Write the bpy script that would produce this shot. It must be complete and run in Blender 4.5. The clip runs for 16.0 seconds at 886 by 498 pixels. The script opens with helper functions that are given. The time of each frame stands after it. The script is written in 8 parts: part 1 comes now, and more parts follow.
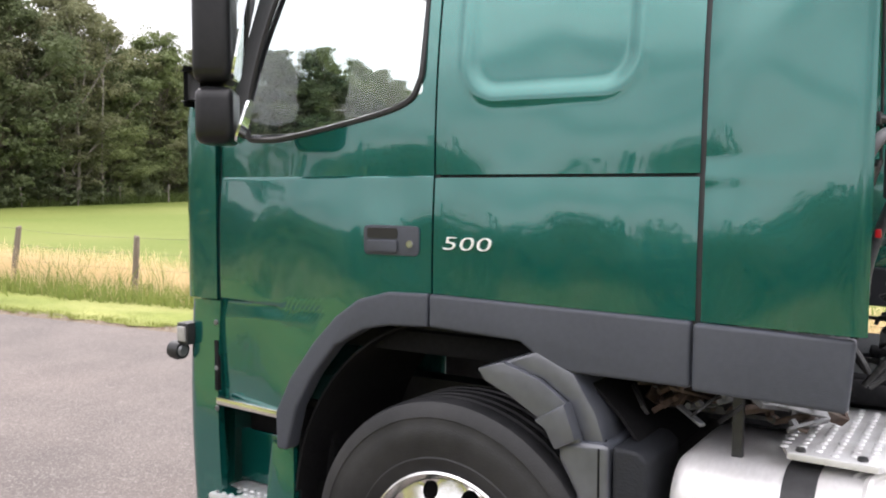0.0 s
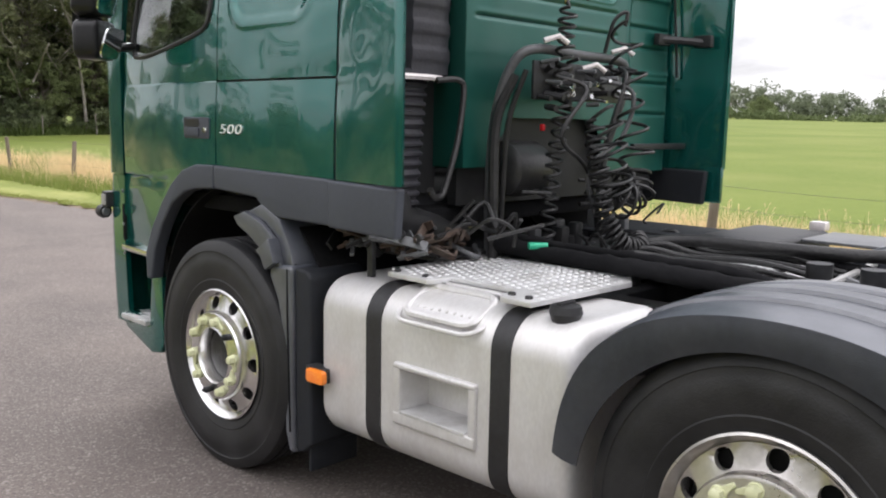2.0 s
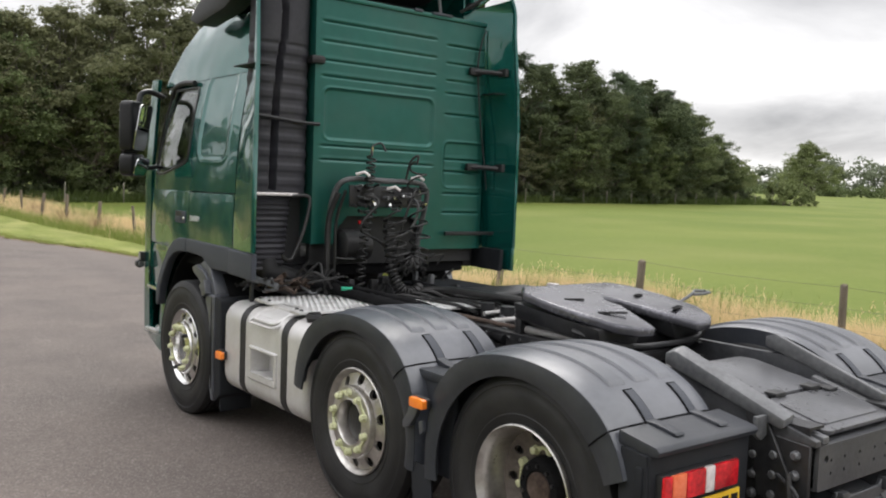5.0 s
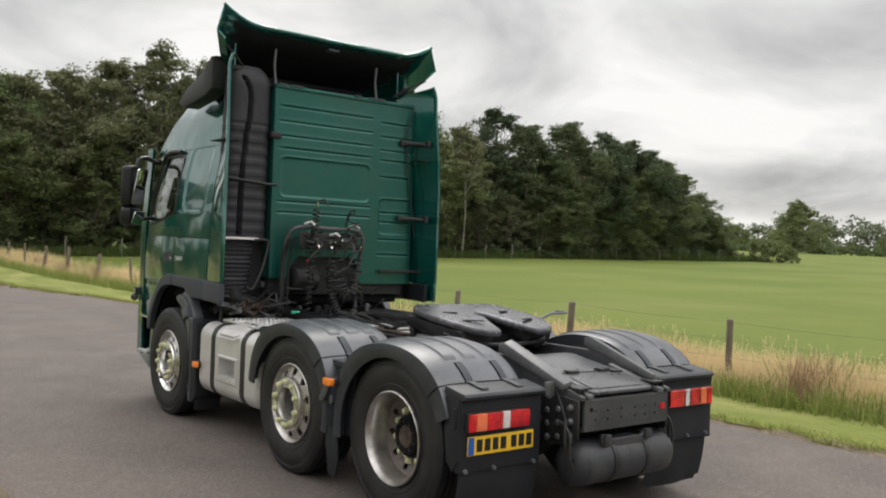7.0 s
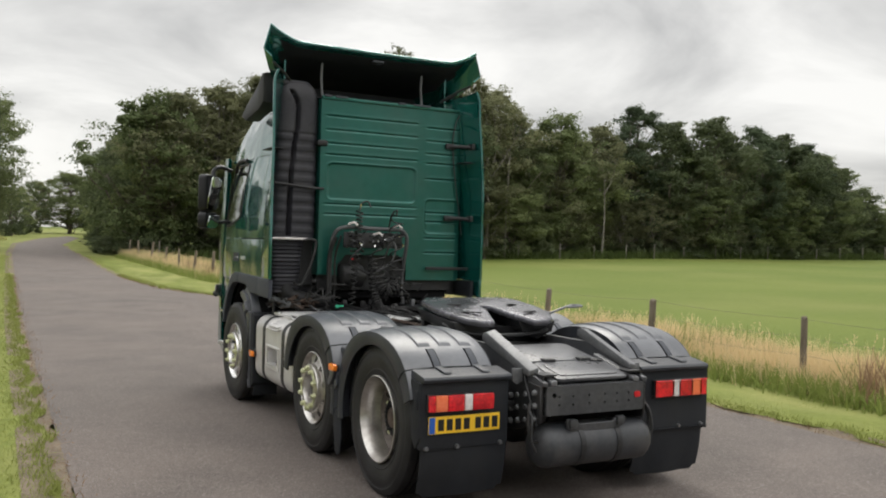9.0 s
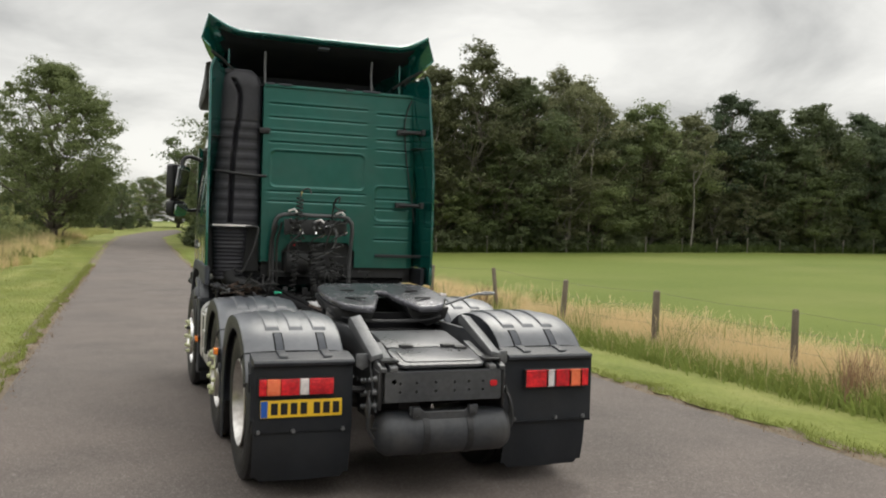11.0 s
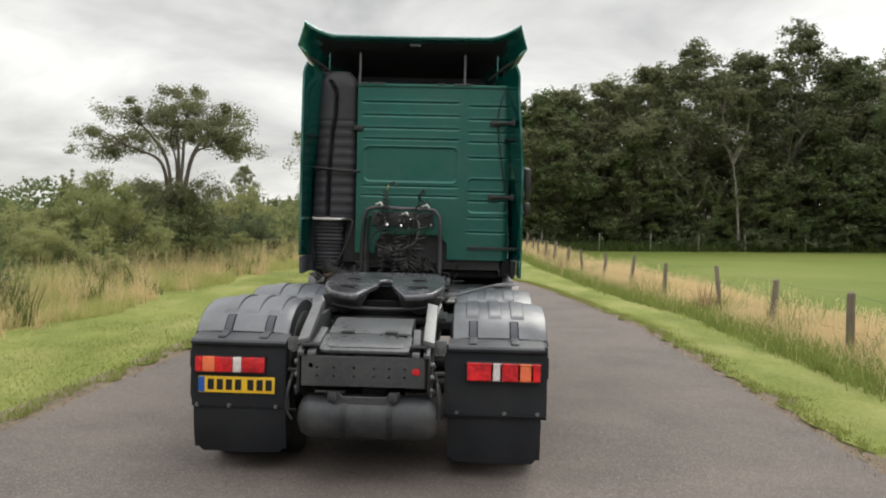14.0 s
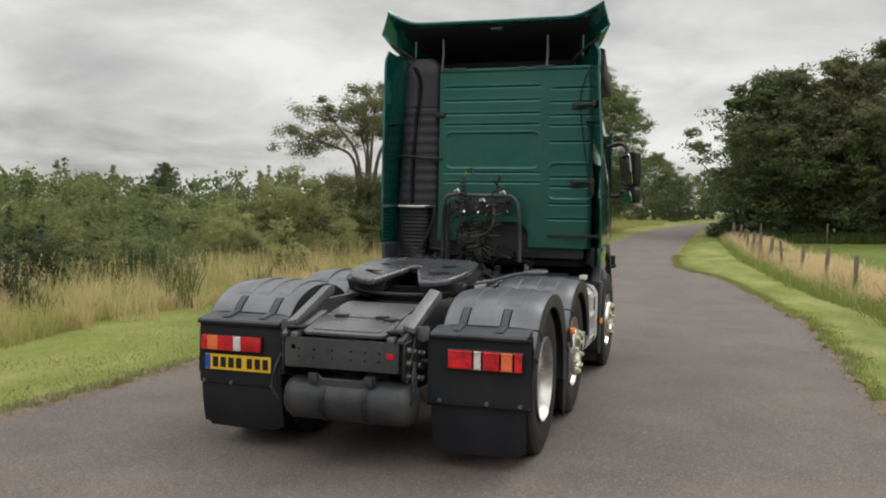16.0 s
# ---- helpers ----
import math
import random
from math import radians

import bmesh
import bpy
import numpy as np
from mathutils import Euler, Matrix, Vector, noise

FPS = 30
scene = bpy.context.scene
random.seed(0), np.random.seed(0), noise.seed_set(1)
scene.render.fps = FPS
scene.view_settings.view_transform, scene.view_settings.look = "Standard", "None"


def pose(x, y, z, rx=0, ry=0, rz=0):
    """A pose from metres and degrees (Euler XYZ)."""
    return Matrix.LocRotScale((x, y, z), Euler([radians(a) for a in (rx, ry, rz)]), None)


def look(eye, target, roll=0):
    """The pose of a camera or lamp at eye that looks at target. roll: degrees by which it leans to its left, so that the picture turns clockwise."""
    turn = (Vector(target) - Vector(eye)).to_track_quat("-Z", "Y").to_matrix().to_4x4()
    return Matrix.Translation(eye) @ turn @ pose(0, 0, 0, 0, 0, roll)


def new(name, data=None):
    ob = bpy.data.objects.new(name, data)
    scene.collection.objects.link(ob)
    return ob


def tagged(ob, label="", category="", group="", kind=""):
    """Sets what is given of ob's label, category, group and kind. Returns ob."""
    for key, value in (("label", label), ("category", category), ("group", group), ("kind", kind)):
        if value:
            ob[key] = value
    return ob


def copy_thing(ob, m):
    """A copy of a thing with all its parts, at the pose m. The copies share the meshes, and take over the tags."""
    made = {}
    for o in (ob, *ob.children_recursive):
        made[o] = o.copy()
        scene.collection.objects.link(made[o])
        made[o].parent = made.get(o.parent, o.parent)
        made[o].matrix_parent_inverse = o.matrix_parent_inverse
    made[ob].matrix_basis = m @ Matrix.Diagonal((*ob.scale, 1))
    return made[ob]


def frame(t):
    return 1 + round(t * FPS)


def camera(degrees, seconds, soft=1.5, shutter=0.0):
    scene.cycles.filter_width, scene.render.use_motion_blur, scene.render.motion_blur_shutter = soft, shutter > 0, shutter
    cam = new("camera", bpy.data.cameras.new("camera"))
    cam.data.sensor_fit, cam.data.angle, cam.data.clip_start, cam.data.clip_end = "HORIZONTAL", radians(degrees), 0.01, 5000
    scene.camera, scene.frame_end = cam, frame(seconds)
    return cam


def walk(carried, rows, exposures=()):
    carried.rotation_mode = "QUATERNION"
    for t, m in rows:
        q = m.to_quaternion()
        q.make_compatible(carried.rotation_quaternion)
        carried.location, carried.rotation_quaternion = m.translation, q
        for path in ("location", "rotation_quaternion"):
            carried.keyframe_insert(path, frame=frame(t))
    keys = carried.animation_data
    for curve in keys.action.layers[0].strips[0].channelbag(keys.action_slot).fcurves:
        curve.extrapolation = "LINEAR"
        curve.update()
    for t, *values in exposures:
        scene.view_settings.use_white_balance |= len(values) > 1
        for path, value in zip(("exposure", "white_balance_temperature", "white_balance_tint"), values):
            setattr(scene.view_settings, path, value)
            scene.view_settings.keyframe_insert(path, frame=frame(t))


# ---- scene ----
cam = camera(54.0, 16.0, soft=2.0)
PATH = [
    (0, (-3.443, 2.493, 1.717), (-1.756, 3.56, 1.584), 0.3),
    (0.5, (-3.305, 2.097, 1.712), (-1.705, 3.288, 1.566), 0.4),
    (1, (-3.21, 1.596, 1.658), (-1.673, 2.866, 1.507), 0.6),
    (1.5, (-3.216, 1.043, 1.625), (-1.74, 2.377, 1.428), 0.8),
    (2, (-3.26, 0.509, 1.601), (-1.834, 1.88, 1.312), 1.0),
    (2.5, (-3.331, -0.043, 1.603), (-1.952, 1.347, 1.196), 1.0),
    (3, (-3.376, -0.602, 1.61), (-2.043, 0.812, 1.14), 1.1),
    (3.5, (-3.418, -1.158, 1.658), (-2.127, 0.288, 1.165), 1.2),
    (4, (-3.521, -1.704, 1.737), (-2.263, -0.21, 1.307), 1.4),
    (4.5, (-3.614, -2.242, 1.817), (-2.381, -0.692, 1.541), 1.7),
    (5, (-3.775, -2.727, 1.851), (-2.549, -1.153, 1.715), 2.1),
    (5.2, (-3.829, -2.923, 1.852), (-2.604, -1.345, 1.753), 2.1),
    (7.3, (-4.407, -4.767, 1.756), (-3.183, -3.185, 1.757), 2.4),
    (7.5, (-4.411, -4.881, 1.753), (-3.207, -3.284, 1.751), 2.3),
    (8, (-4.259, -5.149, 1.761), (-3.149, -3.485, 1.751), 1.8),
    (8.5, (-3.982, -5.42, 1.767), (-2.989, -3.684, 1.752), 1.5),
    (9, (-3.622, -5.566, 1.761), (-2.69, -3.796, 1.75), 1.6),
    (9.2, (-3.474, -5.647, 1.753), (-2.556, -3.87, 1.742), 1.6),
    (11.3, (-1.768, -6.2, 1.734), (-1.134, -4.304, 1.697), 1.5),
    (11.5, (-1.604, -6.229, 1.732), (-1.029, -4.314, 1.691), 1.4),
    (12, (-1.157, -6.352, 1.723), (-0.73, -4.399, 1.668), 1.4),
    (12.5, (-0.706, -6.424, 1.713), (-0.39, -4.45, 1.653), 1.3),
    (13, (-0.245, -6.538, 1.725), (-0.057, -4.547, 1.671), 1.4),
    (13.5, (0.234, -6.544, 1.709), (0.3, -4.546, 1.662), 1.4),
    (14, (0.667, -6.527, 1.721), (0.607, -4.528, 1.669), 1.4),
    (14.5, (1.117, -6.492, 1.719), (0.903, -4.504, 1.659), 1.3),
    (15, (1.506, -6.372, 1.707), (1.176, -4.401, 1.639), 1.3),
    (15.5, (1.878, -6.251, 1.698), (1.43, -4.303, 1.624), 1.3),
    (16, (2.275, -6.12, 1.693), (1.688, -4.21, 1.613), 1.1),
]
# seconds, stops, kelvin, tint
EXPO = [(0.0, 0.98, 6450, 17), (1.0, 0.75, 6250, 13), (2.0, 0.50, 6400, 14), (3.5, 0.42, 6300, 14), (4.5, 0.42, 6450, 12), (5.0, 0.18, 6550, 11), (5.2, 0.10, 6600, 10), (7.5, -0.09, 6700, 9), (9.2, -0.08, 6700, 8),
        (11.3, -0.12, 6800, 7), (12.5, 0.10, 6800, 7), (13.2, 0.02, 6700, 7), (14.0, 0.0, 6700, 7), (16.0, -0.24, 6700, 8)]
walk(cam, [(t, look(eye, target, roll)) for t, eye, target, roll in PATH], EXPO)

# ---------------------------------------------------------------- light
SUN_EL, SUN_AZ = radians(50), radians(30)      # azimuth from +y towards +x
world = bpy.data.worlds.new("overcast_sky")
scene.world = world
world.use_nodes = True
wn, wl = world.node_tree.nodes, world.node_tree.links
wn.clear()


def wnode(kind, **kw):
    n = wn.new(kind)
    for k, v in kw.items():
        n.inputs[k].default_value = v
    return n


w_out, w_bg = wn.new("ShaderNodeOutputWorld"), wn.new("ShaderNodeBackground")
w_sky = wn.new("ShaderNodeTexSky")
w_sky.sky_type, w_sky.sun_disc = "NISHITA", False
w_sky.sun_elevation, w_sky.sun_rotation = SUN_EL, SUN_AZ
w_co, w_sep = wn.new("ShaderNodeTexCoord"), wn.new("ShaderNodeSeparateXYZ")
wl.new(w_co.outputs["Generated"], w_sep.inputs[0])
# clouds lie on a flat layer: divide the direction by its height
w_h = wn.new("ShaderNodeMath"); w_h.operation = "MAXIMUM"; w_h.inputs[1].default_value = 0.0
wl.new(w_sep.outputs["Z"], w_h.inputs[0])
w_hh = wn.new("ShaderNodeMath"); w_hh.operation = "ADD"; w_hh.inputs[1].default_value = 0.28
wl.new(w_h.outputs[0], w_hh.inputs[0])
w_px = wn.new("ShaderNodeMath"); w_px.operation = "DIVIDE"
w_py = wn.new("ShaderNodeMath"); w_py.operation = "DIVIDE"
wl.new(w_sep.outputs["X"], w_px.inputs[0]); wl.new(w_hh.outputs[0], w_px.inputs[1])
wl.new(w_sep.outputs["Y"], w_py.inputs[0]); wl.new(w_hh.outputs[0], w_py.inputs[1])
w_vec = wn.new("ShaderNodeCombineXYZ")
wl.new(w_px.outputs[0], w_vec.inputs[0]); wl.new(w_py.outputs[0], w_vec.inputs[1])
w_n1 = wnode("ShaderNodeTexNoise", Scale=1.7, Detail=6.0, Roughness=0.55, Distortion=0.4)
w_n2 = wnode("ShaderNodeTexNoise", Scale=0.6, Detail=3.0, Roughness=0.5)
for n in (w_n1, w_n2):
    wl.new(w_vec.outputs[0], n.inputs["Vector"])
w_add = wn.new("ShaderNodeMath"); w_add.operation = "ADD"
wl.new(w_n1.outputs["Fac"], w_add.inputs[0]); wl.new(w_n2.outputs["Fac"], w_add.inputs[1])
w_ramp = wn.new("ShaderNodeValToRGB")
e = w_ramp.color_ramp.elements
e[0].position, e[0].color = 0.40, (0.435, 0.436, 0.448, 1)
e[1].position, e[1].color = 0.615, (1.06, 1.055, 1.055, 1)
w_half = wn.new("ShaderNodeMath"); w_half.operation = "MULTIPLY"; w_half.inputs[1].default_value = 0.5
wl.new(w_add.outputs[0], w_half.inputs[0])
# the cloud thins to a bright band towards the horizon
w_low = wn.new("ShaderNodeMapRange")
for k, v in (("From Min", 0.0), ("From Max", 0.30), ("To Min", 0.07), ("To Max", 0.0)):
    w_low.inputs[k].default_value = v
wl.new(w_h.outputs[0], w_low.inputs["Value"])
w_sum = wn.new("ShaderNodeMath"); w_sum.operation = "ADD"
wl.new(w_half.outputs[0], w_sum.inputs[0]); wl.new(w_low.outputs[0], w_sum.inputs[1])
wl.new(w_sum.outputs[0], w_ramp.inputs[0])
# an overcast sky is brighter overhead than at the horizon
w_zen = wn.new("ShaderNodeMapRange")
for k, v in (("From Min", 0.26), ("From Max", 0.66), ("To Min", 1.0), ("To Max", 2.55)):
    w_zen.inputs[k].default_value = v
wl.new(w_h.outputs[0], w_zen.inputs["Value"])
w_mul = wn.new("ShaderNodeMix"); w_mul.data_type, w_mul.blend_type = "RGBA", "MULTIPLY"
w_mul.inputs["Factor"].default_value = 1.0
wl.new(w_ramp.outputs["Color"], w_mul.inputs[6]); wl.new(w_zen.outputs[0], w_mul.inputs[7])
w_dim = wn.new("ShaderNodeMix"); w_dim.data_type, w_dim.blend_type = "RGBA", "MULTIPLY"
w_dim.inputs["Factor"].default_value = 1.0
w_dim.inputs[7].default_value = (0.1, 0.1, 0.1, 1)
wl.new(w_sky.outputs["Color"], w_dim.inputs[6])
w_mix = wn.new("ShaderNodeMix"); w_mix.data_type = "RGBA"
w_mix.inputs["Factor"].default_value = 0.93
wl.new(w_dim.outputs[2], w_mix.inputs[6]); wl.new(w_mul.outputs[2], w_mix.inputs[7])
wl.new(w_mix.outputs[2], w_bg.inputs["Color"]); w_bg.inputs["Strength"].default_value = 1.0
wl.new(w_bg.outputs[0], w_out.inputs[0])

sun = new("sun", bpy.data.lights.new("sun", "SUN"))
sun.data.energy, sun.data.angle, sun.data.color = 1.45, radians(32), (1.0, 0.97, 0.92)
sun_dir = Vector((math.sin(SUN_AZ) * math.cos(SUN_EL), math.cos(SUN_AZ) * math.cos(SUN_EL), math.sin(SUN_EL)))
sun.matrix_world = look(sun_dir * 60, (0, 0, 0))


# ---------------------------------------------------------------- materials
def material(name, a, b=None, rough=0.5, metal=0.0, scale=4.0, fine=40.0, bump=0.0, bump_scale=None, rough_var=0.0,
             coat=0.0, trans=0.0, ior=1.45, island=0.0, obj=0.0, low=0.35, high=0.7, spec=0.5, dirt=None, dirt_scale=1.5, dirt_amt=0.0, stretch=None):
    """Principled surface: two colours mixed by a coarse and a fine noise, fine relief, optional dirt in patches."""
    m = bpy.data.materials.new(name)
    m.use_nodes = True
    nt = m.node_tree
    n, l = nt.nodes, nt.links
    p = n["Principled BSDF"]
    b = b or a
    tc = n.new("ShaderNodeTexCoord")
    vec = tc.outputs["Object"]
    if stretch:
        mp = n.new("ShaderNodeMapping")
        mp.inputs["Scale"].default_value = stretch
        l.new(vec, mp.inputs["Vector"])
        vec = mp.outputs["Vector"]

    def noise_of(s, d=4.0):
        t = n.new("ShaderNodeTexNoise")
        t.inputs["Scale"].default_value, t.inputs["Detail"].default_value = s, d
        l.new(vec, t.inputs["Vector"])
        return t.outputs["Fac"]

    def maths(op, x, y):
        q = n.new("ShaderNodeMath")
        q.operation = op
        for i, v in enumerate((x, y)):
            if isinstance(v, (int, float)):
                q.inputs[i].default_value = v
            else:
                l.new(v, q.inputs[i])
        return q.outputs[0]

    def mix(f, x, y):
        q = n.new("ShaderNodeMix")
        q.data_type = "RGBA"
        for s, v in ((q.inputs["Factor"], f), (q.inputs[6], x), (q.inputs[7], y)):
            if isinstance(v, (int, float)):
                s.default_value = v
            elif isinstance(v, tuple):
                s.default_value = (*v, 1)
            else:
                l.new(v, s)
        return q.outputs[2]

    c, f = noise_of(scale), noise_of(fine, 5.0)
    both = maths("ADD", maths("MULTIPLY", c, 0.55), maths("MULTIPLY", f, 0.45))
    mr = n.new("ShaderNodeMapRange")
    mr.inputs["From Min"].default_value, mr.inputs["From Max"].default_value = low, high
    l.new(both, mr.inputs["Value"])
    fac = mr.outputs[0]
    if island:
        g = n.new("ShaderNodeNewGeometry")
        fac = maths("ADD", maths("MULTIPLY", fac, 1 - island), maths("MULTIPLY", g.outputs["Random Per Island"], island))
    if obj:
        oi = n.new("ShaderNodeObjectInfo")
        fac = maths("ADD", maths("MULTIPLY", fac, 1 - obj), maths("MULTIPLY", oi.outputs["Random"], obj))
    col = mix(fac, a, b)
    if dirt:
        dm = n.new("ShaderNodeMapRange")
        dm.inputs["From Min"].default_value, dm.inputs["From Max"].default_value = 0.45, 0.75
        dm.inputs["To Max"].default_value = dirt_amt
        l.new(noise_of(dirt_scale, 6.0), dm.inputs["Value"])
        col = mix(dm.outputs[0], col, dirt)
    l.new(col, p.inputs["Base Color"])
    p.inputs["Metallic"].default_value = metal
    p.inputs["IOR"].default_value = ior
    p.inputs["Specular IOR Level"].default_value = spec
    p.inputs["Coat Weight"].default_value, p.inputs["Coat Roughness"].default_value = coat, 0.03
    p.inputs["Transmission Weight"].default_value = trans
    if rough_var:
        rm = n.new("ShaderNodeMapRange")
        rm.inputs["To Min"].default_value, rm.inputs["To Max"].default_value = max(0.02, rough - rough_var), rough + rough_var
        l.new(both, rm.inputs["Value"])
        l.new(rm.outputs[0], p.inputs["Roughness"])
    else:
        p.inputs["Roughness"].default_value = rough
    if bump:
        bn = n.new("ShaderNodeBump")
        bn.inputs["Strength"].default_value, bn.inputs["Distance"].default_value = bump, 0.01
        l.new(noise_of(bump_scale or fine, 4.0), bn.inputs["Height"])
        l.new(bn.outputs[0], p.inputs["Normal"])
    return m


def leaf_material(name, a, b, rough=0.75, through_amount=0.4):
    m = material(name, a, b, rough=rough, scale=0.6, fine=3.0, island=0.5, obj=0.5, spec=0.2)
    n, l = m.node_tree.nodes, m.node_tree.links
    p, out = n["Principled BSDF"], n["Material Output"]
    col = p.inputs["Base Color"].links[0].from_socket
    tr, mx = n.new("ShaderNodeBsdfTranslucent"), n.new("ShaderNodeMixShader")
    mx.inputs[0].default_value = through_amount
    l.new(col, tr.inputs["Color"])
    l.new(p.outputs[0], mx.inputs[1]); l.new(tr.outputs[0], mx.inputs[2]); l.new(mx.outputs[0], out.inputs["Surface"])
    return m


def asphalt_material():
    """Worn chippings: a grainy brown-grey with pale and dark stones, patches and fine relief."""
    m = material("asphalt", (0.0775, 0.0642, 0.0585), (0.151, 0.1275, 0.1145), rough=0.85, scale=1.1, fine=95, bump=0.5, bump_scale=120, rough_var=0.08,
                 dirt=(0.186, 0.150, 0.131), dirt_amt=0.5, dirt_scale=0.3, low=0.32, high=0.68)
    n, l = m.node_tree.nodes, m.node_tree.links
    p = n["Principled BSDF"]
    col = p.inputs["Base Color"].links[0].from_socket
    tc = n.new("ShaderNodeTexCoord")
    v = n.new("ShaderNodeTexVoronoi")
    v.inputs["Scale"].default_value = 105.0
    l.new(tc.outputs["Object"], v.inputs["Vector"])
    sep = n.new("ShaderNodeSeparateColor")
    l.new(v.outputs["Color"], sep.inputs[0])
    for lo, hi, c, amount in ((0.80, 0.95, (0.30, 0.275, 0.26), 0.45), (0.22, 0.05, (0.045, 0.040, 0.039), 0.5)):
        mr, mx = n.new("ShaderNodeMapRange"), n.new("ShaderNodeMix")
        mr.inputs["From Min"].default_value, mr.inputs["From Max"].default_value, mr.inputs["To Max"].default_value = lo, hi, amount
        l.new(sep.outputs["Red"], mr.inputs["Value"])
        mx.data_type = "RGBA"
        mx.inputs[7].default_value = (*c, 1)
        l.new(mr.outputs[0], mx.inputs["Factor"]); l.new(col, mx.inputs[6])
        col = mx.outputs[2]
    l.new(col, p.inputs["Base Color"])
    return m


M = {}
M["paint"] = material("green_paint", (0.0030, 0.108, 0.092), (0.0040, 0.124, 0.106), rough=0.20, metal=0.60, coat=1.0, scale=1.2, fine=9.0, spec=0.5,
                      bump=0.012, bump_scale=3.0, dirt=(0.03, 0.09, 0.06), dirt_amt=0.10, dirt_scale=2.5)
M["paint"].node_tree.nodes["Principled BSDF"].inputs["Coat IOR"].default_value = 1.62


def pressed_waviness(m, scale, depth):
    """Slow waves of pressed sheet under the lacquer."""
    n, l = m.node_tree.nodes, m.node_tree.links
    tc, tx, bn = n.new("ShaderNodeTexCoord"), n.new("ShaderNodeTexNoise"), n.new("ShaderNodeBump")
    tx.inputs["Scale"].default_value, tx.inputs["Detail"].default_value = scale, 0.6
    bn.inputs["Strength"].default_value, bn.inputs["Distance"].default_value = 1.0, depth
    l.new(tc.outputs["Object"], tx.inputs["Vector"])
    l.new(tx.outputs[0], bn.inputs["Height"])
    l.new(bn.outputs[0], n["Principled BSDF"].inputs["Normal"])
    l.new(bn.outputs[0], n["Principled BSDF"].inputs["Coat Normal"])


pressed_waviness(M["paint"], 2.6, 0.022)
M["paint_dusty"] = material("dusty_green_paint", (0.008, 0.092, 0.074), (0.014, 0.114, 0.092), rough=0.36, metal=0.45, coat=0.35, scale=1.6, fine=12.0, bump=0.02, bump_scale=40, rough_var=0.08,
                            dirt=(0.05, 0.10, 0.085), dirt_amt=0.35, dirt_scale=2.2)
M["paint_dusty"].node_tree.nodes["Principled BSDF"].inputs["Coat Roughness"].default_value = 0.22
M["liner"] = material("black_liner_plastic", (0.006, 0.006, 0.007), (0.014, 0.014, 0.015), rough=0.9, spec=0.15, fine=60)
M["tubepale"] = material("pale_galvanised_tube", (0.30, 0.295, 0.29), (0.46, 0.455, 0.45), rough=0.5, metal=0.3, scale=6, fine=60, dirt=(0.16, 0.12, 0.09), dirt_amt=0.5, dirt_scale=9)
M["trim"] = material("grey_plastic", (0.040, 0.045, 0.058), (0.056, 0.062, 0.077), rough=0.55, scale=2, fine=60, bump=0.15, bump_scale=350, rough_var=0.1)
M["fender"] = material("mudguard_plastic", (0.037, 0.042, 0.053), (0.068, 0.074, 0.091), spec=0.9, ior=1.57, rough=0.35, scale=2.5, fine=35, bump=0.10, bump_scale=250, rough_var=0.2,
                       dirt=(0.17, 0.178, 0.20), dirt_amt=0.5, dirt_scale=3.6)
# the mudguard plastic again, darkened for the shade on its upright sides
M["skirt"] = material("mudguard_plastic_shaded", (0.019, 0.022, 0.028), (0.034, 0.038, 0.047), rough=0.45, scale=2.5, fine=40, bump=0.12, bump_scale=250, rough_var=0.1,
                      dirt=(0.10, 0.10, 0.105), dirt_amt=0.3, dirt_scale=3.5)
M["black"] = material("black_plastic", (0.012, 0.012, 0.013), (0.028, 0.028, 0.030), rough=0.5, scale=3, fine=50, bump=0.1, bump_scale=200, rough_var=0.12)
M["flap"] = material("rubber_flap", (0.0055, 0.0068, 0.0095), (0.012, 0.0145, 0.020), rough=0.7, scale=2.5, fine=30, bump=0.2, bump_scale=120, rough_var=0.1,
                     dirt=(0.035, 0.036, 0.037), dirt_amt=0.3, dirt_scale=4)
M["stack"] = material("intake_plastic", (0.017, 0.017, 0.022), (0.035, 0.034, 0.043), rough=0.55, scale=3, fine=30, bump=0.15, bump_scale=90,
                      dirt=(0.06, 0.058, 0.060), dirt_amt=0.3, dirt_scale=4)
M["rubber"] = material("tyre_rubber", (0.006, 0.0065, 0.0075), (0.017, 0.017, 0.019), rough=0.55, scale=5, fine=45, bump=0.15, bump_scale=150, rough_var=0.12,
                       dirt=(0.07, 0.069, 0.069), dirt_amt=0.22, dirt_scale=5)
M["alu"] = material("polished_aluminium", (0.74, 0.735, 0.725), (0.85, 0.845, 0.84), rough=0.24, metal=1.0, scale=5, fine=60, rough_var=0.10,
                    dirt=(0.36, 0.34, 0.32), dirt_amt=0.35, dirt_scale=6)
M["rimsilver"] = material("painted_rim", (0.50, 0.48, 0.46), (0.68, 0.66, 0.63), rough=0.30, metal=0.85, scale=5, fine=50, rough_var=0.1,
                          dirt=(0.16, 0.13, 0.11), dirt_amt=0.75, dirt_scale=7)
M["rimdirty"] = material("dusty_rim", (0.10, 0.085, 0.078), (0.24, 0.21, 0.19), rough=0.6, metal=0.3, scale=6, fine=40, bump=0.1, bump_scale=60,
                         dirt=(0.05, 0.04, 0.035), dirt_amt=0.6, dirt_scale=6)
M["tank"] = material("brushed_tank_aluminium", (0.58, 0.572, 0.57), (0.72, 0.712, 0.71), rough=0.44, metal=0.42, scale=2.5, fine=45, rough_var=0.14, bump=0.03, bump_scale=30,
                     dirt=(0.46, 0.435, 0.41), dirt_amt=0.5, dirt_scale=5, stretch=(1, 2, 1))
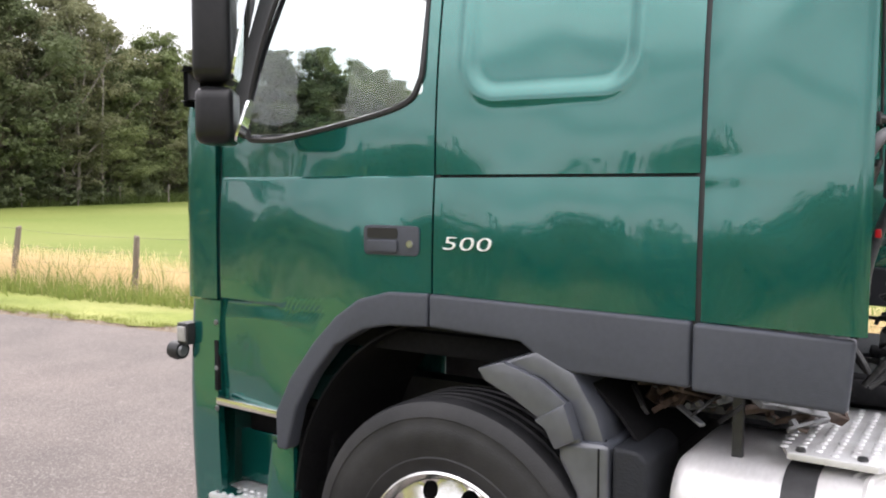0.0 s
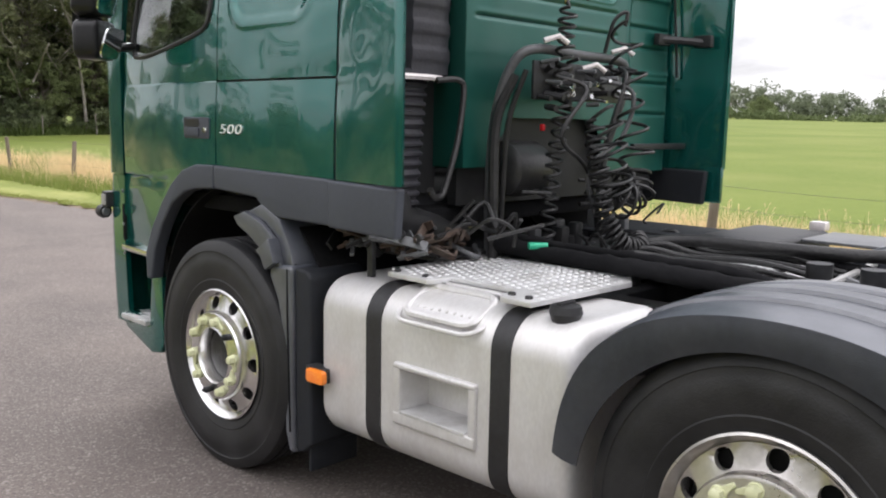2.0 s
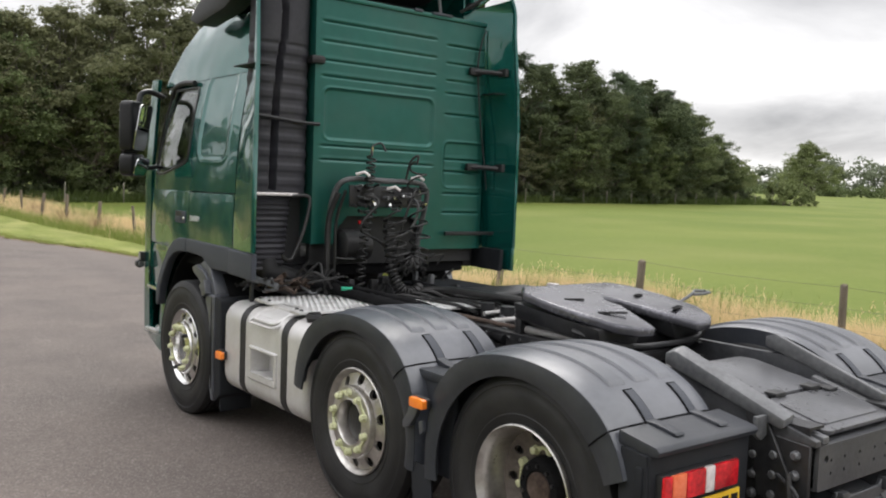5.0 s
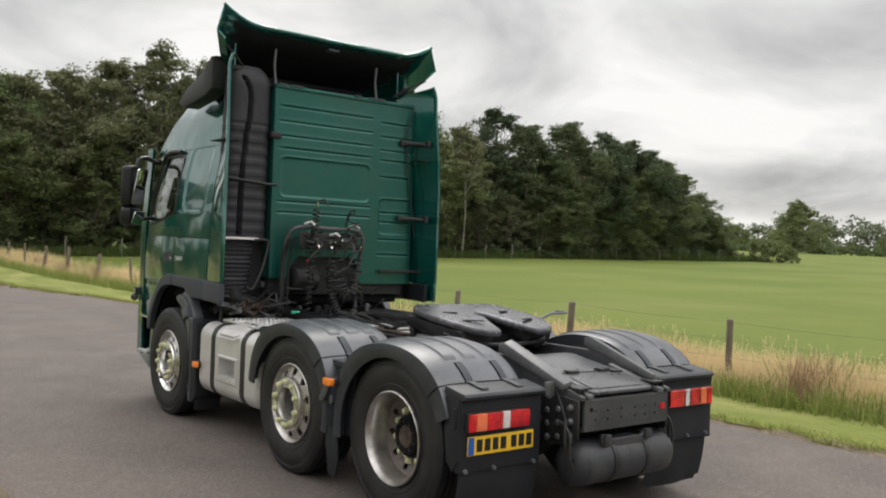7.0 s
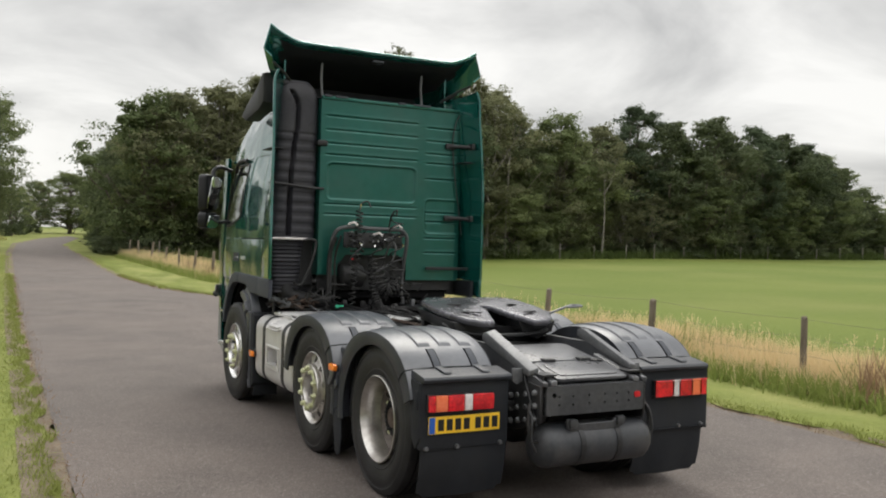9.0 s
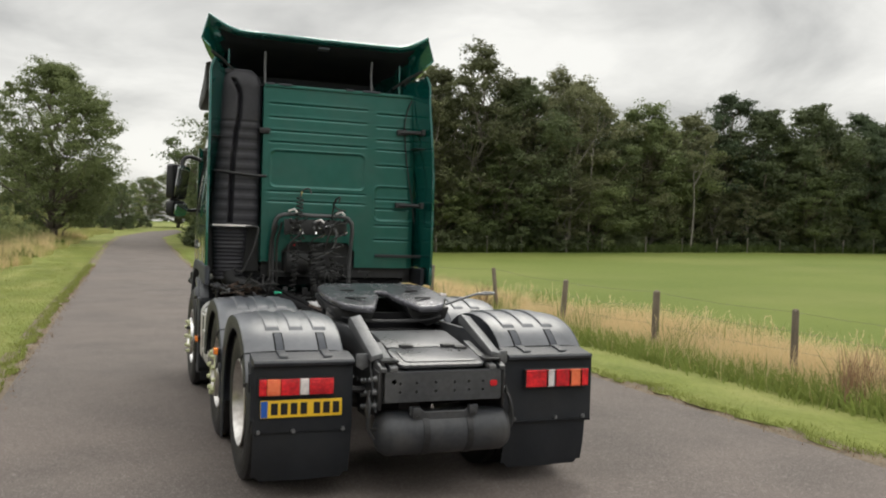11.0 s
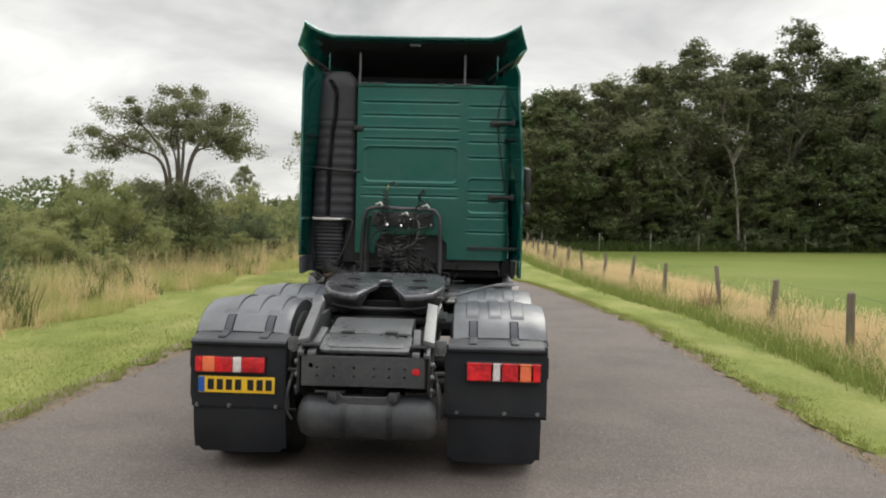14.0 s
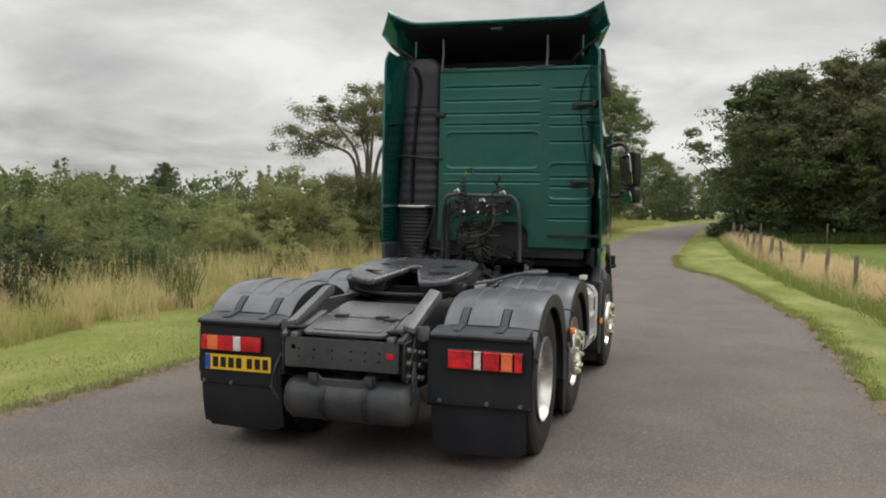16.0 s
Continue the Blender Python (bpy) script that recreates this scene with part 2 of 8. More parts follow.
M["tread"] = material("tread_aluminium", (0.56, 0.56, 0.56), (0.68, 0.68, 0.68), rough=0.45, metal=0.45, scale=6, fine=50, rough_var=0.1,
                      dirt=(0.22, 0.20, 0.18), dirt_amt=0.5, dirt_scale=9)
M["steel"] = material("dark_chassis_steel", (0.014, 0.0145, 0.016), (0.038, 0.039, 0.042), rough=0.38, metal=0.2, scale=4, fine=35, bump=0.2, bump_scale=70, rough_var=0.14,
                      dirt=(0.075, 0.07, 0.066), dirt_amt=0.35, dirt_scale=5)
M["greysteel"] = material("grey_painted_steel", (0.085, 0.088, 0.094), (0.19, 0.194, 0.202), rough=0.34, metal=0.25, scale=4, fine=40, bump=0.1, bump_scale=60, rough_var=0.12,
                          dirt=(0.09, 0.09, 0.09), dirt_amt=0.5, dirt_scale=6)
M["beam"] = material("dark_grey_beam_paint", (0.040, 0.042, 0.047), (0.085, 0.088, 0.095), rough=0.36, metal=0.2, scale=4, fine=40, bump=0.1, bump_scale=60, rough_var=0.12,
                     dirt=(0.13, 0.125, 0.12), dirt_amt=0.3, dirt_scale=6)
M["ramp"] = material("worn_grey_ramp_steel", (0.105, 0.108, 0.114), (0.21, 0.214, 0.222), rough=0.42, metal=0.35, scale=4, fine=40, bump=0.1, bump_scale=60, rough_var=0.12,
                     dirt=(0.08, 0.08, 0.08), dirt_amt=0.5, dirt_scale=6)
M["rust"] = material("rusty_brackets", (0.030, 0.021, 0.018), (0.105, 0.068, 0.050), rough=0.75, metal=0.2, scale=9, fine=60, bump=0.3, bump_scale=90,
                     dirt=(0.17, 0.145, 0.125), dirt_amt=0.4, dirt_scale=14)
M["grease"] = material("greasy_coupling_steel", (0.075, 0.075, 0.086), (0.17, 0.17, 0.19), rough=0.25, metal=0.55, scale=4, fine=25, rough_var=0.16, bump=0.15, bump_scale=35,
                       dirt=(0.03, 0.03, 0.032), dirt_amt=0.75, dirt_scale=5)
M["dusty"] = material("dusty_deck_plastic", (0.056, 0.058, 0.064), (0.130, 0.132, 0.142), rough=0.30, scale=3, fine=30, bump=0.12, bump_scale=60, rough_var=0.14,
                      dirt=(0.07, 0.07, 0.072), dirt_amt=0.6, dirt_scale=5)
M["airtank"] = material("grey_air_tank_paint", (0.022, 0.024, 0.028), (0.048, 0.051, 0.058), rough=0.45, scale=3, fine=35, bump=0.08, bump_scale=50, rough_var=0.12,
                        dirt=(0.16, 0.15, 0.14), dirt_amt=0.35, dirt_scale=4)
M["hose"] = material("black_hose", (0.010, 0.010, 0.011), (0.030, 0.029, 0.029), rough=0.42, scale=8, fine=60, rough_var=0.12, bump=0.35, bump_scale=70, dirt=(0.05, 0.047, 0.044), dirt_amt=0.2, dirt_scale=7)
M["tubegrey"] = material("grey_coated_tube", (0.06, 0.062, 0.066), (0.12, 0.12, 0.125), rough=0.45, scale=6, fine=60, rough_var=0.1)
M["chrome"] = material("bright_metal", (0.75, 0.75, 0.74), (0.85, 0.85, 0.84), rough=0.2, metal=1.0, scale=8, fine=60, rough_var=0.1)
M["glass"] = material("window_glass", (0.82, 0.88, 0.87), rough=0.0, trans=1.0, ior=1.45)
M["mirror"] = material("mirror_glass", (0.85, 0.87, 0.88), rough=0.02, metal=1.0)
M["amber"] = material("amber_lens", (0.95, 0.22, 0.02), (1.0, 0.30, 0.04), rough=0.15, coat=0.6, fine=160, scale=40)
M["red"] = material("red_lens", (0.38, 0.004, 0.012), (0.80, 0.014, 0.024), rough=0.15, coat=0.6, fine=60, scale=11, bump=0.3, bump_scale=200, low=0.40, high=0.62)
M["white"] = material("clear_lens", (0.55, 0.50, 0.50), (0.82, 0.76, 0.75), rough=0.2, coat=0.6, fine=160, scale=40)
M["salmon"] = material("pale_amber_lens", (0.80, 0.15, 0.06), (0.88, 0.22, 0.10), rough=0.15, coat=0.6, fine=160, scale=40)
M["plate"] = material("yellow_plate", (0.85, 0.52, 0.03), (0.90, 0.58, 0.05), rough=0.35, fine=60)
M["platebar"] = material("plate_black", (0.012, 0.012, 0.012), rough=0.4)
M["plateblue"] = material("plate_blue", (0.02, 0.10, 0.42), rough=0.35)
M["badge"] = material("silver_badge", (0.80, 0.80, 0.78), rough=0.35, metal=0.2)
M["lining"] = material("grey_cab_lining", (0.34, 0.34, 0.33), (0.42, 0.42, 0.41), rough=0.9, fine=120)
M["mirrorblack"] = material("gloss_black_plastic", (0.010, 0.010, 0.011), (0.016, 0.016, 0.017), rough=0.3, spec=0.35, fine=50)
M["lime"] = material("lime_indicator", (0.47, 0.49, 0.27), (0.70, 0.71, 0.48), rough=0.45, obj=0.4)
M["redplastic"] = material("red_plastic", (0.55, 0.012, 0.02), rough=0.35)
M["yellowhose"] = material("yellow_hose", (0.24, 0.21, 0.05), rough=0.4)
M["greenc"] = material("green_coupling", (0.03, 0.42, 0.24), rough=0.4)
M["seat"] = material("dark_cloth", (0.02, 0.021, 0.024), (0.04, 0.04, 0.045), rough=0.9, fine=90)
M["asphalt"] = asphalt_material()
M["soil"] = material("verge_soil", (0.10, 0.078, 0.055), (0.25, 0.20, 0.145), rough=0.95, scale=5, fine=40, bump=0.6, bump_scale=50)
M["verge"] = material("mown_grass_ground", (0.108, 0.136, 0.029), (0.235, 0.262, 0.070), rough=0.9, scale=0.9, fine=22, bump=0.8, bump_scale=60, spec=0.2,
                      dirt=(0.36, 0.345, 0.14), dirt_amt=0.62, dirt_scale=1.1, stretch=(1, 0.4, 1))
M["field"] = material("pasture", (0.104, 0.143, 0.027), (0.158, 0.190, 0.043), rough=0.9, scale=0.08, fine=6, bump=0.7, bump_scale=30, spec=0.2,
                      dirt=(0.225, 0.230, 0.075), dirt_amt=0.5, dirt_scale=0.12)
M["blade_green"] = leaf_material("short_grass", (0.158, 0.196, 0.046), (0.295, 0.318, 0.098))
M["blade_straw"] = leaf_material("dry_long_grass", (0.50, 0.38, 0.19), (0.88, 0.72, 0.45), rough=0.7)
M["blade_mix"] = leaf_material("rank_grass", (0.31, 0.335, 0.10), (0.86, 0.765, 0.41), rough=0.7)
M["dock"] = leaf_material("brown_dock_stalks", (0.16, 0.10, 0.065), (0.36, 0.24, 0.15))
M["weed"] = leaf_material("verge_weeds", (0.12, 0.175, 0.040), (0.34, 0.385, 0.115))
# darker weed colour: nettles, and weeds with the wood's shade painted in
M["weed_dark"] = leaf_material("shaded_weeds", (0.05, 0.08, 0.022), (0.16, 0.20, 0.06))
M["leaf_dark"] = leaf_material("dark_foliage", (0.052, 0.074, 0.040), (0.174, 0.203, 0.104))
M["leaf_pine"] = leaf_material("pine_needles", (0.038, 0.060, 0.038), (0.112, 0.145, 0.080))
M["leaf_mid"] = leaf_material("mid_foliage", (0.082, 0.114, 0.050), (0.262, 0.298, 0.134))
M["leaf_brown"] = leaf_material("olive_foliage", (0.088, 0.100, 0.054), (0.290, 0.296, 0.166))
M["leaf_hedge"] = leaf_material("hedge_foliage", (0.145, 0.172, 0.068), (0.47, 0.475, 0.215))
# aerial haze is mixed into this leaf colour: paler, greyer, less contrast
M["leaf_haze"] = leaf_material("haze_tinted_foliage", (0.14, 0.165, 0.115), (0.24, 0.27, 0.185))
M["leaf_yellow"] = leaf_material("yellow_green_foliage", (0.27, 0.30, 0.12), (0.56, 0.55, 0.27))
M["bark"] = material("bark", (0.075, 0.060, 0.048), (0.19, 0.165, 0.135), rough=0.9, scale=3, fine=20, bump=0.8, bump_scale=15)
M["post"] = material("weathered_post", (0.112, 0.088, 0.066), (0.25, 0.208, 0.165), rough=0.9, scale=4, fine=30, bump=0.6, bump_scale=40, stretch=(6, 6, 1), obj=0.3)
M["trunk_pale"] = material("pale_bark", (0.13, 0.118, 0.10), (0.30, 0.275, 0.24), rough=0.9, scale=3, fine=20, bump=0.8, bump_scale=15)
M["wire"] = material("fence_wire", (0.16, 0.15, 0.14), rough=0.6, metal=0.6)


# ---------------------------------------------------------------- mesh helpers
def to_object(name, bm, mat, parent=None, label="", smooth=38):
    me = bpy.data.meshes.new(name)
    bm.normal_update()
    bm.to_mesh(me)
    bm.free()
    for p in me.polygons:
        p.use_smooth = True
    me.set_sharp_from_angle(angle=radians(smooth))
    me.materials.append(mat)
    ob = new(name, me)
    if parent:
        ob.parent = parent
    if label:
        ob["label"] = label
    return ob


def part(name, bm, mat, parent, label="", smooth=38):
    return to_object(name, bm, mat, parent, label, smooth)


def share(ob, parent, m):
    """The same mesh again under another parent, at the pose m."""
    o = ob.copy()
    scene.collection.objects.link(o)
    o.parent = parent
    o.matrix_basis = m
    return o


def raw(name, verts, faces, mat, smooth=False):
    me = bpy.data.meshes.new(name)
    me.from_pydata(verts, [], faces)
    if smooth:
        for p in me.polygons:
            p.use_smooth = True
    me.materials.append(mat)
    return new(name, me)


def quads(name, verts, per, mat, parent=None):
    """Many separate faces of per corners each, from an array of corners."""
    verts = np.asarray(verts, dtype=np.float32).reshape(-1, 3)
    k = len(verts) // per
    me = bpy.data.meshes.new(name)
    me.vertices.add(len(verts)); me.vertices.foreach_set("co", verts.ravel())
    me.loops.add(len(verts)); me.loops.foreach_set("vertex_index", np.arange(len(verts), dtype=np.int32))
    me.polygons.add(k)
    me.polygons.foreach_set("loop_start", np.arange(0, k * per, per, dtype=np.int32))
    me.update(calc_edges=True)
    me.materials.append(mat)
    ob = new(name, me)
    if parent:
        ob.parent = parent
    return ob


def add_box(bm, x0, x1, y0, y1, z0, z1, b=0.008, seg=2, m=None):
    t = bmesh.new()
    bmesh.ops.create_cube(t, size=1.0)
    for v in t.verts:
        v.co = Vector(((x0 + x1) / 2 + v.co.x * (x1 - x0), (y0 + y1) / 2 + v.co.y * (y1 - y0), (z0 + z1) / 2 + v.co.z * (z1 - z0)))
    if b:
        bmesh.ops.bevel(t, geom=t.edges[:], offset=min(b, 0.45 * min(abs(x1 - x0), abs(y1 - y0), abs(z1 - z0))), segments=seg, affect="EDGES", profile=0.6)
    if m:
        t.transform(m)
    me = bpy.data.meshes.new("t")
    t.to_mesh(me); t.free()
    bm.from_mesh(me)
    bpy.data.meshes.remove(me)
    return bm


def rbox(*a, **k):
    return add_box(bmesh.new(), *a, **k)


AX = {"x": lambda u, v, h: (h, u, v), "y": lambda u, v, h: (u, h, v), "z": lambda u, v, h: (u, v, h)}


def add_prism(bm, outline, axis, a, b, bevel=0.0, seg=2):
    """A polygon drawn in the plane across axis (x: y,z; y: x,z; z: x,y), pushed from a to b."""
    t = bmesh.new()
    lo = [t.verts.new(AX[axis](u, v, a)) for u, v in outline]
    hi = [t.verts.new(AX[axis](u, v, b)) for u, v in outline]
    k = len(outline)
    t.faces.new(lo[::-1]); t.faces.new(hi)
    for i in range(k):
        t.faces.new((lo[i], lo[(i + 1) % k], hi[(i + 1) % k], hi[i]))
    bmesh.ops.recalc_face_normals(t, faces=t.faces[:])
    if bevel:
        bmesh.ops.bevel(t, geom=[e for e in t.edges if e.calc_face_angle(0) > 0.5], offset=bevel, segments=seg, affect="EDGES", profile=0.6)
    me = bpy.data.meshes.new("t")
    t.to_mesh(me); t.free()
    bm.from_mesh(me)
    bpy.data.meshes.remove(me)
    return bm


def prism(*a, **k):
    return add_prism(bmesh.new(), *a, **k)


def add_lathe(bm, profile, axis="x", centre=(0, 0, 0), segs=48, closed=False):
    """Turns (radius, along) points about the axis."""
    rings = []
    c = Vector(centre)
    for i in range(segs):
        a = 2 * math.pi * i / segs
        rings.append([bm.verts.new(c + Vector(AX[axis](r * math.cos(a), r * math.sin(a), h))) for r, h in profile])
    k = len(profile)
    fs = []
    for i in range(segs):
        p, q = rings[i], rings[(i + 1) % segs]
        for j in range(k if closed else k - 1):
            vs = [p[j], p[(j + 1) % k], q[(j + 1) % k], q[j]]
            try:
                fs.append(bm.faces.new(vs))
            except ValueError:
                pass
    bmesh.ops.remove_doubles(bm, verts=[v for r in rings for v in r], dist=1e-5)
    bmesh.ops.recalc_face_normals(bm, faces=bm.faces[:])
    return bm


def lathe(*a, **k):
    return add_lathe(bmesh.new(), *a, **k)


def spline(points, n=8):
    """A smooth line through the points."""
    p = [Vector(q) for q in points]
    p = [2 * p[0] - p[1], *p, 2 * p[-1] - p[-2]]
    out = []
    for i in range(1, len(p) - 2):
        a, b, c, d = p[i - 1:i + 3]
        for s in range(n):
            t = s / n
            out.append(0.5 * (2 * b + (c - a) * t + (2 * a - 5 * b + 4 * c - d) * t * t + (3 * b - a - 3 * c + d) * t ** 3))
    return out + [p[-2]]


def add_tube(bm, pts, r, segs=8, taper=None):
    pts = [Vector(p) for p in pts]
    d = (pts[1] - pts[0]).normalized()
    side = d.orthogonal().normalized()
    rings = []
    for i, p in enumerate(pts):
        nd = (pts[min(i + 1, len(pts) - 1)] - pts[max(i - 1, 0)])
        nd = nd.normalized() if nd.length > 1e-9 else d
        side = (side - nd * side.dot(nd))
        side = side.normalized() if side.length > 1e-6 else nd.orthogonal().normalized()
        up = nd.cross(side)
        rr = r if taper is None else r + (taper - r) * i / (len(pts) - 1)
        rings.append([bm.verts.new(p + (side * math.cos(a) + up * math.sin(a)) * rr) for a in (2 * math.pi * j / segs for j in range(segs))])
        d = nd
    for p, q in zip(rings, rings[1:]):
        for j in range(segs):
            bm.faces.new((p[j], p[(j + 1) % segs], q[(j + 1) % segs], q[j]))
    bm.faces.new(rings[0][::-1]); bm.faces.new(rings[-1])
    return bm


def tube(*a, **k):
    return add_tube(bmesh.new(), *a, **k)


def add_grid(bm, f, nu, nv):
    """A sheet: f(u, v) with u and v from 0 to 1."""
    g = [[bm.verts.new(f(i / nu, j / nv)) for j in range(nv + 1)] for i in range(nu + 1)]
    for i in range(nu):
        for j in range(nv):
            bm.faces.new((g[i][j], g[i + 1][j], g[i + 1][j + 1], g[i][j + 1]))
    return bm


def thicken(bm, d):
    """Gives a sheet a thickness d, away from its normals when d is below zero."""
    bmesh.ops.remove_doubles(bm, verts=bm.verts[:], dist=1e-5)
    bmesh.ops.recalc_face_normals(bm, faces=bm.faces[:])
    bmesh.ops.solidify(bm, geom=bm.faces[:], thickness=d)
    return bm


def shell(bm, d):
    """Gives a sheet depth along one direction."""
    made = bmesh.ops.extrude_face_region(bm, geom=bm.faces[:], use_keep_orig=True)
    for v in made["geom"]:
        if isinstance(v, bmesh.types.BMVert):
            v.co += Vector(d)
    bmesh.ops.recalc_face_normals(bm, faces=bm.faces[:])


def lerp(a, b, t):
    return a + (b - a) * t


def curve1(pts):
    xs, ys = [p[0] for p in pts], [p[1] for p in pts]
    return lambda x: float(np.interp(x, xs, ys))


def rounded(w, h, r, n=5, cx=0.0, cy=0.0):
    """Outline of a rounded rectangle."""
    out = []
    for sx, sy, a0 in ((1, 1, 0), (-1, 1, 90), (-1, -1, 180), (1, -1, 270)):
        for i in range(n + 1):
            a = radians(a0 + 90 * i / n)
            out.append((cx + sx * (w / 2 - r) + r * math.cos(a), cy + sy * (h / 2 - r) + r * math.sin(a)))
    return out


# ---------------------------------------------------------------- ground, road, verges
rng = np.random.default_rng(7)
road_r = curve1([(-200, 3.8), (9, 3.75), (14, 3.15), (17, 2.75), (19.5, 2.25), (21, 1.62), (23, 1.15), (28, 0.86), (36, 0.86), (45, 1.0), (52, 1.2), (68, 1.6), (90, 4.5), (130, 14), (180, 30)])
road_l = curve1([(-200, -3.05), (0, -3.05), (12, -2.95), (26, -2.72), (50, -2.25), (68, -1.5), (90, 1.5), (130, 11), (180, 27)])
fence_x = curve1([(-60, 5.75), (5, 5.7), (10.7, 5.65), (13.5, 5.12), (17, 4.75), (27, 4.0), (44, 3.4), (48, 3.6)])
bank_x = curve1([(-60, -5.9), (15, -5.9), (30, -5.2), (50, -4.3), (70, -3.6), (90, -0.6), (130, 9), (180, 25)])
# the land climbs gently ahead and towards the pasture
RISE_Y = ((-400, 8, 30, 44, 70, 100, 170, 260, 2400), (0, 0, 0.20, 0.50, 0.92, 1.38, 2.4, 3.5, 8))
RISE_X = ((6, 22, 41, 74, 175, 600, 2400), (0, 0.32, 0.68, 1.08, 2.0, 5, 10))


def land(x, y):
    """Height of the land, for numbers or arrays."""
    return np.interp(y, *RISE_Y) + np.interp(x, *RISE_X)


def wob(y, s, k=0.05):
    return k * (noise.noise((y * 1.7, s, 0)) + 0.6 * noise.noise((y * 5.1, s + 9, 0)))


def strip(name, left, right, z, ys, mat, nx=6):
    vs, fs = [], []
    for y in ys:
        a, b = left(y), right(y)
        for i in range(nx + 1):
            x = lerp(a, b, i / nx)
            vs.append((x, y, float(land(min(x, 6.0), y)) + z(x, y, i / nx)))
    for j in range(len(ys) - 1):
        for i in range(nx):
            p = j * (nx + 1) + i
            fs.append((p, p + 1, p + nx + 2, p + nx + 1))
    return raw(name, vs, fs, mat, True)


near = [float(y) for y in np.arange(-24, 40, 0.2)]
ys_all = [-200, -120, -60, -40, *near, *[float(y) for y in np.arange(40, 120, 2)], 130, 150, 170, 180]
gx = sorted({-2400.0, -900.0, -300.0, -120.0, *[float(v) for v in np.arange(-60, 200, 4)], *[float(v) for v in RISE_X[0]], 240.0, 320.0, 420.0, 900.0, 1500.0})
gy = sorted({-2400.0, -900.0, -300.0, -120.0, *[float(v) for v in np.arange(-60, 200, 4)], *[float(v) for v in RISE_Y[0]], 320.0, 450.0, 900.0, 1500.0})
gv = [(x, y, float(land(x, y)) - 0.06) for y in gy for x in gx]
gf = [(j * len(gx) + i, j * len(gx) + i + 1, (j + 1) * len(gx) + i + 1, (j + 1) * len(gx) + i) for j in range(len(gy) - 1) for i in range(len(gx) - 1)]
tagged(raw("ground", gv, gf, M["field"], True), "green mown pasture reaching to the horizon", "field", kind="structure")
tagged(strip("road", road_l, road_r, lambda x, y, u: 0.02 * (1 - (2 * u - 1) ** 2) - 0.012, ys_all, M["asphalt"], 10), "worn grey asphalt country lane", "road", kind="structure")
tagged(strip("pavement_edge_east", lambda y: road_r(y) - 0.03 + wob(y, 1, 0.13), lambda y: road_r(y) + 0.33, lambda x, y, u: -0.025 + 0.036 * min(1, 2 * u) + 0.008 * noise.noise((x * 9, y * 9, 1)), ys_all, M["soil"], 5),
       "crumbled soil edge between asphalt and grass", "soil edge", kind="structure")
tagged(strip("pavement_edge_west", lambda y: road_l(y) - 0.33, lambda y: road_l(y) + 0.03 + wob(y, 3, 0.13), lambda x, y, u: -0.025 + 0.036 * min(1, 2 * (1 - u)) + 0.008 * noise.noise((x * 9, y * 9, 1)), ys_all, M["soil"], 5),
       "crumbled soil edge between asphalt and grass", "soil edge", kind="structure")
bump_z = lambda x, y, u: 0.005 + 0.035 * min(1, 6 * min(u, 1 - u)) + 0.02 * noise.noise((x * 1.1, y * 1.1, 2))
tagged(strip("verge_east", lambda y: road_r(y) + 0.10 + wob(y, 5, 0.16), lambda y: fence_x(y) + 1.6, bump_z, ys_all, M["verge"], 12), "mown grass verge beside the lane", "grass verge", kind="structure")
tagged(strip("verge_west", lambda y: -26.0, lambda y: road_l(y) - 0.10 + wob(y, 7, 0.16), bump_z, ys_all, M["verge"], 24), "mown grass verge beside the lane", "grass verge", kind="structure")


def blades(name, x, y, z, h, w, mat, lean=0.35, parent=None, short=False):
    """Thin two-piece blades of grass, rooted on the land."""
    k = len(x)
    a = rng.uniform(0, 2 * np.pi, k)
    dx, dy = np.cos(a) * w / 2, np.sin(a) * w / 2
    lx, ly = rng.normal(0, lean, k) * h, rng.normal(0, lean, k) * h
    hh = h * np.sqrt(np.clip(1 - (lx / h) ** 2 - (ly / h) ** 2, 0.2, 1))
    b = np.stack([x, y, z + land(x, y)], 1)
    d = np.stack([dx, dy, 0 * dx], 1)
    mid = b + np.stack([lx * 0.3, ly * 0.3, hh * 0.55], 1)
    tip = b + np.stack([lx, ly, hh], 1)
    if short:
        return quads(name, np.stack([b - d, b + d, tip + d * 0.2, tip - d * 0.2], 1), 4, mat, parent)
    q = np.stack([b - d, b + d, mid + d * 0.8, mid - d * 0.8, mid - d * 0.8, mid + d * 0.8, tip + d * 0.15, tip - d * 0.15], 1)
    return quads(name, q, 4, mat, parent)


def scatter(n, y0, y1, left, right, power=1.0):
    """Random places between two lines, denser towards low y."""
    y = y0 + (y1 - y0) * rng.random(n) ** power
    u = rng.random(n)
    a = np.array([left(v) for v in y]); b = np.array([right(v) for v in y])
    return a + (b - a) * u, y, u


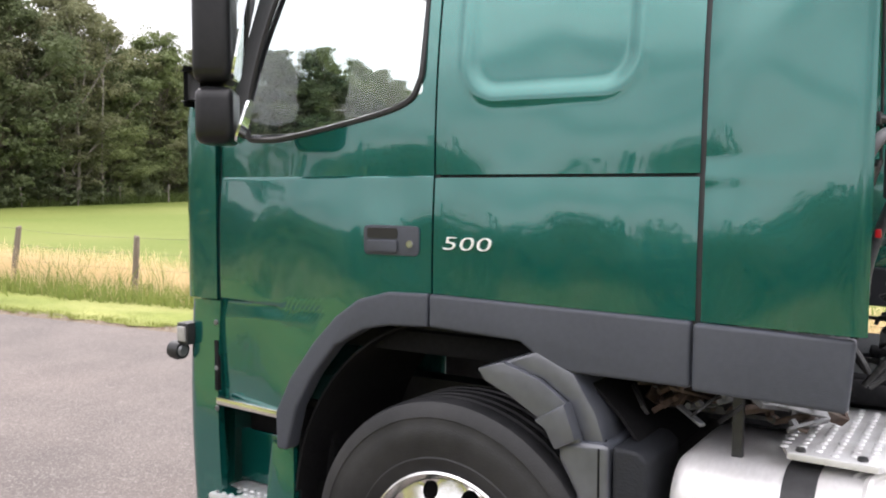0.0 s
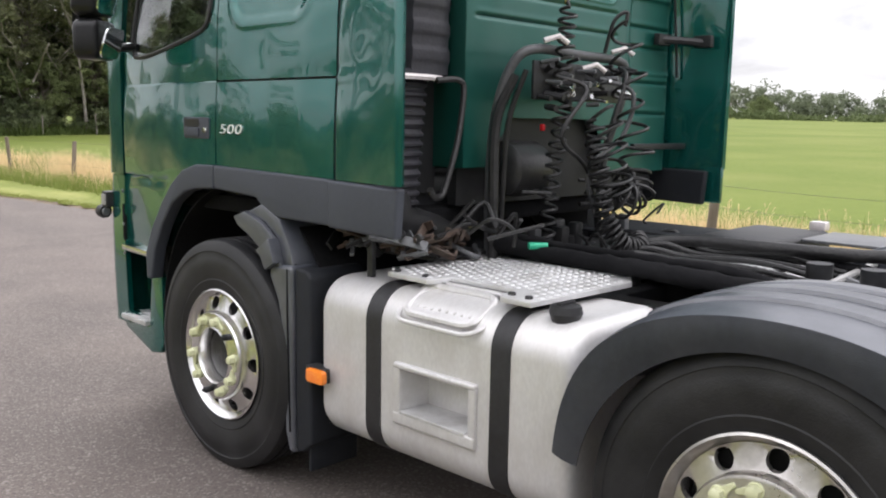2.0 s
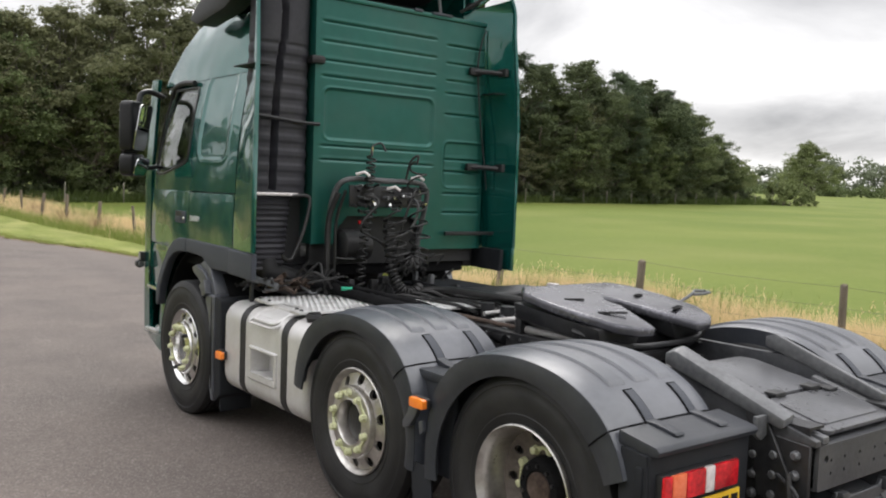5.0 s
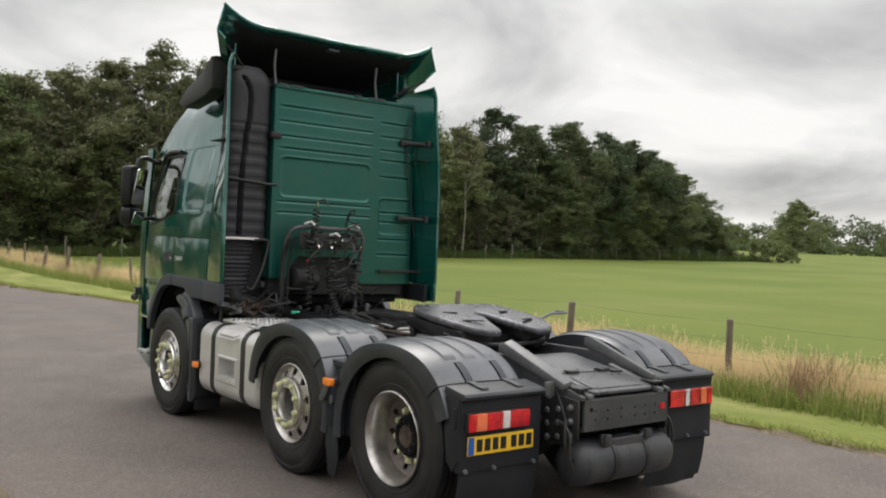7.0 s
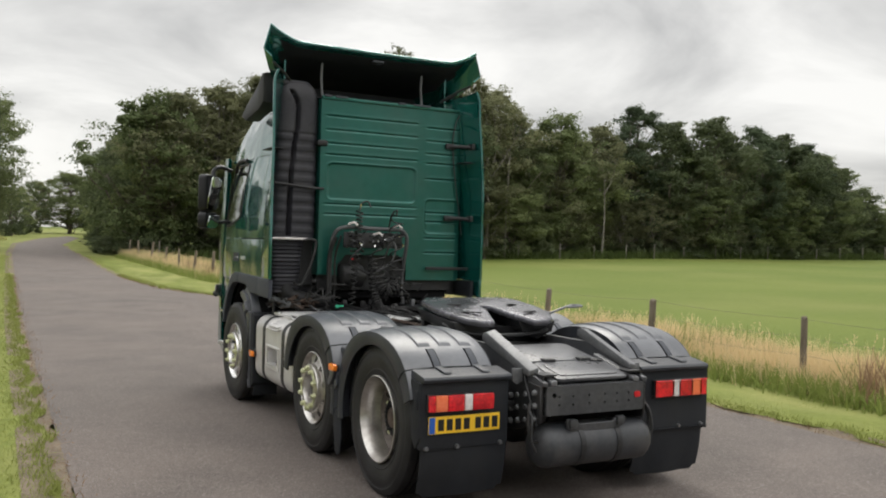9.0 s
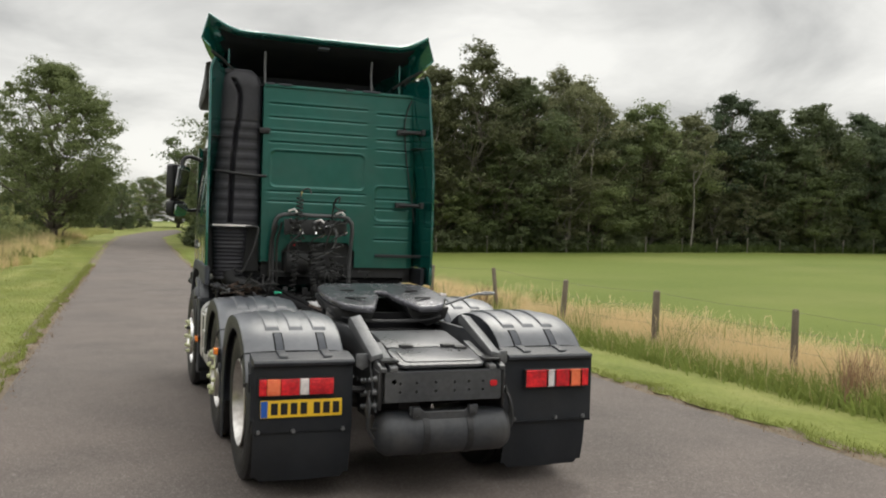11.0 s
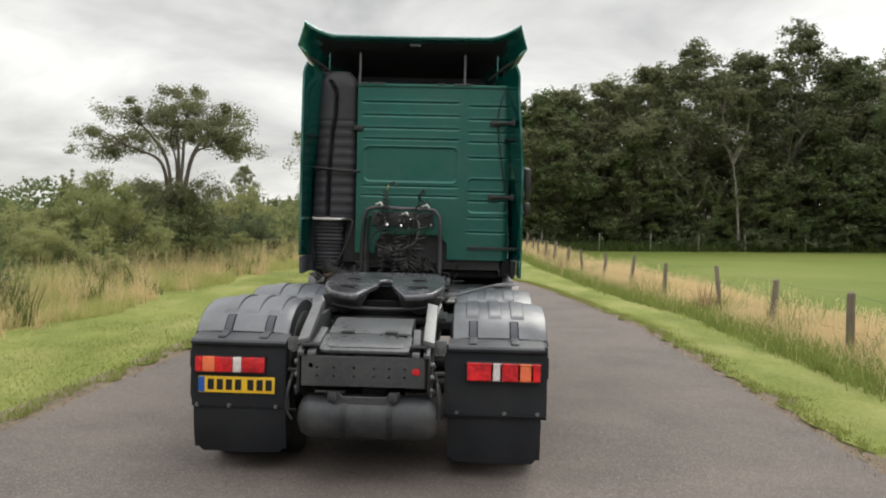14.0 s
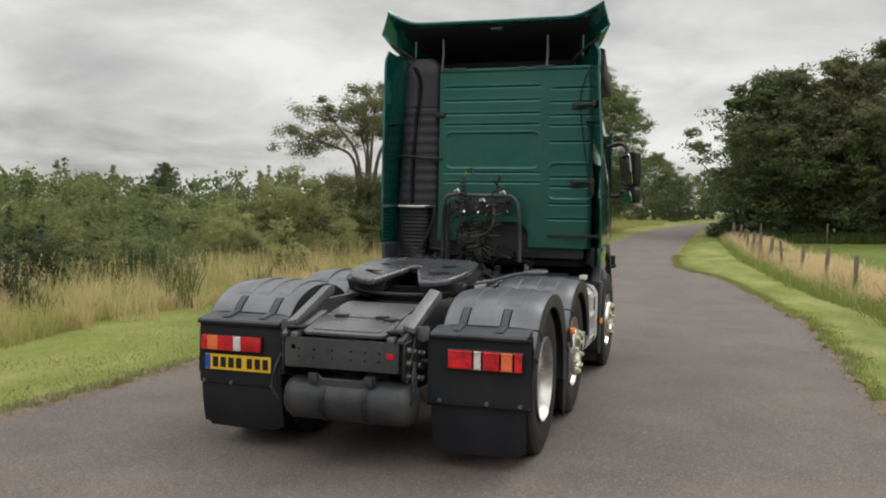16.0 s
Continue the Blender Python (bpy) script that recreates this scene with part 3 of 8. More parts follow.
def seed_heads(name, x, y, h, mat, label):
    """Feathery panicles on thin stalks: a stalk and a few slanting slivers near its top."""
    k = len(x)
    a = rng.uniform(0, 2 * np.pi, k)
    lean = rng.normal(0, 0.16, (k, 2)) * h[:, None]
    foot = np.stack([x, y, 0.01 + land(x, y)], 1)
    top = foot + np.stack([lean[:, 0], lean[:, 1], h], 1)
    side = np.stack([np.cos(a), np.sin(a), 0 * a], 1)
    out = [np.stack([foot - side * 0.002, foot + side * 0.002, top + side * 0.0015, top - side * 0.0015], 1)]
    for s in (0.78, 0.86, 0.93, 1.0):
        c = foot + (top - foot) * s
        t = rng.normal(0, 1, (k, 3)); t /= np.linalg.norm(t, axis=1)[:, None]
        t[:, 2] = np.abs(t[:, 2]) + 0.5
        e = c + t * 0.04
        w = np.cross(t, side) * 0.005
        out.append(np.stack([c, (c + e) / 2 + w, e, (c + e) / 2 - w], 1))
    ob = quads(name, np.concatenate(out), 4, mat)
    return tagged(ob, label, "long grass", kind="stuff")


# short grass on the verges
x, y, u = scatter(165000, -10, 46, lambda v: road_r(v) + 0.18, lambda v: fence_x(v) - 0.25, 1.9)
tagged(blades("verge_grass", x, y, 0.015 + 0 * x, rng.uniform(0.012, 0.038, len(x)), rng.uniform(0.005, 0.010, len(x)), M["blade_green"], 0.6, short=True), "short mown green grass", "grass", kind="stuff")
x, y, u = scatter(170000, -10, 46, lambda v: bank_x(v) - 0.3, lambda v: road_l(v) - 0.18, 1.9)
tagged(blades("verge_grass", x, y, 0.015 + 0 * x, rng.uniform(0.012, 0.038, len(x)), rng.uniform(0.005, 0.010, len(x)), M["blade_green"], 0.6, short=True), "short mown green grass", "grass", kind="stuff")
# ragged tufts that hang over the road's edge
for side in (road_r, road_l):
    sg = 1 if side is road_r else -1
    y = rng.uniform(-5, 30, 12000)
    x = np.array([side(v) for v in y]) + sg * (0.10 + np.abs(rng.normal(0, 0.09, len(y)))) + 0.16 * np.array([wob(v, 5 if sg > 0 else 7, 1.0) for v in y])
    tagged(blades("edge_grass", x, y, 0.0 * x, rng.uniform(0.03, 0.10, len(x)), rng.uniform(0.005, 0.011, len(x)), M["blade_green"], 0.55), "ragged grass tufts along the road's edge", "grass", kind="stuff")
# dead cut grass and grit lying along the road's edge
y = rng.uniform(-4, 30, 3500)
x = np.where(rng.random(len(y)) < 0.5, np.array([road_r(v) for v in y]) - np.abs(rng.normal(0, 0.10, len(y))) + 0.10, np.array([road_l(v) for v in y]) + np.abs(rng.normal(0, 0.10, len(y))) - 0.10)
tagged(blades("edge_litter", x, y, 0.004 + 0 * x, rng.uniform(0.02, 0.07, len(x)), rng.uniform(0.004, 0.010, len(x)), M["dock"], 0.95), "dead brown grass litter along the road's edge", "litter", kind="stuff")
# dry long grass along the fence
x, y, u = scatter(120000, -6, 47, lambda v: fence_x(v) - 0.12, lambda v: fence_x(v) + 1.5, 1.5)
x2, y2, u2 = scatter(18000, -34, -6, lambda v: fence_x(v) - 0.38, lambda v: fence_x(v) + 1.5)
x, y, u = np.concatenate([x, x2]), np.concatenate([y, y2]), np.concatenate([u, u2])
x = x + rng.normal(0, 0.22, len(x))
patch = np.array([noise.noise((a * 0.5, b * 0.35, 4)) for a, b in zip(x, y)])
tagged(blades("long_grass", x, y, 0.01 + 0 * x, rng.uniform(0.26, 0.58, len(x)) * (1 + 0.6 * patch), rng.uniform(0.004, 0.010, len(x)), M["blade_straw"], 0.36), "tall dry straw-coloured grass under the fence", "long grass", kind="stuff")
x, y, u = scatter(1500, -8, 40, lambda v: fence_x(v) - 0.2, lambda v: fence_x(v) + 1.5, 1.5)
seed_heads("seed_heads", x, y, rng.uniform(0.35, 0.68, len(x)), M["blade_straw"], "pale seed heads of dry grass along the fence")
x, y, u = scatter(40000, -6, 45, lambda v: fence_x(v) - 0.62, lambda v: fence_x(v) + 0.15, 1.5)
x = x + rng.normal(0, 0.10, len(x))
tagged(blades("fence_weeds", x, y, 0.01 + 0 * x, rng.uniform(0.08, 0.40, len(x)) * (1 - 0.45 * np.abs(u - 0.55)), rng.uniform(0.010, 0.028, len(x)), M["weed"], 0.4), "green weeds at the foot of the fence", "weeds", kind="stuff")
x, y, u = scatter(15000, -10, 45, lambda v: fence_x(v) - 0.2, lambda v: fence_x(v) + 1.3, 1.3)
keep = np.array([noise.noise((a * 0.9, b * 0.6, 52)) for a, b in zip(x, y)]) > 0.08
x, y, u = x[keep], y[keep], u[keep]
tagged(blades("fence_weeds", x, y, 0.01 + 0 * x, rng.uniform(0.3, 0.66, len(x)), rng.uniform(0.010, 0.028, len(x)), M["weed"], 0.4), "green weeds standing among the dry grass", "weeds", kind="stuff")
# docks gone to seed round some of the posts
cx, cy, u = scatter(10, -8, 36, lambda v: fence_x(v) - 0.35, lambda v: fence_x(v) + 0.5, 1.2)
x, y = np.repeat(cx, 70) + rng.normal(0, 0.13, 10 * 70), np.repeat(cy, 70) + rng.normal(0, 0.13, 10 * 70)
tagged(blades("dock_stalks", x, y, 0.01 + 0 * x, rng.uniform(0.30, 0.75, len(x)), rng.uniform(0.010, 0.028, len(x)), M["dock"], 0.22), "brown seeding dock stalks along the fence", "weeds", kind="stuff")
# rank grass in front of the hedge
x, y, u = scatter(90000, -8, 80, lambda v: bank_x(v) - 1.9, lambda v: bank_x(v) + 0.35 * math.sin(v * 0.9), 1.7)
patch = np.array([noise.noise((a * 0.45, b * 0.3, 14)) for a, b in zip(x, y)])
tagged(blades("rank_grass", x, y, 0.01 + 0 * x, (0.24 + 0.24 * (1 - u)) * rng.uniform(0.5, 1.35, len(x)) * (1 + 0.9 * patch), rng.uniform(0.008, 0.018, len(x)), M["blade_mix"], 0.30), "tall green and straw grass before the hedge", "long grass", kind="stuff")
x, y, u = scatter(2200, -4, 45, lambda v: bank_x(v) - 2.2, lambda v: bank_x(v) - 0.1, 1.3)
seed_heads("seed_heads", x, y, rng.uniform(0.45, 0.95, len(x)), M["blade_straw"], "pale seed heads of tall grass before the hedge")
x, y, u = scatter(22000, -8, 45, lambda v: bank_x(v) - 3.2, lambda v: bank_x(v) - 0.9 + 0.4 * math.sin(v * 1.3), 1.3)
keep = np.array([noise.noise((a * 0.7, b * 0.5, 31)) for a, b in zip(x, y)]) > -0.15
x, y, u = x[keep], y[keep], u[keep]
tagged(blades("bank_weeds", x, y, 0.01 + 0 * x, (0.2 + 0.5 * (1 - u)) * rng.uniform(0.5, 1.2, len(x)), rng.uniform(0.015, 0.045, len(x)), M["weed"], 0.45), "dark green weeds on the bank before the hedge", "weeds", kind="stuff")
cx, cy, u = scatter(420, -6, 60, lambda v: bank_x(v) - 1.9, lambda v: bank_x(v) + 0.15, 1.5)
x, y = np.repeat(cx, 46) + rng.normal(0, 0.10, 420 * 46), np.repeat(cy, 46) + rng.normal(0, 0.10, 420 * 46)
h = np.repeat(rng.uniform(0.3, 0.85, 420), 46) * rng.uniform(0.6, 1.1, len(x))
tagged(blades("grass_tufts", x, y, 0.01 + 0 * x, h, rng.uniform(0.006, 0.013, len(x)), M["blade_straw"], 0.34), "straw-coloured grass tufts before the hedge", "long grass", kind="stuff")
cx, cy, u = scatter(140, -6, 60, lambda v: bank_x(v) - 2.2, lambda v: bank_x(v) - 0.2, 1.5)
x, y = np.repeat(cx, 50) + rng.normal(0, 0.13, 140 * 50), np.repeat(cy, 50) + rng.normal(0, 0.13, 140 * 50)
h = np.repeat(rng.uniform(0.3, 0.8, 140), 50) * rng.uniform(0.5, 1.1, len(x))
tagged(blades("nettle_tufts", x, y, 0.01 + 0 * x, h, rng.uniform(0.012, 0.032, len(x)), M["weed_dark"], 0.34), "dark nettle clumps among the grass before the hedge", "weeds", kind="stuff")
# pasture grass that thins out beyond the fence
y = rng.uniform(-4, 44, 30000)
x = np.array([fence_x(v) for v in y]) + 1.2 + np.abs(rng.normal(0, 1.6, len(y)))
tagged(blades("pasture_grass", x, y, -0.055 + 0 * x, rng.uniform(0.05, 0.12, len(x)), rng.uniform(0.006, 0.012, len(x)), M["blade_green"], 0.5, short=True), "short pasture grass beyond the fence", "grass", kind="stuff")


# ---------------------------------------------------------------- fence
def fence(name, places, height, r, label, wires=4, tilt=6.5, wood="post", vary=0.06):
    f = new(name)
    tagged(f, label, "fence")
    posts = []
    for i, (px, py) in enumerate(places):
        b = bmesh.new()
        h = height * random.uniform(1 - vary, 1 + vary)
        q = r * random.uniform(0.8, 1.1)
        prof = [(0.0, -0.35), (q, -0.35), (q * 1.02, 0.1), (q * 0.95, h * 0.6), (q * 0.92, h - 0.02), (q * 0.6, h), (0.0, h + 0.005)]
        add_lathe(b, prof, "z", segs=9)
        for v in b.verts:      # split and weathered, never quite round
            k = 1 + 0.12 * noise.noise((v.co.x * 30, v.co.y * 30, v.co.z * 3 + i))
            v.co.x *= k; v.co.y *= k
            if v.co.z > h - 0.03:
                v.co.z += 0.5 * v.co.x * random.uniform(-1, 1)
        z0 = float(land(px, py))
        p = part("post", b, M[wood], f, "weathered round wooden post")
        p.matrix_basis = pose(px, py, z0, random.uniform(-tilt, tilt), random.uniform(-tilt, tilt), random.uniform(0, 360))
        posts.append((px, py, h, z0))
    for k in range(wires):
        b = bmesh.new()
        for (ax, ay, ah, az), (bx, by, bh, bz) in zip(posts, posts[1:]):
            s = 0.25 + 0.72 * k / max(1, wires - 1)
            za, zb = az + ah * s, bz + bh * s
            pts = [(lerp(ax, bx, t) - r, lerp(ay, by, t), lerp(za, zb, t) - 0.03 * math.sin(math.pi * t)) for t in (0, 0.25, 0.5, 0.75, 1)]
            add_tube(b, pts, 0.0022, 4)
        part("wire", b, M["wire"], f, "thin strained wire")
    return f


fence("wire_fence", [(fence_x(y) + random.uniform(-0.04, 0.04), y) for y in (-12.0, -9.2, -6.4, -3.6, -0.7, 2.13, 5.06, 7.9, 10.7, 13.45, 16.2, 19, 21.8, 24.7, 27.5, 30.3, 33, 36, 39, 42, 45)],
      1.02, 0.056, "old wooden post and wire fence along the pasture")
wood_edge = lambda x: 46.3 + 1.2 * math.sin(x * 0.21)
fence("far_fence", [(5.0 + 2.95 * i + random.uniform(-0.3, 0.3), 44.2) for i in range(24)], 0.95, 0.042, "pale post and wire fence in front of the wood", wires=2, tilt=2, wood="trunk_pale", vary=0.12)


# ---------------------------------------------------------------- trees and bushes
def leaf_cloud(centres, radii, per, size, flat=0.75, sprays=7, tight=0.26, up=0.0, slim=0.55):
    """Leaves as small rhombs, gathered in sprays on the shell of each clump."""
    out = []
    for c, r, k in zip(centres, radii, per):
        q = rng.normal(size=(sprays, 3)); q /= np.linalg.norm(q, axis=1)[:, None]
        q = q * r * rng.uniform(0.35, 1.05, (sprays, 1)) * np.array([1, 1, flat])
        i = rng.integers(0, sprays, k)
        d = rng.normal(0, 1, (k, 3))
        p = c + q[i] + d * (r * tight) * np.array([1, 1, 0.6])
        nrm = d * 0.5 + q[i] / r * 0.5 + rng.normal(0, 0.5, (k, 3)) + np.array([0, 0, 0.4])
        t = np.cross(nrm, rng.normal(size=(k, 3))); t /= np.linalg.norm(t, axis=1)[:, None] + 1e-9
        if up:
            t += np.array([0, 0, up]); t /= np.linalg.norm(t, axis=1)[:, None] + 1e-9
        b = np.cross(nrm, t); b /= np.linalg.norm(b, axis=1)[:, None] + 1e-9
        s = size * rng.uniform(0.6, 1.4, (k, 1))
        out.append(np.stack([p - t * s, p - b * s * slim, p + t * s, p + b * s * slim], 1))
    return np.concatenate(out)


def branch(bm, a, b, r0, r1, wander=0.12, n=5):
    a, b = Vector(a), Vector(b)
    L = (b - a).length
    pts = [a.lerp(b, i / n) + Vector(rng.normal(0, wander * L * 0.25, 3)) * math.sin(math.pi * i / n) for i in range(n + 1)]
    add_tube(bm, pts, r0, 6, r1)
    return pts


def tree(name, label, height, spread, leafmat, clumps=60, leaves=140, leaf=0.16, trunk_r=0.22, clear=0.18, narrow=1.0, openness=0.0, bare=0, wood="bark", flat=0.75, tight=0.26, cone=0.0):
    """A trunk that divides into limbs, each ending in clumps of leaves of uneven size."""
    t = new(name)
    tagged(t, label, "tree")
    bm = bmesh.new()
    top = Vector((rng.normal(0, 0.03) * height, rng.normal(0, 0.03) * height, height * 0.86))
    trunk = branch(bm, (0, 0, -0.4), top, trunk_r, trunk_r * 0.22, 0.10, 8)
    cs, rs, ks = [], [], []
    for i in range(clumps):
        s = (i + rng.random()) / clumps
        zz = lerp(clear, 1.0, s ** 0.9)
        v = (zz - clear) / (1 - clear)
        prof = math.sin(math.pi * min(1, 0.12 + 0.88 * v ** (0.75 * narrow))) ** 0.7
        prof = lerp(prof, 1.05 * (1 - v) ** 0.8 + 0.08, cone)
        a = rng.uniform(0, 2 * math.pi)
        rad = spread * prof * math.sqrt(rng.uniform(0.12, 1.0)) * (1 + 0.25 * math.sin(3 * a + height))
        base = trunk[min(8, int(zz * 0.8 * 8))]
        c = np.array([top.x * zz + rad * math.cos(a), rad * math.sin(a), zz * height * rng.uniform(0.93, 1.0)])
        r = spread * rng.uniform(0.17, 0.42) * (1.0 - 0.35 * zz) * (1 - openness * 0.35)
        cs.append(c); rs.append(r); ks.append(int(leaves * rng.uniform(0.4, 1.5)))
        if i % 2 == 0:
            branch(bm, base, Vector(c), trunk_r * 0.30 * (1.2 - zz), 0.02, 0.25, 5)
    for i in range(bare):
        a = rng.uniform(0, 2 * math.pi); zz = rng.uniform(0.25, 0.55)
        base = trunk[int(zz * 6)]
        branch(bm, base, base + Vector((math.cos(a) * spread * 0.85, math.sin(a) * spread * 0.85, height * rng.uniform(0.2, 0.38))), trunk_r * 0.42, 0.03, 0.2, 6)
    part("trunk", bm, M[wood], t)
    quads("crown", leaf_cloud(cs, rs, ks, leaf, flat, tight=tight), 4, leafmat, t)
    return t


def bush(name, label, w, h, leafmat, clumps=26, leaves=160, leaf=0.06, cat="bush", spiky=0.3, up=0.0, slim=0.55):
    """A rounded mass of leafy clumps on thin stems, with a few leafy spires standing out of it."""
    t = new(name)
    tagged(t, label, cat)
    bm = bmesh.new()
    cs, rs, ks = [], [], []
    for i in range(clumps):
        a, q = rng.uniform(0, 2 * math.pi), math.sqrt(rng.random())
        dome = math.sqrt(max(0.05, 1 - 0.80 * q * q)) * (1 + 0.14 * math.sin(2 * a + w * 7))
        zz = lerp(0.10, 0.92 * dome, rng.random() ** 0.6)
        c = np.array([w / 2 * q * math.cos(a), w / 2 * q * math.sin(a), zz * h])
        cs.append(c); rs.append(w * rng.uniform(0.09, 0.19)); ks.append(int(leaves * rng.uniform(0.6, 1.4)))
        if i % 2 == 0:
            branch(bm, (c[0] * 0.2, c[1] * 0.2, -0.1), Vector(c), 0.022, 0.008, 0.2, 4)
    for i in range(int(clumps * spiky)):
        a, q = rng.uniform(0, 2 * math.pi), math.sqrt(rng.random()) * 0.7
        foot = Vector((w / 2 * q * math.cos(a), w / 2 * q * math.sin(a), h * 0.6))
        tip = foot + Vector((rng.normal(0, 0.10), rng.normal(0, 0.10), h * rng.uniform(0.28, 0.46)))
        branch(bm, foot, tip, 0.012, 0.004, 0.1, 4)
        for s in (0.2, 0.35, 0.5, 0.62, 0.74, 0.85, 0.94):
            cs.append(np.array(foot.lerp(tip, s))); rs.append(0.17 * (1.1 - 0.85 * s) * w / 3); ks.append(int(leaves * 0.12 * (1.2 - 0.6 * s)))
    tagged(part("stem", bm, M["bark"], t), kind="stuff")
    quads("foliage", leaf_cloud(cs, rs, ks, leaf, sprays=9, tight=0.19, up=up, slim=slim), 4, leafmat, t)
    return t


def hawthorn():
    """Several leaning stems under a wide parasol of leaves, with a thicket at the foot."""
    t = new("hedge_tree")
    tagged(t, "spreading hawthorn tree with a gappy flat-topped crown rising from the hedge", "tree")
    bm = bmesh.new()
    cs, rs, ks = [], [], []
    tips = ((-2.05, 0.3, 4.05), (-1.2, -0.6, 4.75), (-0.3, 0.5, 4.9), (0.40, -0.3, 5.15), (1.1, 0.4, 4.7), (1.60, -0.5, 4.1), (-0.7, 1.0, 4.4), (0.7, 1.1, 4.5))
    for i, (tx, ty, tz) in enumerate(tips):
        mid = (tx * 0.28 + 0.05, ty * 0.28, 3.35 + 0.1 * (i % 3))
        pts = spline([(0.12 * math.cos(i * 2.4), 0.12 * math.sin(i * 2.4), -0.3), (tx * 0.12, ty * 0.12, 2.0), mid, (tx * 0.65, ty * 0.65, lerp(mid[2], tz, 0.62)), (tx, ty, tz - 0.05)], 5)
        add_tube(bm, pts, 0.085 if i < 5 else 0.055, 7, 0.015)
        for k in range(15):
            o = rng.normal(0, 1, 3) * np.array([0.46, 0.46, 0.27])
            cs.append(np.array((tx, ty, tz)) + o); rs.append(rng.uniform(0.14, 0.34)); ks.append(int(rng.uniform(60, 210)))
            branch(bm, pts[-4], Vector(cs[-1]) + Vector((0, 0, rng.uniform(0.0, 0.25))), 0.016, 0.005, 0.2, 4)
    for k in range(30):        # drooping sprays below the outer crown
        a = rng.uniform(0, 2 * math.pi); q = rng.uniform(1.55, 2.3)
        cs.append(np.array((q * math.cos(a) - 0.2, 0.7 * q * math.sin(a), rng.uniform(3.55, 4.3)))); rs.append(rng.uniform(0.16, 0.30)); ks.append(int(rng.uniform(50, 130)))
    for k in range(80):        # leafy skirt where the stems divide
        a = rng.uniform(0, 2 * math.pi); q = math.sqrt(rng.random()) * 1.35
        cs.append(np.array((q * math.cos(a) - 0.1, q * math.sin(a), rng.uniform(1.3, 2.85)))); rs.append(rng.uniform(0.2, 0.42)); ks.append(int(rng.uniform(90, 200)))
    part("trunk", bm, M["bark"], t)
    quads("crown", leaf_cloud(cs, rs, [int(1.7 * k) for k in ks], 0.034, 0.8, sprays=16, tight=0.42), 4, M["leaf_brown"], t)
    return t


def stand(ob, x, y, turn=0.0, scale=(1, 1, 1), dz=-0.05):
    """Sets a plant on the land."""
    ob.matrix_basis = pose(x, y, float(land(x, y)) + dz, 0, 0, turn)
    ob.scale = scale
    return ob


def again(src, x, y, turn=0.0, scale=(1, 1, 1), dz=-0.05):
    return stand(copy_thing(src, pose(0, 0, 0)), x, y, turn, scale, dz)


WOOD = {
    "dark": (tree("woodland_tree", "tall dark broadleaf tree at the wood's edge", 10.5, 3.0, M["leaf_dark"], 92, 265, 0.084, 0.20, 0.14, narrow=1.5, bare=2, wood="bark"), 10.5),
    "mid": (tree("woodland_tree", "dense mid-green broadleaf tree in the wood", 9.8, 3.2, M["leaf_mid"], 92, 265, 0.084, 0.18, 0.08, narrow=1.6, bare=2, wood="bark"), 9.8),
    "olive": (tree("woodland_tree", "olive-brown broadleaf tree in the wood", 11.5, 3.1, M["leaf_brown"], 96, 240, 0.082, 0.15, 0.18, openness=0.1, bare=2, narrow=1.4, wood="trunk_pale"), 11.5),
    "thin": (tree("woodland_tree", "pale-limbed tree with a thin brownish crown", 12.5, 3.0, M["leaf_brown"], 96, 200, 0.078, 0.14, 0.26, openness=0.35, bare=4, wood="trunk_pale"), 12.5),
    "pine": (tree("woodland_pine", "dark blue-green pine in the wood", 11.0, 2.7, M["leaf_pine"], 104, 250, 0.072, 0.20, 0.16, narrow=1.2, cone=0.2, flat=0.45, tight=0.26), 11.0),
}
WOOD_FAR = [
    tree("woodland_tree", "dark broadleaf tree deep in the wood", 10.5, 3.2, M["leaf_dark"], 70, 70, 0.14, 0.2, 0.12, narrow=1.5),
    tree("woodland_tree", "mid-green broadleaf tree deep in the wood", 10.5, 3.3, M["leaf_mid"], 70, 70, 0.14, 0.2, 0.12, narrow=1.5),
]
used = set()


def plant(kind, x, y, height, wide=1.0):
    src, h = WOOD[kind]
    s = height / h
    sc = (s * wide * random.uniform(0.95, 1.15), s * wide * random.uniform(0.95, 1.15), s)
    if kind in used:
        ob = again(src, x, y, random.uniform(0, 360), sc)
    else:
        used.add(kind)
        ob = stand(src, x, y, random.uniform(0, 360), sc)
    ob["group"] = "trees of the wood"


EDGE = [(4.9, "mid", 9.2), (6.8, "olive", 10.0), (9.2, "olive", 10.9), (11.8, "olive", 11.7), (14.4, "thin", 12.3), (17.2, "olive", 12.0), (20.4, "thin", 12.7), (23.4, "dark", 11.4), (26.4, "thin", 12.3),
        (28.7, "olive", 11.9), (31.2, "dark", 9.5), (33.8, "mid", 9.9), (36.5, "mid", 9.0), (39.3, "olive", 9.8), (42.2, "pine", 11.5), (44.4, "dark", 10.0), (46.4, "mid", 8.8), (48.3, "dark", 10.5),
        (50.4, "dark", 9.7), (52.6, "pine", 11.0), (54.9, "mid", 9.2), (56.8, "dark", 9.9), (58.7, "dark", 9.0), (60.5, "pine", 10.3), (62.6, "dark", 9.1), (64.9, "mid", 8.9), (67.0, "dark", 7.8),
        (69.0, "mid", 6.6), (70.9, "mid", 5.0), (72.6, "mid", 3.6)]
for x0, kind, h in EDGE:
    plant(kind, x0 + random.uniform(-0.4, 0.4), wood_edge(x0) + random.uniform(0.6, 2.6), h * random.uniform(1.0, 1.08), 1.18)
x0 = 6.0
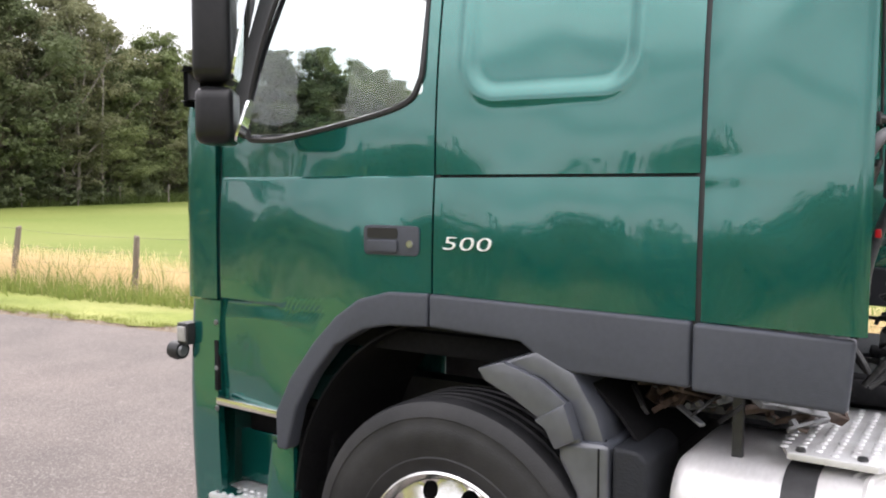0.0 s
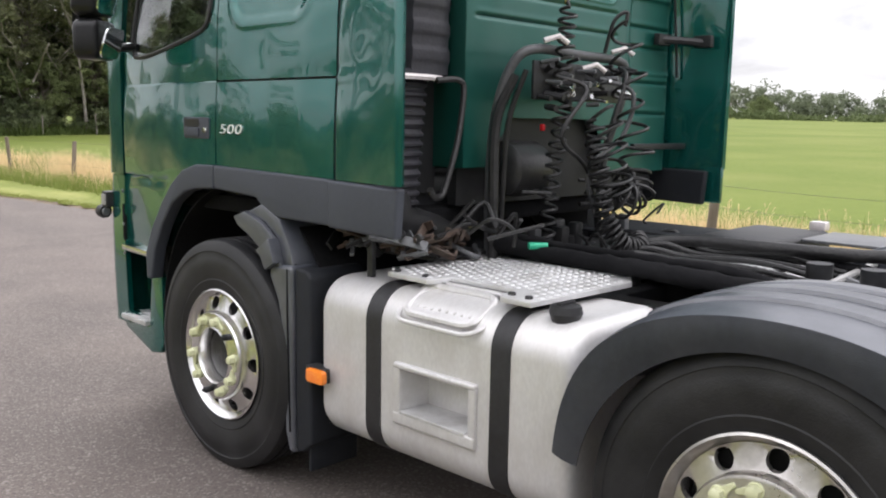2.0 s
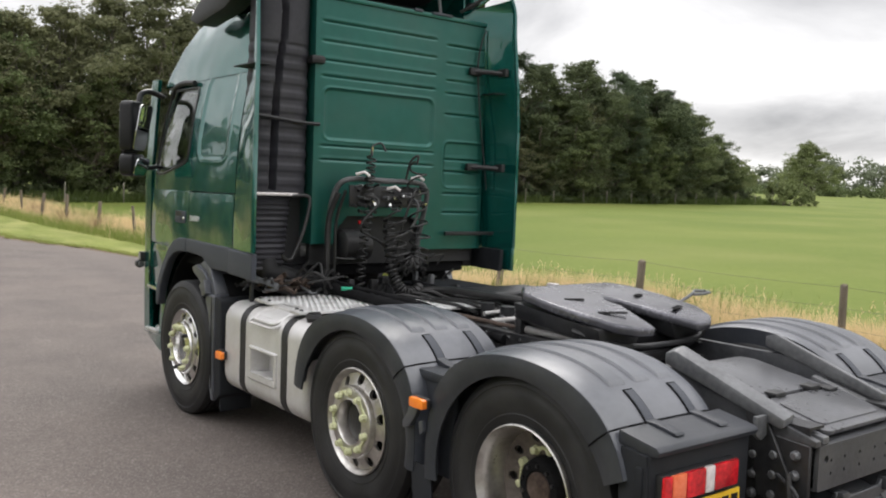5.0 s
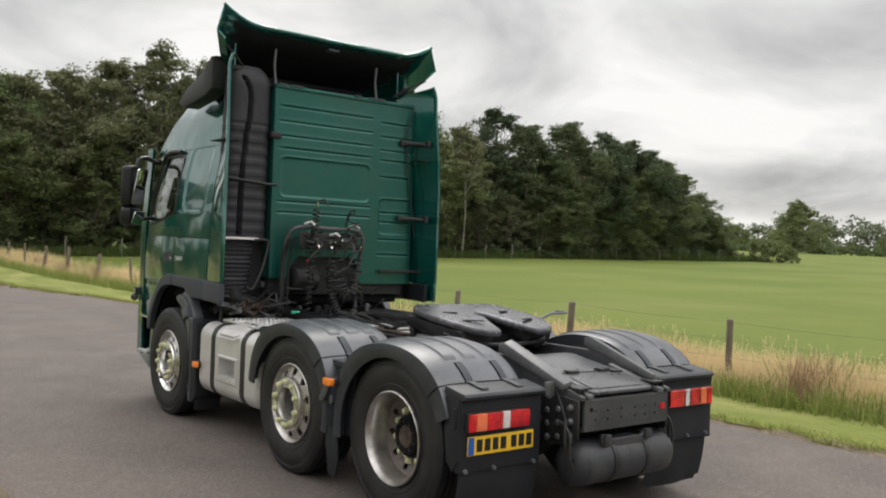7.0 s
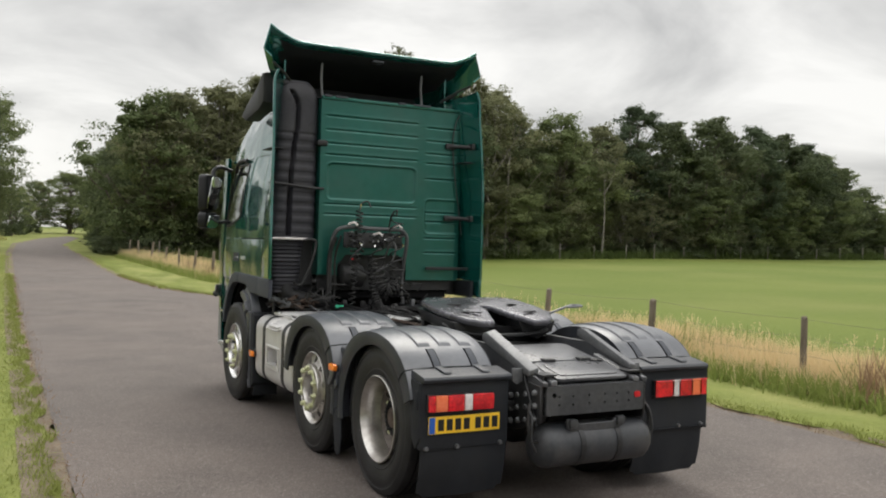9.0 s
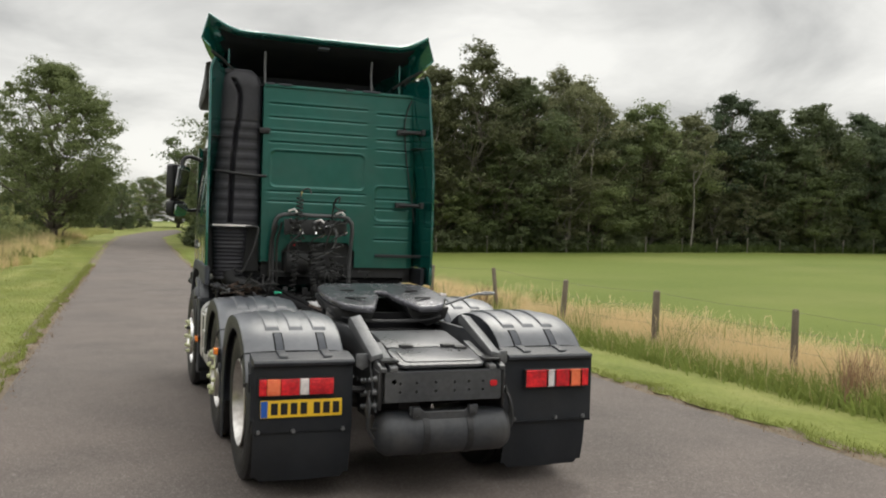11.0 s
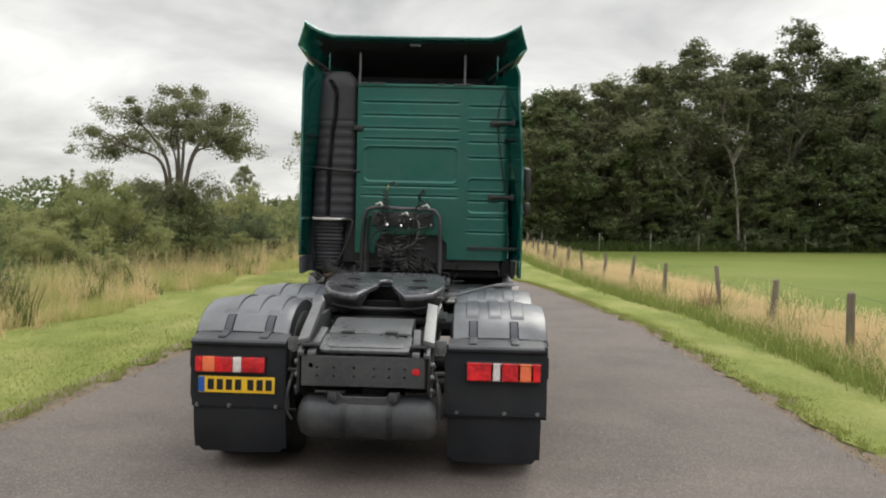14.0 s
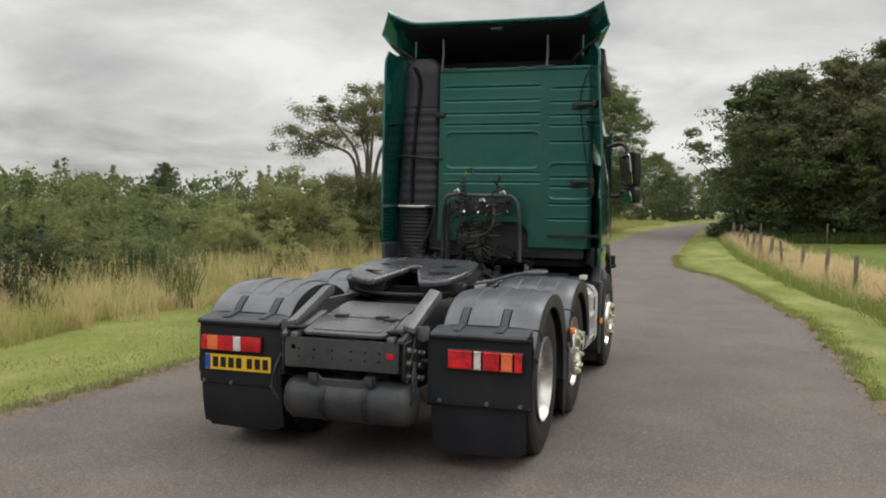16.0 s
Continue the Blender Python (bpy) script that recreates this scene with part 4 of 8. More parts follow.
while x0 < 71:       # lower trees between the tall ones
    plant(random.choice(("mid", "mid", "dark", "olive")), x0, wood_edge(x0) + random.uniform(-0.3, 0.8), random.uniform(3.4, 6.8), 1.35)
    x0 += random.uniform(1.7, 3.0)
first = 0
for row, step in ((5.0, 3.4), (9.5, 4.0)):
    x0 = 7.0
    while x0 < 68 - row:
        h = float(np.interp(x0, [e[0] for e in EDGE], [e[2] for e in EDGE])) * random.uniform(0.86, 0.98) / 10.5
        k = first % 2
        put_ = stand if first < 2 else again
        ob = put_(WOOD_FAR[k], x0 + random.uniform(-1, 1), wood_edge(x0) + row + random.uniform(-1, 1.5), random.uniform(0, 360), (h * 1.1, h * 1.1, h))
        ob["group"] = "trees of the wood"
        first += 1
        x0 += random.uniform(step * 0.8, step * 1.2)
y0 = 49.0
while y0 < 96:        # the wood's flank along the lane
    plant(random.choice(("dark", "mid", "olive", "dark")), road_r(y0) + 4.6 + random.uniform(-0.4, 0.8), y0, random.uniform(8.5, 9.8))
    y0 += random.uniform(2.4, 3.4)


def pale_tree(x, y, limbs, top):
    """Bare pale limbs in front of the dark wood, with a thin crown over them."""
    t = new("woodland_tree")
    tagged(t, "pale bare-limbed tree standing before the wood", "tree")
    bm = bmesh.new()
    cs, rs, ks = [], [], []
    for foot, mid, tip, r in limbs:
        add_tube(bm, spline([foot, mid, tip], 6), r, 7, r * 0.45)
        for k in range(5):
            e = Vector(tip) + Vector((rng.normal(0, 0.5), rng.normal(0, 0.4), rng.uniform(0.2, top)))
            branch(bm, tip, e, r * 0.4, 0.012, 0.2, 4)
            cs.append(np.array(e)); rs.append(rng.uniform(0.35, 0.75)); ks.append(int(rng.uniform(70, 150)))
    part("trunk", bm, M["trunk_pale"], t)
    quads("crown", leaf_cloud(cs, rs, ks, 0.09), 4, M["leaf_brown"], t)
    return stand(t, x, y, 0, (1, 1, 1))


pale_tree(26.2, 44.9, (((0, 0, -0.3), (0.1, 0, 3.0), (0.0, 0, 5.4), 0.13), ((0.0, 0, 5.2), (-0.35, 0, 6.5), (-0.85, 0, 8.0), 0.075), ((0.0, 0, 5.2), (0.0, 0.1, 6.8), (-0.15, 0.1, 8.6), 0.085),
                       ((0.05, 0, 5.2), (0.45, 0, 6.6), (0.75, 0, 8.2), 0.075), ((0.15, 0, 5.3), (1.1, 0, 6.6), (2.0, 0, 8.0), 0.06)), 2.4)
pale_tree(27.5, 44.6, (((0, 0, -0.3), (0.05, 0, 3.2), (0.2, 0, 6.4), 0.07),), 1.6)
pale_tree(47.4, 44.9, (((0, 0, -0.3), (0.3, 0, 2.0), (0.7, 0, 3.6), 0.10), ((0.7, 0, 3.5), (0.9, 0, 4.6), (0.6, 0, 6.2), 0.065), ((0.7, 0, 3.5), (1.3, 0, 4.8), (1.9, 0, 6.2), 0.055)), 1.5)
pale_tree(16.5, 45.0, (((0, 0, -0.3), (-0.2, 0, 2.8), (-0.5, 0, 5.2), 0.09), ((-0.5, 0, 5.1), (-1.0, 0, 6.4), (-1.2, 0, 8.0), 0.06), ((-0.5, 0, 5.1), (0.1, 0, 6.4), (0.4, 0, 8.2), 0.06)), 2.2)
pale_tree(36.0, 45.0, (((0, 0, -0.3), (0.2, 0, 2.8), (0.1, 0, 5.6), 0.075), ((0.1, 0, 4.6), (0.7, 0, 5.6), (1.1, 0, 6.8), 0.05)), 1.4)
# undergrowth along the foot of the wood
UNDER = [bush("undergrowth_bush", "dark undergrowth at the foot of the wood", 3.2, 2.2, M["leaf_dark"], 26, 120, 0.085, spiky=0.1),
         bush("undergrowth_bush", "green undergrowth at the foot of the wood", 3.0, 2.0, M["leaf_mid"], 26, 120, 0.085, spiky=0.1)]
spots = [(float(x) + random.uniform(-0.8, 0.8), wood_edge(x) + random.uniform(-0.6, 0.5)) for x in np.arange(5, 74, 1.9)] + [(road_r(y) + 3.0 + random.uniform(-0.4, 0.4), float(y)) for y in np.arange(48, 90, 2.2)]
for i, (px, py) in enumerate(spots):
    s = random.uniform(0.7, 1.05)
    (stand if i < 2 else again)(UNDER[i % 2] if random.random() < 0.35 or i < 2 else UNDER[0], px, py, random.uniform(0, 360), (s, s, random.uniform(0.35, 0.9)), -0.1)
for px, py, s in ((74.0, 43.8, 1.0), (76.2, 43.4, 0.8), (78.0, 43.6, 0.55)):
    again(UNDER[1], px, py, px * 31, (s * 1.2, s * 1.2, s * 1.4), -0.1)
# rough grass strip before the wood, the shade there put into its dark colour
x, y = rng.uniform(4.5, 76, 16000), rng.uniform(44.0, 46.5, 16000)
tagged(blades("wood_edge_weeds", x, y, -0.05 + 0 * x, rng.uniform(0.25, 0.75, len(x)), rng.uniform(0.03, 0.07, len(x)), M["weed_dark"], 0.4, short=True), "rank weeds coloured dark for the shade at the foot of the wood", "weeds", kind="stuff")
# inner wall of dark leaves, added to stand for the shade deep in the wood
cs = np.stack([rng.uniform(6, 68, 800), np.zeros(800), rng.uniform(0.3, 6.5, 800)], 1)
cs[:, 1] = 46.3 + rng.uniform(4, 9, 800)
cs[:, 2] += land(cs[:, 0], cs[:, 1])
tagged(quads("deep_wood", leaf_cloud(cs, np.full(800, 1.1), [40] * 800, 0.22), 4, M["leaf_dark"]), "dark leaves that stand in for the shade deep in the wood", "woodland", kind="stuff")
# lone trees
stand(hawthorn(), -8.2, 19.6, 0, (1, 1, 1))
thicket = bush("hedge_bush", "dense dark hawthorn bush round the foot of a tree", 2.9, 2.6, M["leaf_mid"], 60, 480, 0.026, spiky=0.1)
stand(thicket, -8.3, 19.4, 15)
lane_tree = tree("roadside_tree", "tall roadside ash tree with a loose crown", 11.2, 4.5, M["leaf_mid"], 200, 380, 0.070, 0.26, 0.14, openness=0.2, narrow=1.5, tight=0.2)
stand(lane_tree, -5.5, 53.0)
for px, py, turn, sc in ((-9.5, 78, 120, (0.8, 0.8, 0.7)), (-4.6, 107, 220, (0.9, 0.9, 0.75)), (6.5, 124, 20, (1.2, 1.2, 0.75)), (14, 132, 70, (1.2, 1.2, 0.75))):
    again(lane_tree, px, py, turn, sc)
round_tree = tree("pasture_tree", "round green tree standing alone in the pasture", 11.5, 6.2, M["leaf_mid"], 120, 150, 0.20, 0.4, 0.10)
stand(round_tree, 180, 102)
for px, py, s in ((262, 172, 0.7), (330, 150, 0.65), (420, 190, 0.9), (520, 205, 0.8)):
    again(round_tree, px, py, px, (1.3 * s, 1.3 * s, s))
# hedge on the other side of the lane
HEDGE = [bush("hedge_bush", "dark green bush in the overgrown hedge", 2.6, 2.0, M["leaf_dark"], 46, 560, 0.024, spiky=0.10),
         bush("hedge_bush", "bushy hawthorn in the overgrown hedge", 3.0, 2.3, M["leaf_hedge"], 50, 560, 0.025, spiky=0.06),
         bush("hedge_bush", "dark bramble and hawthorn in the overgrown hedge", 3.2, 2.1, M["leaf_mid"], 50, 560, 0.024, spiky=0.08),
         bush("hedge_bush", "narrow-leaved willow shoots in the overgrown hedge", 2.8, 2.5, M["leaf_hedge"], 46, 560, 0.038, spiky=0.22, up=0.9, slim=0.22)]
HEDGE_FAR = [bush("hedge_bush", "hawthorn at the back of the hedge", 3.0, 2.3, M["leaf_hedge"], 44, 190, 0.046, spiky=0.12, up=0.5, slim=0.35),
             bush("hedge_bush", "dark bramble at the back of the hedge", 3.2, 2.1, M["leaf_mid"], 44, 190, 0.046, spiky=0.08)]
spots = [(bank_x(y) - 3.5 + random.uniform(-0.6, 0.5), float(y) + random.uniform(-0.4, 0.4), 1.0) for y in np.arange(-12, 75, 1.35)]
spots += [(bank_x(y) - 2.2 + random.uniform(-0.4, 0.5), float(y) + random.uniform(-0.6, 0.6), 0.5) for y in np.arange(-8, 60, 1.5) if random.random() < 0.8]
spots += [(bank_x(y) - 5.6 + random.uniform(-0.8, 0.8), float(y), 1.12) for y in np.arange(-20, 72, 2.0)] + [(-15.5 + random.uniform(-1, 1), float(y), 1.0) for y in np.arange(-20, 60, 3.0)]
far_used = 0
for i, (px, py, tall) in enumerate(spots):
    k = i if i < 4 else random.choices(range(4), (3, 2.0, 3, 2.2))[0]
    s = random.uniform(0.68, 1.18) * tall
    if i >= 4 and (px < bank_x(py) - 4.6 or py > 40):
        src, used_up = HEDGE_FAR[i % 2], far_used >= 2
        if not used_up:
            src = HEDGE_FAR[far_used]; far_used += 1
    else:
        src, used_up = HEDGE[k], i >= 4
    ob = (again if used_up else stand)(src, px, py, random.uniform(0, 360), (s * 1.1, s * 1.1, s))
    ob["group"] = "bushes of the hedge"
yb = bush("flowering_bush", "yellow-green bush among the hedge", 1.3, 1.5, M["leaf_yellow"], 26, 260, 0.026, spiky=0.05)
stand(yb, -8.1, 13.7, 0, (1.1, 1.1, 1.12))
# far hedges and low wooded hills at the horizon
NH = 700
s = rng.random(NH)
cs = np.stack([140 + 170 * s, 165 - 150 * s + rng.normal(0, 3, NH), np.zeros(NH)], 1)
cs[:, 2] = land(cs[:, 0], cs[:, 1]) + rng.uniform(0.2, 2.6, NH) * (0.6 + 0.4 * np.sin(cs[:, 0] * 0.13))
tagged(quads("far_hedge", leaf_cloud(cs, rng.uniform(0.9, 1.9, NH), [60] * NH, 0.30), 4, M["leaf_mid"]), "distant dark hedgerow across the pasture", "hedgerow", kind="stuff")
# wooded rise, its distance haze carried by the leaf colour alone
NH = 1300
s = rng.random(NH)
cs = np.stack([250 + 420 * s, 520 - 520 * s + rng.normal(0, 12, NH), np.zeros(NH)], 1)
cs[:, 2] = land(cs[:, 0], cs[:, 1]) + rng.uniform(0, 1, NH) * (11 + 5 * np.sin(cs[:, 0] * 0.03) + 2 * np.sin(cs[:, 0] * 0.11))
tagged(quads("far_woods", leaf_cloud(cs, rng.uniform(3, 6.5, NH), [60] * NH, 0.95), 4, M["leaf_haze"]), "distant wooded rise at the horizon, haze tinted into its leaves", "woodland", kind="stuff")
cs = np.stack([rng.uniform(-230, -30, 600), np.zeros(600), np.zeros(600)], 1)
cs[:, 1] = 84 + 0.1 * cs[:, 0] + rng.normal(0, 7, 600); cs[:, 2] = rng.uniform(0.5, 4, 600) + land(cs[:, 0], cs[:, 1])
tagged(quads("far_hedge", leaf_cloud(cs, rng.uniform(1.0, 2.0, 600), [70] * 600, 0.26), 4, M["leaf_mid"]), "distant dark hedgerow beyond the near hedge", "hedgerow", kind="stuff")
# small trees behind the near hedge, across the lane from the cab
KINDS = ("dark", "mid", "olive")
for px, py, h in ((-52, 22, 4.2), (-58, 30, 4), (-60, -2, 4), (-38, 34, 4.4), (-30, 40, 4.2)):
    plant(KINDS[abs(px) % 3], px, py, h)
# unseen trees added to close the lane behind and darken the back wall's reflections
for i in range(16):
    s = random.uniform(0.7, 1.0)
    again(WOOD_FAR[i % 2], -62 + 8.2 * i + random.uniform(-2, 2), -52 + random.uniform(-5, 5), i * 77.0, (s * 1.4, s * 1.4, s))
# trees that close the far end of the lane
for px, py, h in ((-1.3, 96, 5.2), (-3, 104, 5.6), (-0.4, 109, 6), (-5, 92, 4.6), (7.4, 97, 6.2), (8.4, 106, 6.4), (1.3, 118, 6.8)):
    s = h / 10.5
    again(WOOD_FAR[py % 2], px, py, px * 50, (s * 1.3, s * 1.3, s))
    again(UNDER[py % 2], px, py - 1.6, px * 30, (0.8, 0.8, 0.8), -0.1)
for px, py, h in ((-11, 97, 7.5), (-16.5, 90, 6.6), (-3, 113, 6.8), (2.4, 123, 7.2), (9, 120, 7.6), (15.5, 113, 8.5), (-8.3, 111, 6.8), (20.8, 110, 9.5), (-23, 84, 6.6)):
    plant(KINDS[int(abs(px)) % 3], px, py, h)


# ---------------------------------------------------------------- the lorry
# x to its right, y ahead, drive axle at y = 0
truck = new("tractor_unit")
tagged(truck, "dark green three-axle lorry tractor unit parked on the lane", "lorry")
AXLE_2, AXLE_1, TYRE = 1.365, 3.92, 0.53


# ---- wheels: axis along x, outer face towards -x
def ring_with_holes(radii, at, holes, hole_r, hole_at, depth, hole_shape=1.0, segs=60):
    """A flat ring with round holes, pushed in along x, then dished by at(radius)."""
    b = bmesh.new()

    def loop(r, cx=0.0, cy=0.0, n=segs, stretch=1.0, turn=0.0):
        vs = []
        for i in range(n):
            a = 2 * math.pi * i / n
            u, v = r * math.cos(a), r * stretch * math.sin(a)
            vs.append(b.verts.new((0, cx + u * math.cos(turn) - v * math.sin(turn), cy + u * math.sin(turn) + v * math.cos(turn))))
        return [b.edges.new((vs[i], vs[(i + 1) % n])) for i in range(n)]
    es = loop(radii[0]) + loop(radii[1])
    for i in range(holes):
        a = 2 * math.pi * (i + 0.5) / holes
        es += loop(hole_r, hole_at * math.cos(a), hole_at * math.sin(a), 14, hole_shape, a)
    bmesh.ops.triangle_fill(b, use_beauty=True, use_dissolve=False, edges=es)
    fs = b.faces[:]
    bmesh.ops.recalc_face_normals(b, faces=fs)
    ext = bmesh.ops.extrude_face_region(b, geom=fs)
    for v in (g for g in ext["geom"] if isinstance(g, bmesh.types.BMVert)):
        v.co.x += depth
    for v in b.verts:
        v.co.x += at(math.hypot(v.co.y, v.co.z))
    bmesh.ops.recalc_face_normals(b, faces=b.faces[:])
    return b


def tyre_mesh(width, seed):
    w = width / 2
    prof = [(0.292, -w * 0.70), (0.300, -w * 0.82), (0.330, -w * 0.90), (0.345, -w * 0.93), (0.350, -w * 0.915), (0.40, -w * 1.0), (0.445, -w * 0.99), (0.450, -w * 0.975),
            (0.475, -w * 0.965), (0.478, -w * 0.985), (0.505, -w * 0.93), (0.523, -w * 0.85), (0.529, -w * 0.72)]
    for g in (-0.46, -0.16, 0.16, 0.46):
        prof += [(0.530, w * (g - 0.06)), (0.517, w * (g - 0.045)), (0.517, w * (g + 0.045)), (0.530, w * (g + 0.06))]
    prof += [(0.529, w * 0.72), (0.523, w * 0.85), (0.505, w * 0.93), (0.475, w * 0.97), (0.40, w), (0.33, w * 0.9), (0.292, w * 0.7)]
    return lathe(prof, "x", segs=72)


def nut_mesh():
    b = bmesh.new()
    add_prism(b, [(0.0165 * math.cos(radians(60 * i)), 0.0165 * math.sin(radians(60 * i))) for i in range(6)], "x", -0.030, 0.0, 0.002, 1)
    add_lathe(b, [(0.0, -0.038), (0.009, -0.038), (0.009, -0.028)], "x", segs=10)
    return b


def pointer_mesh():
    """Moulded cap over the nut with a pointing tail."""
    b = bmesh.new()
    add_prism(b, [(0.023 * math.cos(radians(a)), 0.023 * math.sin(radians(a))) for a in range(40, 325, 20)] + [(0.020, -0.012), (0.055, -0.006), (0.055, 0.006), (0.020, 0.012)], "x", -0.010, 0.0, 0.002, 1)
    add_lathe(b, [(0.021, -0.008), (0.019, -0.030), (0.013, -0.034), (0.0, -0.034)], "x", segs=6)
    return b


NUT = None


def nuts_on(wheel, face, seed, skip=()):
    """Ten nuts on the bolt circle, most under lime pointer caps turned towards a neighbour."""
    global NUT
    if NUT is None:
        NUT = (part("wheel_nut", nut_mesh(), M["steel"], wheel), part("nut_pointer", pointer_mesh(), M["lime"], wheel, "lime plastic nut pointer"))
        for o in NUT:
            o.matrix_basis = pose(face, 0.1675, 0)
        fresh = True
    else:
        fresh = False
    for i in range(10):
        a = 2 * math.pi * (i + 0.3) / 10
        at = (face, 0.1675 * math.cos(a), 0.1675 * math.sin(a))
        capped = i not in skip
        turn = math.degrees(a) + (95 if i % 2 == 0 else -95) + random.uniform(-12, 12)
        src = NUT[1] if capped else NUT[0]
        if fresh and ((capped and i == 0) or (not capped and i == (skip[0] if skip else -1))):
            src.matrix_basis = pose(*at, turn, 0, 0)
            continue
        share(src, wheel, pose(*at, turn, 0, 0))


def steer_wheel(y, side, metal, seed, skip=()):
    """Outward-dished alloy disc."""
    at = lambda r: curve1([(0.10, -0.178), (0.195, -0.172), (0.203, -0.135), (0.262, -0.112), (0.285, -0.120)])(r)
    b = ring_with_holes((0.203, 0.272), at, 10, 0.0305, 0.238, 0.02, 1.0)
    rim = part("wheel", b, metal, truck, "bright alloy wheel rim with round hand holes", 30)
    b = lathe([(0.272, -0.110), (0.281, -0.128), (0.296, -0.146), (0.303, -0.142), (0.302, -0.128), (0.283, -0.105), (0.278, -0.06), (0.27, 0.10), (0.29, 0.12), (0.26, 0.11), (0.262, -0.09), (0.272, -0.110)], "x", segs=64)
    part("rim_flange", b, metal, rim)
    b = lathe([(0.203, -0.118), (0.206, -0.160), (0.200, -0.172), (0.190, -0.176), (0.142, -0.176), (0.128, -0.182), (0.122, -0.172), (0.118, -0.105), (0.110, -0.098)], "x", segs=56)
    part("rim_centre", b, metal, rim, "stepped bolt ring")
    b = lathe([(0.119, -0.110), (0.117, -0.120), (0.095, -0.128), (0.06, -0.132), (0.0, -0.132)], "x", segs=40)
    part("hub", b, M["steel"], rim, "dark hub cap")
    part("brake_drum", lathe([(0.0, -0.04), (0.255, -0.05), (0.255, 0.12), (0.0, 0.12)], "x", segs=36), M["black"], rim)
    part("tyre", tyre_mesh(0.315, seed), M["rubber"], rim, "worn black rubber tyre", 25)
    nuts_on(rim, -0.176, seed, skip)
    rim.matrix_basis = pose(side * 1.03, y, TYRE, 20 * seed, 0, 0 if side < 0 else 180)
    return rim


def twin_wheel(y, side, seed):
    """Deep-dished outer wheel of a twin pair, with the inner one behind it."""
    at = lambda r: curve1([(0.10, 0.035), (0.2, 0.03), (0.262, 0.0)])(r)
    b = ring_with_holes((0.135, 0.262), at, 10, 0.022, 0.222, 0.014, 1.0)
    rim = part("wheel", b, M["rimdirty"], truck, "deep-dished dusty steel wheel rim", 30)
    b = lathe([(0.262, 0.01), (0.262, -0.02), (0.268, -0.06), (0.274, -0.105), (0.284, -0.125), (0.296, -0.150), (0.303, -0.146), (0.302, -0.130), (0.285, -0.10), (0.280, 0.10), (0.262, 0.10), (0.262, 0.01)], "x", segs=64)
    part("rim_barrel", b, M["rimsilver"], rim, "silver rim barrel")
    b = lathe([(0.142, 0.035), (0.136, 0.0), (0.128, -0.022), (0.118, -0.032), (0.080, -0.034), (0.076, -0.028), (0.0, -0.026)], "x", segs=40)
    hub = part("hub", b, M["liner"], rim, "oily dark axle hub")
    part("hub_flange", lathe([(0.074, -0.026), (0.070, -0.034), (0.030, -0.036), (0.0, -0.036)], "x", segs=28), M["rust"], hub, "rusty hub centre")
    b = bmesh.new()
    for i in range(10):
        a = 2 * math.pi * i / 10
        add_lathe(b, [(0.0, -0.046), (0.008, -0.045), (0.010, -0.030)], "x", (0, 0.100 * math.cos(a), 0.100 * math.sin(a)), 6)
    tagged(part("hub_bolts", b, M["steel"], hub), kind="stuff")
    part("brake_drum", lathe([(0.0, 0.05), (0.24, 0.05), (0.24, 0.35), (0.0, 0.35)], "x", segs=36), M["black"], rim)
    part("tyre", tyre_mesh(0.30, seed), M["rubber"], rim, "worn black rubber tyre", 25)
    inner = part("inner_tyre", tyre_mesh(0.30, seed + 3), M["rubber"], rim, "inner tyre of the twin pair", 25)
    inner.matrix_basis = pose(0.335, 0, 0)
    nuts_on(rim, 0.03, seed)
    rim.matrix_basis = pose(side * 1.03, y, TYRE, 17 * seed, 0, 0 if side < 0 else 180)
    return rim


for sd in (-1, 1):
    steer_wheel(AXLE_1, sd, M["alu"], 1, (3, 7))
    steer_wheel(AXLE_2, sd, M["rimsilver"], 2)
    twin_wheel(0.0, sd, 3)
for yy, nm in ((AXLE_1, "front_axle"), (AXLE_2, "pusher_axle"), (0.0, "drive_axle")):
    b = bmesh.new()
    add_lathe(b, [(0.0, -0.9), (0.07, -0.9), (0.07, 0.9), (0.0, 0.9)], "x", (0, yy, TYRE - (0.06 if yy else 0)), 20)
    if yy == 0.0:
        add_lathe(b, [(0.0, -0.22), (0.12, -0.22), (0.25, -0.08), (0.25, 0.08), (0.12, 0.22), (0.0, 0.22)], "x", (0, 0, TYRE), 28)
    part(nm, b, M["steel"], truck)

# ---- chassis
for sd in (-1, 1):
    b = bmesh.new()
    o = [(0.30, 0.66), (0.41, 0.66), (0.41, 0.93), (0.30, 0.93), (0.30, 0.918), (0.398, 0.918), (0.398, 0.672), (0.30, 0.672)]
    add_prism(b, [(sd * u, v) for u, v in o], "y", -0.90, 4.9)
    part("chassis_rail", b, M["steel"], truck, "dark steel channel rail")
    # bolt heads along the rail's web
    b = bmesh.new()
    for i in range(26):
        yy = -0.75 + i * 0.135
        for zz in (0.72, 0.87):
            add_lathe(b, [(0.0, -0.013), (0.011, -0.013), (0.013, 0.0)], "x", (sd * 0.41 + (0 if sd < 0 else 0.013), yy, zz), 6)
    tagged(part("rail_bolts", b, M["greysteel"], truck), kind="stuff")
for yy in (-0.2, 0.85, 1.9, 2.6):
    part("cross_member", rbox(-0.40, 0.40, yy - 0.06, yy + 0.06, 0.68, 0.86, b=0.02), M["steel"], truck)

